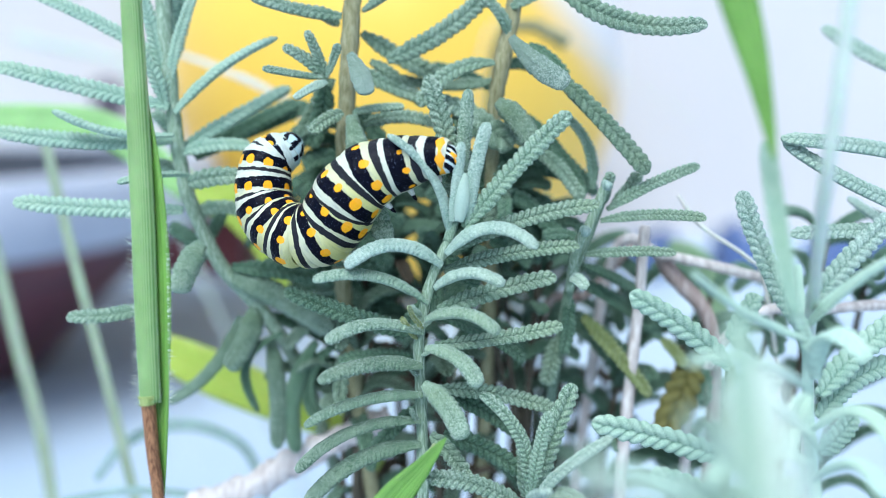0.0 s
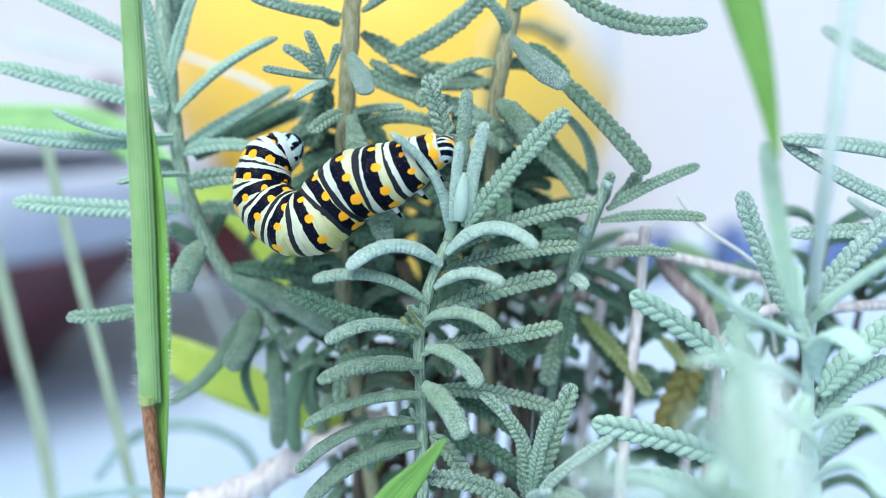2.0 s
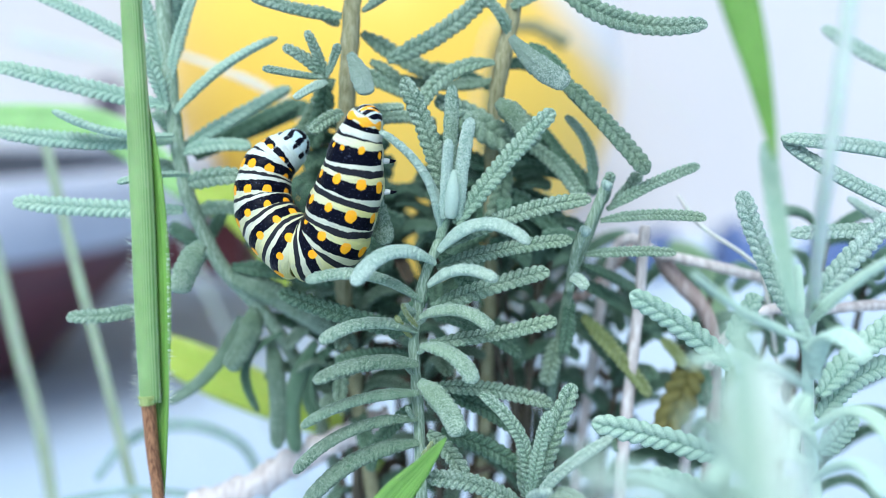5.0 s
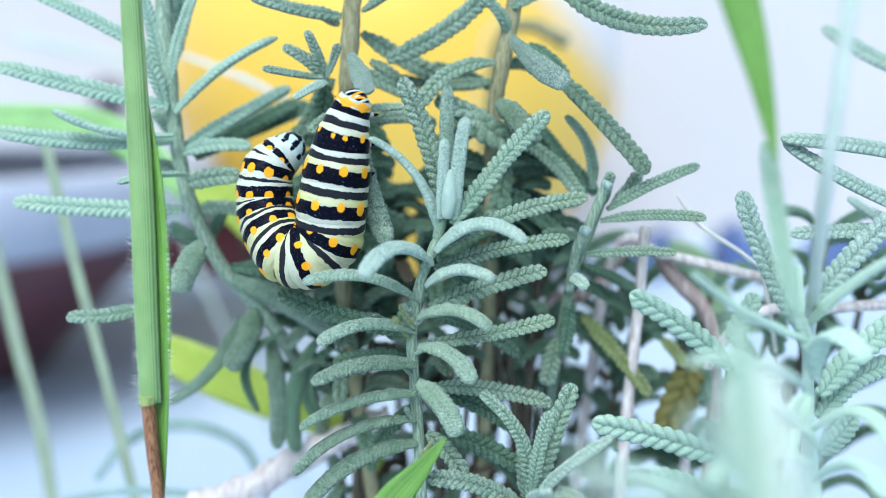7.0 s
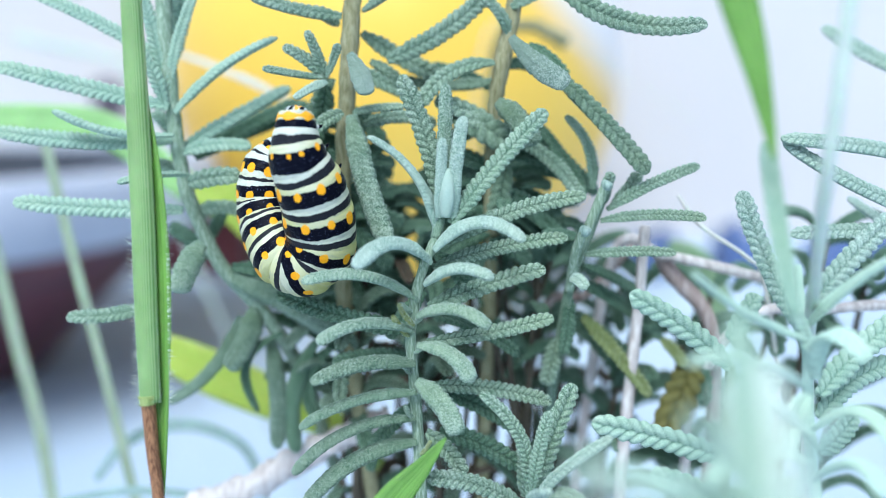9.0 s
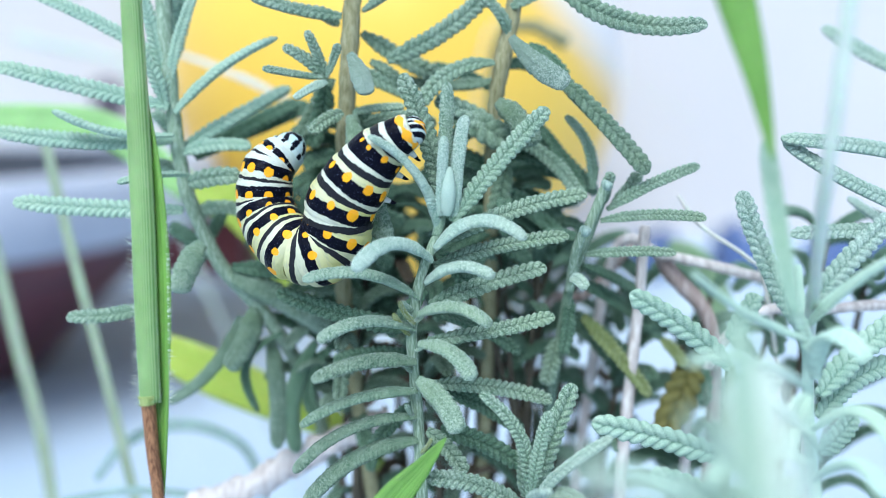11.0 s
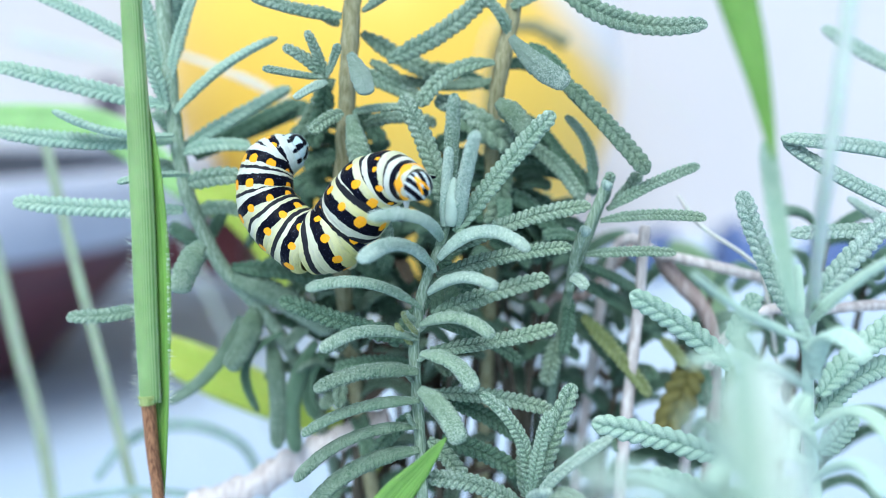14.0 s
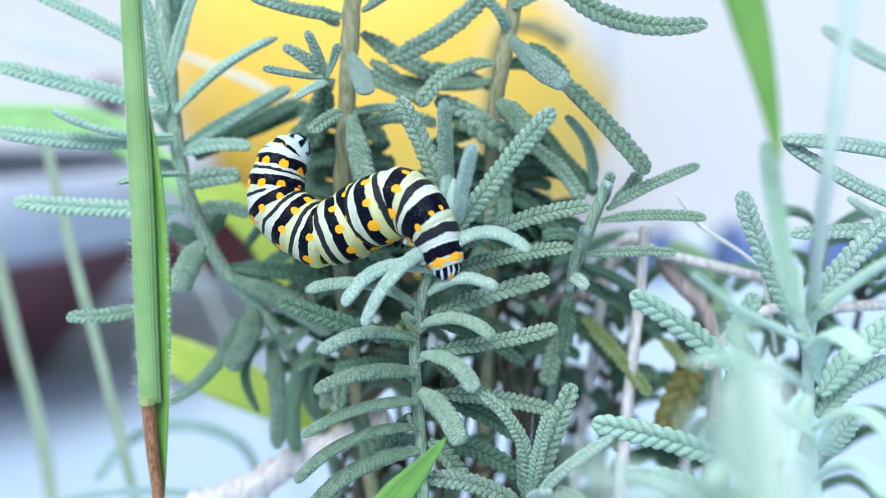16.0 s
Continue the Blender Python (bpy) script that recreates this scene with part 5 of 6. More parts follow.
def plant_pot(x, y, size, label):
    """A wide pot with a thick rim, filled with earth."""
    base = Vector((x, y, 0.0))
    ob = thing("plant_pot", base, label, "pot")
    for name, profile, mat, note in (
        ("body", ((0.001, 0.0), (0.062, 0.0), (0.074, 0.004), (0.106, 0.040), (0.152, 0.085), (0.206, 0.130), (0.212, 0.140), (0.204, 0.140), (0.178, 0.118), (0.09, 0.04)), "pot", ""),
        ("rim", ((0.210, 0.134), (0.222, 0.134), (0.230, 0.142), (0.232, 0.178), (0.224, 0.186), (0.210, 0.186), (0.206, 0.180), (0.210, 0.134)), "pale_slate", "pale glazed rim"),
        ("lining", ((0.207, 0.181), (0.200, 0.150), (0.179, 0.106)), "slate", "lining darkened as inner shade"),
        ("earth", ((0.180, 0.108), (0.09, 0.118), (0.001, 0.122)), "soil", "dark earth"),
    ):
        v, f = lathe([(r * size, z * size) for r, z in profile])
        part(name, mesh_of(name, v, f, mat), ob, base, note)
    return ob


plant_pot(-0.425, 0.52, 1.0, "wide dark maroon glazed pot with pale rim")


def planter_trough(x0, x1, y0, y1, height, label):
    """A hollow glazed trough with a rolled lip and earth inside."""
    base = Vector(((x0 + x1) / 2, (y0 + y1) / 2, 0.0))
    ob = thing("planter_trough", base, label, "planter")
    hx, hy = (x1 - x0) / 2, (y1 - y0) / 2
    levels = ((0.90, 0.0), (0.92, 0.006), (0.98, height * 0.8), (1.0, height * 0.84), (1.0, height - 0.004), (0.97, height), (0.92, height), (0.90, height - 0.006), (0.88, height * 0.7))
    verts = [Vector((sx * hx * k, sy * hy * k, z)) for k, z in levels for sx, sy in ((-1, -1), (1, -1), (1, 1), (-1, 1))]
    n = len(levels)
    faces = [(4 * i + j, 4 * i + (j + 1) % 4, 4 * i + 4 + (j + 1) % 4, 4 * i + 4 + j) for i in range(n - 1) for j in range(4)] + [(3, 2, 1, 0)]
    part("body", mesh_of("body", verts, faces, "pot", False), ob, base)
    rim = [Vector((sx * hx * 0.885, sy * hy * 0.885, height * 0.74)) for sx, sy in ((-1, -1), (1, -1), (1, 1), (-1, 1))]
    part("earth", mesh_of("earth", rim, [(0, 1, 2, 3)], "soil", False), ob, base, "dark earth")
    return ob


planter_trough(-0.412, -0.252, 0.86, 0.97, 0.092, "low dark maroon glazed trough beside the ball")


def garden_stake(x, y, width, height):
    """A weathered square stake with a chamfered top."""
    h, c = width / 2, width * 0.2
    rings = ((h, 0.0), (h, height * 0.5), (h * 0.98, height - c), (h - c, height))
    verts = [(sx * r, sy * r, z) for r, z in rings for sx, sy in ((-1, -1), (1, -1), (1, 1), (-1, 1))]
    faces = [(4 * i + j, 4 * i + (j + 1) % 4, 4 * i + 4 + (j + 1) % 4, 4 * i + 4 + j) for i in range(3) for j in range(4)] + [(12, 13, 14, 15), (3, 2, 1, 0)]
    ob = new("garden_stake", mesh_of("garden_stake", verts, faces, "mauve_wood", False))
    ob.location = (x, y, 0.0)
    ob.rotation_euler = (0, 0, 0.3)
    return tagged(ob, "mauve-grey weathered square stake behind the pot", "stake")


garden_stake(-0.44, 0.92, 0.036, 0.252)


def blue_sheet(name, x, y, w, d, h, seed):
    n, verts, faces = 22, [], []
    for i in range(n):
        for j in range(n):
            a, b = i / (n - 1) * 2 - 1, j / (n - 1) * 2 - 1
            fall = max(0.0, (1 - a ** 4) * (1 - b ** 4))
            z = h * fall * (0.7 + 0.5 * noise.noise(Vector((a * 2.4, b * 2.4, seed)))) + 0.002
            verts.append((a * w / 2, b * d / 2, z))
    for i in range(n - 1):
        for j in range(n - 1):
            k = i * n + j
            faces.append((k, k + n, k + n + 1, k + 1))
    ob = new(name, mesh_of(name, verts, faces, "tarp"))
    ob.location = (x, y, 0)
    return tagged(ob, "crumpled blue plastic sheet at the foot of the wall", "plastic sheet", "blue sheets")


for x, w, h, seed in ((0.287, 0.075, 0.062, 3.0), (0.398, 0.060, 0.075, 1.0), (0.565, 0.150, 0.060, 5.0), (0.70, 0.10, 0.05, 8.0)):
    blue_sheet("plastic_sheet", x, 0.90, w, 0.10, h, seed)


# ---- the caterpillar: rings of skin that slide over one another ----
SEGMENT = 4.3
GIRTH = (2.0, 2.85, 4.1, 5.0, 5.32, 5.32, 5.15, 4.92, 4.75, 4.6, 4.35, 4.0, 3.55, 3.05)
BLACK_BAND = (0.9, 0.9, 1.45, 1.12, 0.98, 0.86, 0.82, 0.82, 0.82, 0.82, 0.85, 0.85, 0.6, 0.5)
FOLD_BAND = (0.7, 0.76, 0.74, 0.60, 0.52, 0.52, 0.48, 0.40, 0.32, 0.28, 0.26, 0.26, 0.22, 0.2)
STATIONS = (0, 1, 2, 3, 4, 5, 6, 7, 9, 11, 13)
body_home = mm(-20.0, 0.0, 12.0)
caterpillar = thing("caterpillar", body_home, "plump caterpillar banded black and white with orange spots, clasping the bush", "caterpillar")


def spread(values, k):
    """The girth (or the like) at a place k along the body."""
    i = min(int(k), len(values) - 2)
    return values[i] + (values[i + 1] - values[i]) * (k - i)


def gap(a, b):
    return abs((a - b + 180) % 360 - 180)


def ring_mesh(k, folded):
    """One ring at station k; folded rings carry the thin plain band, the others the broad spotted one."""
    rows, cols = 22, 72
    seg = SEGMENT * (1.05 if k < 6.4 else 0.86)
    half = seg * (0.46 if folded else 0.60)
    girth = spread(GIRTH, k)
    band = spread(FOLD_BAND if folded else BLACK_BAND, k)
    ang = (20, 62, 101, 136) if 3.5 < k < 9.5 else (20, 62, 101)
    size = 0.70
    if 1.5 < k < 2.5:
        ang, size = (13, 58, 100), 0.46
    if 0.5 < k < 1.5 and not folded:
        half *= 0.82
    if k > 12.8:
        half *= 0.45
    verts, faces, black, spot, green, blue = [], [], [], [], [], []
    rng = random.Random(int(k * 2))
    dots = [(sign * c, size * (1.12 if c > 50 else 0.95) * rng.uniform(0.85, 1.12), band * rng.uniform(0.62, 0.95), rng.uniform(-4, 4)) for c in ang for sign in (-1, 1)]
    tint = min(1.0, max(0.35, 1.4 - abs(k - 5.8) / 5.0))
    for i in range(rows):
        u = i / (rows - 1) * 2 - 1
        z = u * half
        local = spread(GIRTH, min(13.0, max(0.0, k - z / SEGMENT * 0.8)))
        r = (0.35 * girth + 0.65 * local) * (1 - 0.060 * u * u - 0.15 * u ** 6) * (0.982 if folded else 1.003)
        for j in range(cols):
            a = 360 * j / cols - 180
            f = radians(a)
            lump = 1 + 0.012 * noise.noise(Vector((math.cos(f) * 2, math.sin(f) * 2, k * 3 + z * 0.5)))
            low = 1 - 0.10 * max(0.0, -math.cos(f)) ** 2
            verts.append(Vector((math.sin(f) * r, math.cos(f) * r * low, z)) * 0.001 * lump)
            wave = 0.30 * noise.noise(Vector((math.cos(f) * 1.7, math.sin(f) * 1.7, k * 5.1)))
            lim = (112 if k < 4.5 else 140) if not folded else 126
            b = min(band - abs(z - wave), (lim - abs(a)) * girth * 0.017)
            s = -1.0
            if not folded:
                for c, wide, at, off in dots:
                    dx = gap(a, c + off) * math.pi / 180 * girth
                    s = max(s, wide - (abs(dx * 1.05) ** 2.15 + abs((z - at) * 0.92) ** 2.15) ** (1 / 2.15))
            if 0.5 < k < 1.5 and not folded:
                b = min(0.85 - abs(z - 0.06), (110 - abs(a)) * 0.06)
                s = min(0.42 + 0.24 * math.sin(f * 6.0) - abs(z - 1.38), (108 - abs(a)) * 0.06)
            if 11.6 < k < 12.4:
                b = min(0.62 - abs(z + 0.25), (112 - abs(a)) * 0.05, 0.6 * math.sin(f * 7) + 0.62)
                s = max(0.52 - math.hypot(gap(abs(a), c) * 0.055, z - 0.15) for c in (22, 60, 96))
            if k > 12.4:
                s = -1.0
                b = 0.42 - math.hypot(gap(abs(a), 52) * 0.05, (z - 0.1) * 0.42)
                b = max(b, 0.36 - math.hypot(gap(abs(a), 18) * 0.055, (z + 0.6) * 0.5))
                if folded:
                    b = -1.0
            if abs(a) > 125:
                b = max(b, 0.5 - math.hypot(gap(abs(a), 142) * 0.08, z))
            black.append(b)
            spot.append(s)
            cream = 1.0 if (z > band * 0.3) != folded else 0.62 if 4.5 < k < 8.5 else 0.42
            green.append(tint * cream * (0.6 + 0.4 * min(1, abs(a) / 60)))
            blue.append(min(1.0, max(0.0, (k - 10.8) / 2.0)) * (0.3 + 0.7 * min(1, abs(a) / 90)))
    for i in range(rows - 1):
        for j in range(cols):
            m = (j + 1) % cols
            faces.append((i * cols + j, i * cols + m, (i + 1) * cols + m, (i + 1) * cols + j))
    faces.append(tuple(range(cols)))
    faces.append(tuple((rows - 1) * cols + j for j in range(cols))[::-1])
    return skinned("body_ring", verts, [q[::-1] for q in faces], black, spot, green, blue, 1.0 if folded else 0.0)


def skinned(name, verts, faces, black, spot, green, blue, fold=0.0):
    me = mesh_of(name, verts, faces, "skin")
    for key, values in (("black", black), ("spot", spot), ("green", green), ("blue", blue), ("fold", [fold] * len(verts))):
        me.attributes.new(key, "FLOAT", "POINT").data.foreach_set("value", values)
    return me


def cap_mesh(name, rx, ry, rz, face):
    """A rounded cap: the striped head, or the pale tail plate."""
    rows, cols = 28, 48
    verts, faces, black, spot, green, blue = [], [], [], [], [], []
    for i in range(rows):
        th = math.pi * i / (rows - 1)
        for j in range(cols):
            f = 2 * math.pi * j / cols
            x, y, z = math.sin(th) * math.sin(f), math.sin(th) * math.cos(f), math.cos(th)
            dent = 1 - (0.07 * math.exp(-(x / 0.09) ** 2) * max(0, z + 0.3) if face else 0.0)
            verts.append(Vector((x * rx, y * ry, z * rz)) * 0.001 * dent)
            ax = abs(x)
            if face:
                b = 0.08 + 0.20 * math.cos((ax - 0.28 * y) * 12.5 - 2.0)
                s = 0.10 - abs(ax - 0.10 - 0.22 * (0.55 - y)) * 1.2 if y > -0.35 and z > 0.30 else -1.0
            else:
                phi = abs(math.degrees(math.atan2(x, y)))
                wob = 5 * math.sin(z * 7)
                b = max(min((11 - abs(phi - 24 - wob)) * 0.03, 0.30 - abs(z + 0.30)), min((11 - abs(phi - 66 + wob)) * 0.03, 0.34 - abs(z + 0.42)), min((8 - abs(phi - 100)) * 0.03, 0.3 - abs(z + 0.45)), min((34 - abs(phi - 8)) * 0.02, 0.13 - abs(z + 0.80)), 0.17 - math.hypot(x, z - 0.02) if y > 0 else -1.0, 0.15 - math.hypot(ax - 0.52, z - 0.12) if y > 0 else -1.0)
                if y < -0.6:
                    b = -1.0
                s = -1.0
            black.append(b * 2.6)
            spot.append(s * 2.6)
            green.append(0.0)
            blue.append(0.25 if face else 0.8)
    for i in range(rows - 1):
        for j in range(cols):
            m = (j + 1) % cols
            faces.append((i * cols + j, (i + 1) * cols + j, (i + 1) * cols + m, i * cols + m))
    return skinned(name, verts, [q[::-1] for q in faces], black, spot, green, blue)


def claw_mesh(length, r):
    pts = [Vector((0, 0, 0)), Vector((0, -length * 0.4, length * 0.10)), Vector((0, -length * 0.8, length * 0.18)), Vector((0, -length, length * 0.3))]
    path = smooth_path(pts, 9)
    v, f = tube(path, [r * (1.1 - 0.9 * i / 8) for i in range(9)], 8)
    return skinned("leg", v, f, [(-q.y / length - 0.50) * 3.0 for q in v], [-1.0] * len(v), [0.0] * len(v), [0.0] * len(v))


def proleg_mesh(length, r):
    path = [Vector((0, -length * s, 0)) for s in (0, 0.3, 0.6, 0.85, 1.0)]
    v, f = tube(path, [r * 1.2, r, r * 0.9, r * 1.05, r * 0.7], 14)
    black = [0.5 - 6 * abs(q.y + length * 0.45) * 1000 / 6 if q.x > 0 else -1.0 for q in v]
    return skinned("proleg", v, f, black, [-1.0] * len(v), [0.5] * len(v), [0.0] * len(v))


RINGS = []


def build_caterpillar():
    for i in range(2, 28):
        k = i / 2
        if k > 13:
            continue
        ob = new("body_ring", ring_mesh(k, i % 2 == 1))
        ob.parent = caterpillar
        RINGS.append((k, ob))
        g = spread(GIRTH, k) * 0.001
        if k in (1, 2, 3):
            for sx in (-1, 1):
                leg = new("leg", claw_mesh(0.0018, 0.00046))
                leg.parent, leg.location, leg["label"] = ob, (sx * g * 0.74, -g * 0.62, 0.0), "pale pointed leg with black tip"
                leg.rotation_euler = (0, 0, sx * radians(46))
        if k in (6, 7, 8, 9):
            for sx in (-1, 1):
                leg = new("proleg", proleg_mesh(0.0026, 0.0011))
                leg.parent, leg.location, leg["label"] = ob, (sx * g * 0.50, -g * 0.72, 0.0), "pale fleshy clasping proleg"
    head = new("head", cap_mesh("head", 2.1, 2.05, 1.75, True))
    head.parent, head["label"] = caterpillar, "pale head striped black and orange"
    RINGS.append((0.25, head))
    tail = new("tail", cap_mesh("tail", 2.65, 2.55, 3.0, False))
    tail.parent, tail["label"] = caterpillar, "pale bluish tail plate with black dashes"
    RINGS.append((13.2, tail))


build_caterpillar()


# ---- what moves, and when ----
BODY, SWAY, NOD, WAVE = [], [], [], []


def body_at(t, lean_x, lean_z, *xyz):
    """The line of the body at t seconds, from head to tail, and how far its back leans."""
    BODY.append((t, lean_x, lean_z, [mm(*xyz[i:i + 3]) for i in range(0, len(xyz), 3)]))


def sway_at(t, degrees, dx, dz):
    SWAY.append((t, degrees, dx, dz))


def bend_at(table, t, x, y, z):
    """The way in which a leaf that the caterpillar pulls or pushes points at t seconds."""
    table.append((t, Vector((x, y, z))))


def nod_at(t, degrees):
    NOD.append((t, degrees))


def wave_at(t, dx):
    WAVE.append((t, dx))


def along(points, k):
    """Point and heading (towards the head) of the body's line at station k."""
    s = STATIONS
    j = max(q for q in range(len(s) - 1) if s[q] <= min(k, 12.999))
    t = (k - s[j]) / (s[j + 1] - s[j])

    def slope(q):
        lo, hi = max(q - 1, 0), min(q + 1, len(s) - 1)
        return (points[hi] - points[lo]) / (s[hi] - s[lo])

    h = s[j + 1] - s[j]
    p0, p1, m0, m1 = points[j], points[j + 1], slope(j) * h, slope(j + 1) * h
    p = p0 * (2 * t ** 3 - 3 * t ** 2 + 1) + m0 * (t ** 3 - 2 * t ** 2 + t) + p1 * (3 * t ** 2 - 2 * t ** 3) + m1 * (t ** 3 - t ** 2)
    d = p0 * (6 * t * t - 6 * t) + m0 * (3 * t * t - 4 * t + 1) + p1 * (6 * t - 6 * t * t) + m1 * (3 * t * t - 2 * t)
    return p, -d.normalized()


def motions():
    body_at(0.00, -0.40, 0.50, 1.3, -3.2, 13.6, -1.0, -2.1, 14.0, -5.9, -0.8, 12.9, -10.7, -0.2, 11.1, -13.8, -0.3, 8.2, -15.5, 0.1, 5.5, -18.2, 0.5, 2.5, -22.4, 1.4, 1.8, -27.1, 4.2, 5.3, -27.4, 6.6, 11.9, -24.8, 8.1, 13.9)
    body_at(0.50, -0.40, 0.50, 0.2, -2.5, 14.6, -2.6, -1.4, 15.0, -6.7, -0.7, 13.3, -10.4, -0.1, 11.6, -13.6, -0.1, 9.0, -15.6, 0.2, 5.5, -18.4, 0.5, 2.3, -22.7, 1.4, 2.0, -27.5, 4.3, 5.7, -27.5, 6.6, 11.9, -24.8, 8.1, 13.9)
    body_at(1.00, -0.40, 0.50, 0.5, -1.4, 17.3, -2.4, -0.7, 15.8, -6.3, -0.2, 13.3, -9.9, 0.4, 11.3, -13.3, 0.7, 8.3, -15.1, 1.1, 5.1, -18.5, 0.5, 2.3, -23.0, 1.5, 2.3, -27.8, 4.3, 5.9, -27.6, 6.6, 11.9, -24.8, 8.1, 13.9)
    body_at(1.50, -0.40, 0.50, -0.2, -1.4, 17.7, -2.9, -0.6, 16.3, -6.4, -0.1, 13.9, -9.7, 0.5, 11.9, -13.2, 0.9, 9.2, -15.3, 1.3, 5.9, -18.7, 0.7, 3.2, -23.0, 1.7, 3.2, -28.0, 4.4, 6.4, -27.7, 6.7, 12.3, -24.8, 8.1, 13.9)
    body_at(2.00, -0.35, 0.50, 1.1, -1.9, 15.2, -2.1, -1.1, 14.3, -5.3, -0.4, 12.5, -8.9, 0.2, 10.8, -12.9, 1.0, 9.5, -16.2, 1.5, 6.9, -19.1, 0.9, 4.2, -22.8, 1.8, 3.6, -27.6, 4.6, 7.0, -27.2, 6.7, 12.3, -24.8, 8.1, 13.9)
    body_at(2.50, -0.40, 0.45, -0.6, -5.3, 13.8, -3.5, -3.2, 13.8, -6.3, -1.4, 12.6, -9.6, -0.9, 10.4, -12.5, -0.3, 8.4, -15.2, 0.3, 6.0, -18.1, 0.7, 3.2, -22.2, 1.6, 2.5, -27.5, 4.4, 6.3, -27.3, 6.6, 12.0, -24.8, 8.1, 13.9)
    body_at(3.00, -0.65, 0.30, -6.8, -7.4, 13.9, -8.6, -4.6, 13.4, -10.9, -2.0, 11.8, -13.0, -0.7, 9.3, -14.9, -0.6, 6.9, -15.5, -0.1, 4.6, -17.5, 0.4, 2.2, -21.6, 1.2, 1.8, -27.4, 4.2, 5.4, -27.2, 6.6, 11.6, -24.8, 8.1, 13.9)
    body_at(3.50, -0.85, 0.25, -8.5, -7.6, 13.9, -9.9, -4.9, 13.6, -11.4, -2.0, 12.3, -13.2, -0.6, 9.9, -14.8, -0.5, 7.2, -15.4, -0.1, 4.6, -17.3, 0.4, 2.1, -21.4, 1.1, 1.8, -27.6, 4.2, 5.2, -27.3, 6.5, 11.4, -24.5, 8.1, 13.8)
    body_at(4.00, -1.10, 0.10, -9.9, -3.0, 19.4, -10.8, -2.5, 17.3, -11.4, -2.2, 13.7, -12.0, -0.9, 10.1, -13.8, -0.7, 6.5, -15.0, -0.2, 4.1, -17.0, 0.2, 1.9, -21.3, 1.0, 1.6, -27.5, 4.1, 5.1, -27.3, 6.5, 11.3, -24.5, 8.1, 13.8)
    body_at(5.20, -0.55, 0.10, -10.4, -1.9, 19.9, -11.5, -1.3, 18.1, -12.8, -1.0, 14.3, -13.7, -0.9, 10.0, -15.0, -0.8, 6.0, -16.3, -0.6, 2.1, -18.5, -0.1, 0.0, -22.5, 0.9, -0.1, -27.3, 4.1, 4.9, -27.2, 6.4, 11.1, -23.9, 8.1, 14.3)
    body_at(6.50, -0.15, 0.00, -11.5, -0.9, 19.8, -12.4, -0.2, 18.4, -13.9, 0.1, 14.8, -15.2, 0.1, 10.1, -16.0, 0.2, 5.5, -17.3, 0.3, 1.4, -20.2, -0.2, -0.7, -23.7, 0.9, -0.4, -27.3, 5.1, 4.6, -27.2, 6.4, 10.9, -24.5, 8.1, 13.8)
    body_at(7.00, 0.00, 0.00, -12.3, -0.5, 21.9, -13.3, 0.3, 20.4, -14.7, 0.3, 16.0, -15.6, 0.4, 11.4, -16.5, 0.3, 6.4, -17.3, 0.4, 1.7, -20.1, -0.2, -0.9, -23.7, 0.9, -0.5, -27.3, 5.1, 4.6, -27.2, 6.4, 10.9, -24.5, 8.1, 13.8)
    body_at(7.50, 0.00, 0.00, -16.4, -0.6, 21.0, -16.6, 0.0, 19.4, -16.4, 0.2, 15.3, -16.5, 0.2, 10.3, -16.5, 0.2, 5.5, -16.9, 0.2, 1.1, -20.0, -0.3, -1.4, -23.7, 0.9, -0.8, -27.3, 5.1, 4.6, -27.2, 6.4, 10.9, -24.5, 8.1, 13.8)
    body_at(8.00, 0.00, 0.00, -18.4, -4.4, 17.9, -18.3, -4.2, 16.4, -17.5, -3.9, 12.8, -16.8, -3.4, 8.0, -16.7, -2.3, 3.5, -17.5, -1.1, -0.3, -20.2, -0.5, -2.2, -23.7, 0.8, -1.2, -27.3, 5.1, 4.6, -27.2, 6.4, 10.9, -24.5, 8.1, 13.8)
    body_at(8.50, 0.05, 0.00, -21.0, -4.3, 18.2, -21.0, -4.6, 16.7, -20.2, -4.8, 13.6, -18.1, -3.7, 9.3, -17.2, -2.1, 4.5, -17.7, -1.0, 0.3, -20.5, -0.5, -2.2, -23.9, 0.8, -1.2, -27.3, 5.1, 4.6, -27.2, 6.4, 10.9, -24.5, 8.1, 13.8)
    body_at(9.00, 0.05, 0.00, -20.3, -4.0, 19.9, -20.5, -4.3, 18.3, -20.3, -4.7, 14.1, -18.9, -3.5, 9.8, -18.1, -2.0, 5.1, -18.3, -0.9, 0.8, -20.7, -0.4, -2.0, -24.0, 0.8, -1.0, -27.3, 5.1, 4.6, -27.2, 6.4, 10.9, -24.5, 8.1, 13.8)
    body_at(10.20, -0.15, 0.20, -11.3, -3.8, 20.6, -12.9, -4.1, 19.2, -15.0, -3.8, 15.7, -15.9, -2.8, 10.8, -16.5, -1.7, 6.5, -17.5, -0.7, 1.6, -20.2, -0.3, -1.4, -23.7, 0.9, -0.8, -27.3, 5.1, 4.6, -27.2, 6.4, 10.9, -24.5, 8.1, 13.8)
    body_at(11.50, -0.40, 0.40, -1.5, -1.6, 16.6, -4.3, -0.7, 15.8, -8.2, -0.2, 13.3, -11.3, 0.1, 10.1, -14.3, 0.4, 6.9, -15.3, 0.6, 2.9, -17.8, -0.0, 0.1, -22.2, 1.0, 0.3, -27.3, 5.1, 4.6, -27.2, 6.4, 10.9, -24.5, 8.1, 13.8)
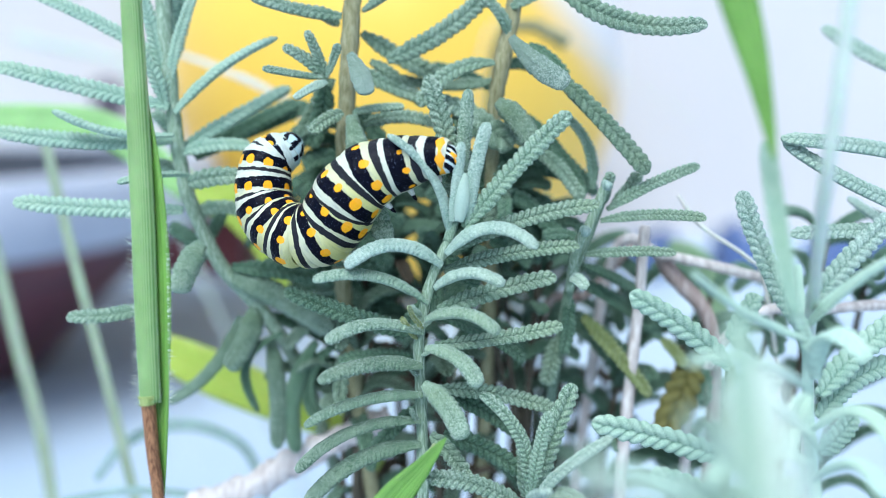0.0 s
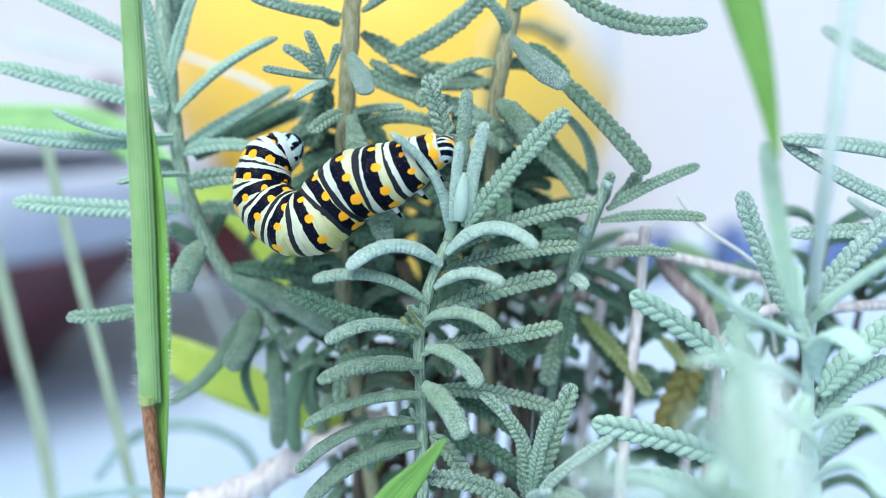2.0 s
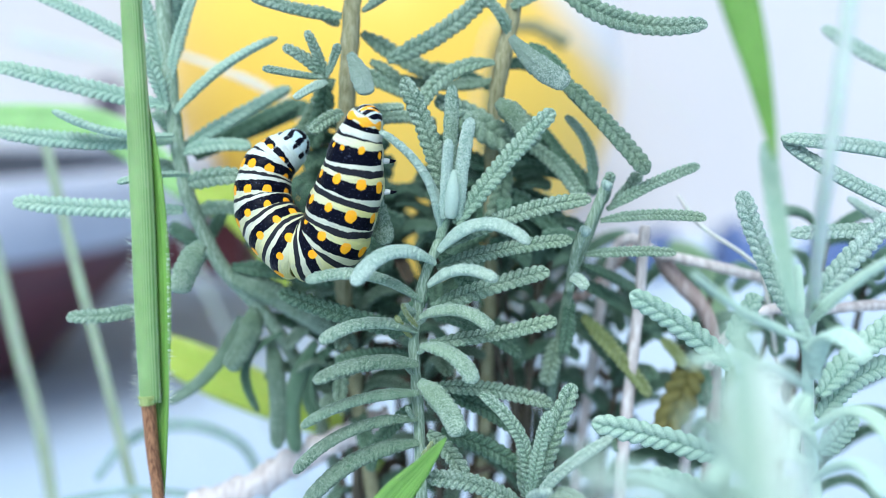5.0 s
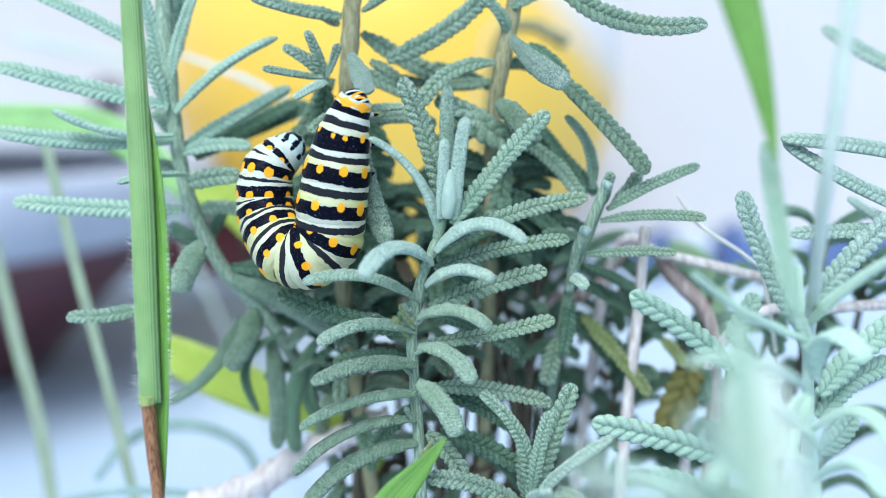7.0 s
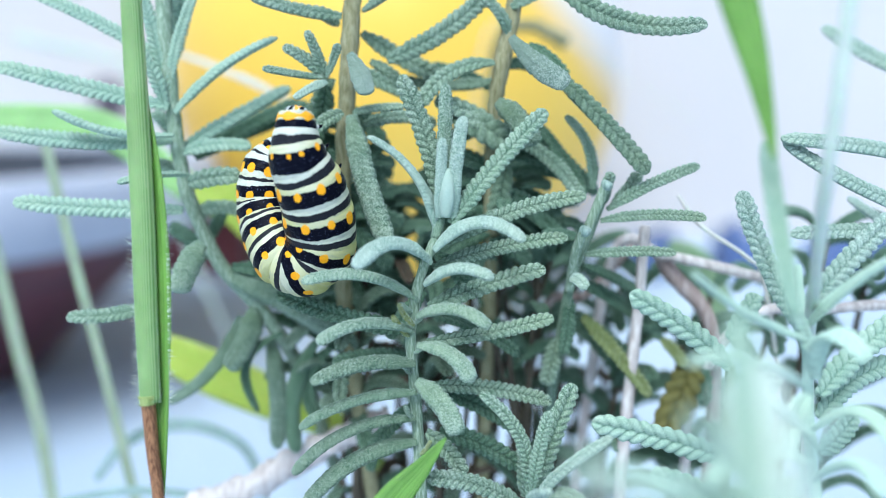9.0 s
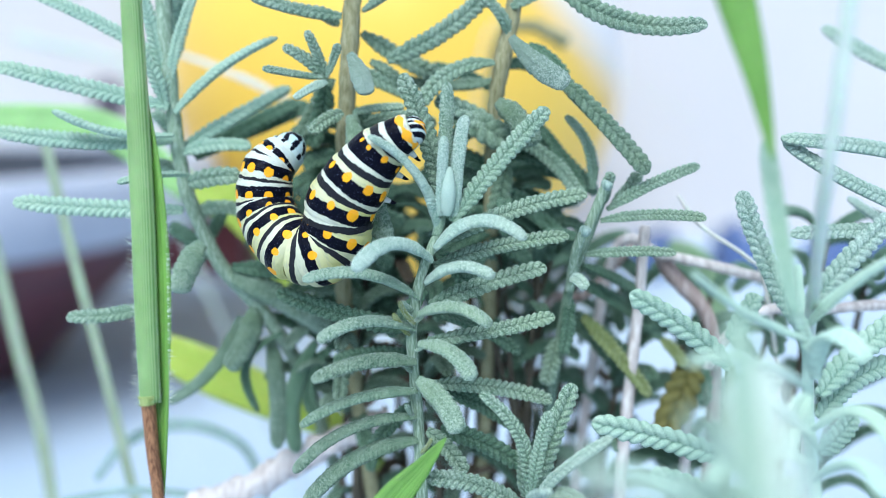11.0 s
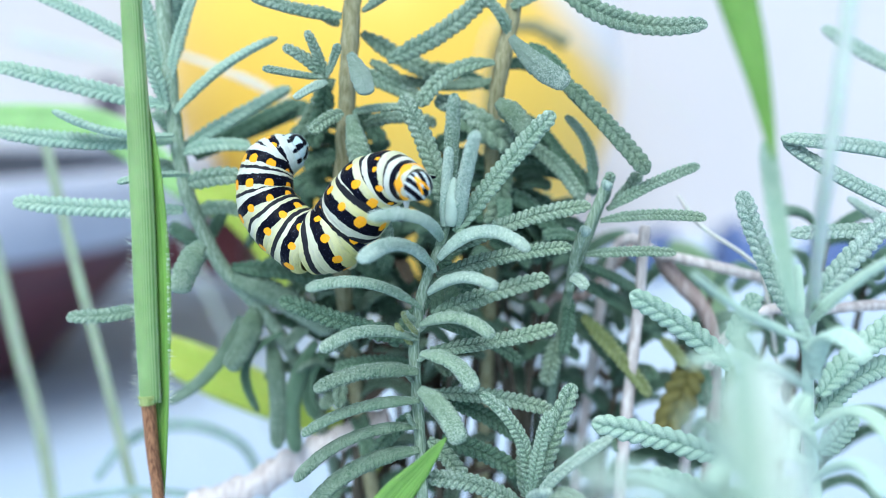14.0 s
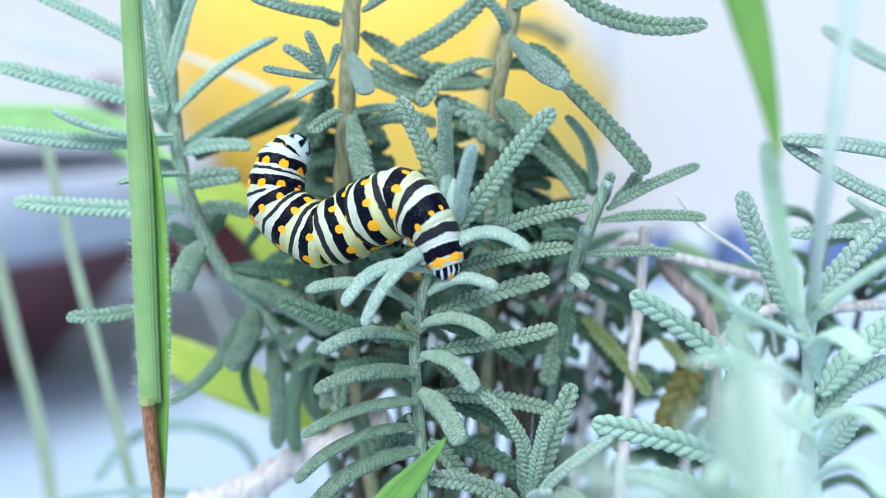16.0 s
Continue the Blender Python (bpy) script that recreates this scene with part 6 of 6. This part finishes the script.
    body_at(12.00, -0.40, 0.40, -2.3, -1.1, 19.0, -4.7, -0.3, 17.9, -8.2, 0.0, 14.6, -11.0, 0.3, 10.9, -13.9, 0.5, 7.4, -15.1, 0.7, 3.4, -17.6, 0.1, 0.6, -22.1, 1.0, 0.4, -27.3, 5.1, 4.6, -27.2, 6.4, 10.9, -24.5, 8.1, 13.8)
    body_at(12.50, -0.40, 0.40, -1.9, -1.0, 19.5, -4.7, -0.2, 18.5, -8.1, 0.1, 15.1, -10.7, 0.4, 11.5, -13.6, 0.6, 7.8, -14.9, 0.8, 4.0, -17.3, 0.2, 1.2, -22.0, 1.1, 0.8, -27.6, 4.2, 5.2, -27.2, 6.5, 11.3, -24.4, 8.1, 13.8)
    body_at(13.00, -0.40, 0.40, -0.5, -1.5, 17.0, -3.9, -0.6, 16.3, -7.9, -0.0, 14.4, -11.0, 0.3, 11.2, -13.9, 0.7, 7.9, -15.1, 0.9, 4.2, -17.5, 0.2, 1.3, -22.0, 1.1, 0.9, -27.6, 4.2, 5.2, -27.2, 6.5, 11.3, -24.4, 8.1, 13.8)
    body_at(13.50, -0.35, 0.50, -0.7, -4.0, 14.7, -3.4, -1.9, 14.9, -6.8, -0.1, 13.9, -9.9, 0.2, 10.5, -12.3, 0.6, 7.2, -14.2, 0.9, 3.9, -16.8, 0.4, 1.0, -21.4, 1.2, 0.4, -27.2, 4.3, 5.6, -27.2, 6.6, 11.7, -24.3, 8.1, 13.8)
    body_at(14.00, -0.30, 0.50, -2.9, -9.0, 10.4, -4.9, -5.9, 10.9, -7.6, -2.8, 10.9, -10.4, -1.1, 9.2, -12.4, -0.6, 6.6, -14.3, 0.9, 3.9, -16.8, 0.5, 1.5, -21.0, 1.4, 0.9, -26.9, 4.3, 5.8, -27.0, 6.6, 11.8, -24.1, 8.0, 13.7)
    body_at(14.50, -0.20, 0.55, -0.8, -8.6, 7.4, -3.0, -5.3, 8.8, -6.5, -2.2, 9.1, -9.6, -1.4, 8.0, -12.1, -0.6, 6.5, -14.4, 1.0, 4.1, -16.8, 0.5, 1.8, -20.8, 1.5, 1.6, -26.7, 4.3, 5.9, -26.6, 6.6, 11.8, -24.0, 8.0, 13.7)
    body_at(15.00, -0.10, 0.60, 1.8, -5.8, 6.2, -0.3, -4.5, 7.8, -5.1, -2.2, 8.7, -8.8, -1.4, 8.0, -11.6, -0.6, 6.6, -14.0, 1.1, 4.7, -16.5, 0.7, 2.7, -20.0, 1.6, 2.1, -26.2, 4.4, 6.2, -26.2, 6.6, 12.0, -23.9, 8.0, 13.7)
    body_at(15.50, 0.10, 0.60, 2.2, -6.4, 3.5, 0.2, -5.1, 5.0, -3.4, -2.5, 7.3, -7.6, -1.3, 8.3, -10.6, -0.5, 7.1, -13.7, 1.3, 5.8, -16.5, 1.0, 3.7, -19.8, 1.8, 2.9, -25.6, 4.4, 6.3, -25.9, 6.6, 12.0, -23.7, 8.0, 13.7)
    body_at(16.00, 0.20, 0.60, 0.6, -6.6, -2.0, 0.0, -6.0, 0.7, -2.2, -4.0, 5.1, -5.9, -1.5, 7.3, -9.1, -0.7, 6.1, -12.1, 1.1, 4.6, -14.8, 0.9, 3.0, -18.6, 1.6, 1.8, -25.3, 4.4, 5.9, -25.1, 6.6, 11.6, -23.5, 8.0, 13.7)
    for k, ob in RINGS:
        rows = []
        for t, lx, lz, points in BODY:
            p, z = along(points, k)
            lean = min(1.0, max(0.0, (8.0 - k) / 4.0))
            back = TO_EYE * 0.8 + Vector((lx, 0, lz)) * lean
            if k == 0.25:
                back = back + UP * 0.25
            y = (back - z * back.dot(z)).normalized()
            x = y.cross(z)
            m = Matrix((x, y, z)).transposed().to_4x4()
            m.translation = p - body_home
            rows.append((t, m))
        walk(ob, rows)

    sway_at(0.0, 0.00, 0.00, 0.00)
    sway_at(0.5, 0.34, 0.03, 0.04)
    sway_at(1.0, 0.50, 0.00, 0.19)
    sway_at(1.5, 0.44, -0.04, 0.26)
    sway_at(2.0, 0.00, 0.00, 0.02)
    sway_at(2.5, 0.76, -0.16, 0.02)
    sway_at(3.0, 1.05, -0.19, 0.34)
    sway_at(3.5, 1.23, -0.21, 0.34)
    sway_at(4.0, 1.15, -0.17, 0.38)
    sway_at(6.5, 1.93, -0.19, 0.16)
    sway_at(7.0, 1.96, -0.23, 0.25)
    sway_at(7.5, 2.00, -0.21, 0.24)
    sway_at(8.0, 2.08, -0.25, 0.21)
    sway_at(8.5, 1.90, -0.33, 0.29)
    sway_at(9.0, 2.28, -0.23, 0.39)
    sway_at(11.5, 2.20, -0.13, 0.68)
    sway_at(12.0, 2.38, -0.18, 0.70)
    sway_at(12.5, 2.48, -0.15, 0.65)
    sway_at(13.0, 2.27, -0.10, 0.40)
    sway_at(13.5, 1.82, -0.11, 0.17)
    sway_at(14.0, 1.62, -0.04, -0.79)
    sway_at(14.5, 1.99, 0.12, -0.81)
    sway_at(15.0, 1.37, 0.18, -1.08)
    sway_at(15.5, 1.51, 0.15, -1.62)
    sway_at(16.0, 1.80, 0.09, -0.92)
    foot = ROOT[sway_shoot.name]
    side = Vector((1, 0, 0))
    rise = side.cross(AIM)
    rows = []
    for t, degrees, dx, dz in SWAY:
        m = Matrix.Rotation(radians(degrees), 4, TO_EYE)
        m.translation = foot + (side * dx + rise * dz) * 0.001
        rows.append((t, m))
    walk(sway_shoot, rows)

    nod_at(0.0, 0.00)
    nod_at(0.5, 0.61)
    nod_at(1.0, 0.66)
    nod_at(1.5, 1.88)
    nod_at(2.0, 1.09)
    nod_at(2.5, 0.77)
    nod_at(3.0, 1.39)
    nod_at(3.5, 1.67)
    nod_at(4.0, 1.71)
    nod_at(6.5, 0.98)
    nod_at(7.0, 1.32)
    nod_at(7.5, 1.28)
    nod_at(8.0, 1.20)
    nod_at(8.5, 1.36)
    nod_at(9.0, 1.37)
    nod_at(11.5, 1.11)
    nod_at(12.0, 0.92)
    nod_at(12.5, 1.37)
    nod_at(13.0, 0.75)
    nod_at(13.5, 0.45)
    nod_at(14.0, 0.80)
    nod_at(14.5, 0.06)
    nod_at(15.0, -0.04)
    nod_at(15.5, 1.08)
    nod_at(16.0, 1.04)
    rest = shoot_tip.location.copy()
    rows = []
    for t, degrees in NOD:
        m = Matrix.Rotation(radians(degrees), 4, TO_EYE)
        m.translation = rest
        rows.append((t, m))
    walk(shoot_tip, rows)

    pulled_rows, pushed_rows, braided_rows, upright_rows, slim_rows, long_rows = [], [], [], [], [], []
    bend_at(pulled_rows, 0.0, -0.521, -0.020, 0.854)
    bend_at(pulled_rows, 0.5, -0.521, -0.130, 0.835)
    bend_at(pulled_rows, 1.0, -0.518, -0.130, 0.837)
    bend_at(pulled_rows, 1.5, -0.520, -0.130, 0.836)
    bend_at(pulled_rows, 2.0, -0.483, -0.034, 0.875)
    bend_at(pulled_rows, 2.5, -0.637, -0.255, 0.727)
    bend_at(pulled_rows, 3.0, -0.511, -0.295, 0.807)
    bend_at(pulled_rows, 3.5, -0.603, -0.255, 0.756)
    bend_at(pulled_rows, 4.0, -0.440, -0.110, 0.891)
    bend_at(pulled_rows, 5.2, -0.490, 0.060, 0.870)
    bend_at(pulled_rows, 6.5, -0.539, 0.175, 0.824)
    bend_at(pulled_rows, 7.0, -0.546, 0.174, 0.820)
    bend_at(pulled_rows, 9.0, -0.539, 0.175, 0.824)
    bend_at(pulled_rows, 11.5, -0.525, -0.130, 0.833)
    bend_at(pulled_rows, 12.5, -0.527, -0.130, 0.831)
    bend_at(pulled_rows, 13.0, -0.574, -0.171, 0.801)
    bend_at(pulled_rows, 13.5, -0.621, -0.351, 0.701)
    bend_at(pulled_rows, 14.0, -0.574, -0.728, 0.375)
    bend_at(pulled_rows, 14.5, -0.526, -0.844, 0.102)
    bend_at(pulled_rows, 15.0, -0.445, -0.895, 0.037)
    bend_at(pulled_rows, 15.5, -0.638, -0.719, -0.277)
    bend_at(pulled_rows, 16.0, -0.700, -0.462, -0.544)
    bend_at(pushed_rows, 0.0, -0.980, -0.198, 0.018)
    bend_at(pushed_rows, 0.5, -0.922, -0.386, 0.036)
    bend_at(pushed_rows, 1.0, -0.868, -0.495, 0.039)
    bend_at(pushed_rows, 1.5, -0.902, -0.430, 0.031)
    bend_at(pushed_rows, 2.0, -0.963, -0.270, 0.015)
    bend_at(pushed_rows, 2.5, -0.893, -0.450, -0.002)
    bend_at(pushed_rows, 3.0, -0.853, -0.514, -0.097)
    bend_at(pushed_rows, 3.5, -0.833, -0.543, -0.107)
    bend_at(pushed_rows, 4.0, -0.833, -0.545, -0.098)
    bend_at(pushed_rows, 6.5, -0.824, -0.565, -0.046)
    bend_at(pushed_rows, 7.0, -0.726, -0.687, 0.041)
    bend_at(pushed_rows, 8.0, -0.719, -0.693, 0.052)
    bend_at(pushed_rows, 9.0, -0.780, -0.617, 0.104)
    bend_at(pushed_rows, 11.5, -0.797, -0.602, 0.045)
    bend_at(pushed_rows, 12.0, -0.709, -0.692, 0.131)
    bend_at(pushed_rows, 12.5, -0.618, -0.757, 0.210)
    bend_at(pushed_rows, 13.0, -0.657, -0.708, 0.259)
    bend_at(pushed_rows, 13.5, -0.584, -0.713, 0.388)
    bend_at(pushed_rows, 14.0, -0.775, -0.585, 0.239)
    bend_at(pushed_rows, 14.5, -0.832, -0.538, 0.136)
    bend_at(pushed_rows, 15.0, -0.958, -0.264, 0.111)
    bend_at(pushed_rows, 15.5, -0.899, -0.420, 0.124)
    bend_at(pushed_rows, 16.0, -0.934, -0.227, -0.275)
    bend_at(braided_rows, 0.0, -0.209, 0.006, 0.978)
    bend_at(braided_rows, 1.0, -0.206, 0.005, 0.979)
    bend_at(braided_rows, 2.0, -0.195, 0.001, 0.981)
    bend_at(braided_rows, 3.0, -0.232, -0.004, 0.973)
    bend_at(braided_rows, 4.0, -0.275, 0.023, 0.961)
    bend_at(braided_rows, 6.5, -0.261, 0.043, 0.964)
    bend_at(braided_rows, 9.0, -0.242, 0.024, 0.970)
    bend_at(braided_rows, 11.5, -0.248, 0.019, 0.969)
    bend_at(braided_rows, 12.5, -0.240, -0.016, 0.971)
    bend_at(braided_rows, 13.5, -0.292, -0.001, 0.956)
    bend_at(braided_rows, 14.0, -0.309, 0.198, 0.930)
    bend_at(braided_rows, 15.0, -0.333, 0.196, 0.922)
    bend_at(braided_rows, 15.5, -0.325, 0.197, 0.925)
    bend_at(braided_rows, 16.0, -0.332, 0.196, 0.923)
    bend_at(upright_rows, 0.0, 0.087, 0.010, 0.996)
    bend_at(upright_rows, 1.0, 0.098, -0.015, 0.995)
    bend_at(upright_rows, 2.0, 0.102, -0.004, 0.995)
    bend_at(upright_rows, 3.0, 0.083, -0.017, 0.996)
    bend_at(upright_rows, 4.0, 0.081, 0.012, 0.997)
    bend_at(upright_rows, 6.5, 0.075, 0.013, 0.997)
    bend_at(upright_rows, 9.0, 0.082, -0.017, 0.996)
    bend_at(upright_rows, 11.5, 0.081, -0.001, 0.997)
    bend_at(upright_rows, 12.5, 0.089, -0.023, 0.996)
    bend_at(upright_rows, 13.0, 0.082, -0.144, 0.986)
    bend_at(upright_rows, 13.5, 0.071, -0.317, 0.946)
    bend_at(upright_rows, 14.0, 0.077, -0.273, 0.959)
    bend_at(upright_rows, 14.5, 0.064, -0.319, 0.946)
    bend_at(upright_rows, 15.0, 0.047, -0.336, 0.941)
    bend_at(upright_rows, 15.5, -0.034, -0.435, 0.900)
    bend_at(upright_rows, 16.0, -0.002, -0.436, 0.900)
    bend_at(slim_rows, 0.0, 0.200, 0.007, 0.980)
    bend_at(slim_rows, 0.5, 0.199, 0.038, 0.979)
    bend_at(slim_rows, 1.0, 0.201, 0.071, 0.977)
    bend_at(slim_rows, 1.5, 0.203, 0.067, 0.977)
    bend_at(slim_rows, 2.0, 0.205, 0.057, 0.977)
    bend_at(slim_rows, 2.5, 0.180, -0.119, 0.976)
    bend_at(slim_rows, 3.0, 0.181, 0.001, 0.983)
    bend_at(slim_rows, 3.5, 0.183, -0.012, 0.983)
    bend_at(slim_rows, 4.0, 0.177, 0.062, 0.982)
    bend_at(slim_rows, 6.5, 0.169, 0.025, 0.985)
    bend_at(slim_rows, 7.0, 0.164, 0.009, 0.986)
    bend_at(slim_rows, 7.5, 0.165, 0.012, 0.986)
    bend_at(slim_rows, 8.0, 0.166, 0.020, 0.986)
    bend_at(slim_rows, 8.5, 0.163, -0.005, 0.987)
    bend_at(slim_rows, 9.0, 0.164, 0.027, 0.986)
    bend_at(slim_rows, 11.5, 0.169, 0.104, 0.980)
    bend_at(slim_rows, 12.0, 0.163, 0.014, 0.987)
    bend_at(slim_rows, 12.5, 0.160, -0.013, 0.987)
    bend_at(slim_rows, 13.0, 0.157, -0.099, 0.983)
    bend_at(slim_rows, 13.5, 0.172, -0.130, 0.976)
    bend_at(slim_rows, 14.0, 0.202, -0.299, 0.933)
    bend_at(slim_rows, 14.5, 0.220, -0.340, 0.914)
    bend_at(slim_rows, 15.0, 0.220, -0.396, 0.891)
    bend_at(slim_rows, 15.5, 0.142, -0.563, 0.814)
    bend_at(slim_rows, 16.0, 0.163, -0.541, 0.825)
    bend_at(long_rows, 0.0, 0.663, -0.043, 0.748)
    bend_at(long_rows, 0.5, 0.663, -0.045, 0.747)
    bend_at(long_rows, 1.0, 0.665, -0.036, 0.746)
    bend_at(long_rows, 1.5, 0.664, -0.040, 0.747)
    bend_at(long_rows, 2.0, 0.660, -0.054, 0.749)
    bend_at(long_rows, 2.5, 0.677, 0.070, 0.732)
    bend_at(long_rows, 3.0, 0.679, 0.039, 0.734)
    bend_at(long_rows, 3.5, 0.681, 0.089, 0.727)
    bend_at(long_rows, 4.0, 0.683, 0.066, 0.727)
    bend_at(long_rows, 6.5, 0.688, 0.151, 0.710)
    bend_at(long_rows, 7.0, 0.689, 0.151, 0.709)
    bend_at(long_rows, 7.5, 0.689, 0.151, 0.709)
    bend_at(long_rows, 8.0, 0.689, 0.151, 0.709)
    bend_at(long_rows, 8.5, 0.690, 0.151, 0.708)
    bend_at(long_rows, 9.0, 0.690, 0.150, 0.708)
    bend_at(long_rows, 11.5, 0.689, 0.137, 0.712)
    bend_at(long_rows, 12.0, 0.690, 0.151, 0.708)
    bend_at(long_rows, 12.5, 0.690, 0.150, 0.708)
    bend_at(long_rows, 13.0, 0.689, 0.151, 0.709)
    bend_at(long_rows, 13.5, 0.682, 0.152, 0.715)
    bend_at(long_rows, 14.0, 0.657, 0.003, 0.754)
    bend_at(long_rows, 14.5, 0.651, 0.042, 0.758)
    bend_at(long_rows, 15.0, 0.638, -0.036, 0.769)
    bend_at(long_rows, 15.5, 0.633, -0.148, 0.760)
    bend_at(long_rows, 16.0, 0.626, -0.157, 0.764)

    for bent, table in ((pulled_leaf, pulled_rows), (pushed_leaf, pushed_rows), (braided_leaf, braided_rows), (upright_leaf, upright_rows), (slim_leaf, slim_rows), (long_leaf, long_rows)):
        rest, start = bent.location.copy(), table[0][1]
        rows = []
        for t, way in table:
            m = start.rotation_difference(way).to_matrix().to_4x4()
            m.translation = rest
            rows.append((t, m))
        walk(bent, rows)

    wave_at(0.0, 0.00)
    wave_at(1.0, -0.30)
    wave_at(1.5, -0.60)
    wave_at(2.0, 0.84)
    wave_at(3.0, -0.12)
    wave_at(3.5, -0.42)
    wave_at(4.0, -0.72)
    wave_at(5.2, 0.24)
    wave_at(6.5, 0.36)
    wave_at(7.0, 0.30)
    wave_at(7.5, -0.30)
    wave_at(8.5, -0.18)
    wave_at(9.0, 0.00)
    wave_at(10.2, 0.48)
    wave_at(11.5, -0.95)
    wave_at(12.5, 0.00)
    wave_at(13.0, 0.66)
    wave_at(13.5, -0.36)
    wave_at(14.0, -0.18)
    wave_at(14.5, -0.95)
    wave_at(15.0, 0.66)
    wave_at(16.0, 1.19)
    rest = waving_grass.location.copy()
    rows = []
    for t, dx in WAVE:
        m = Matrix.Rotation(radians(-dx * 0.5), 4, TO_EYE)
        m.translation = rest + side * dx * 0.001 * 0.6
        rows.append((t, m))
    walk(waving_grass, rows)


motions()
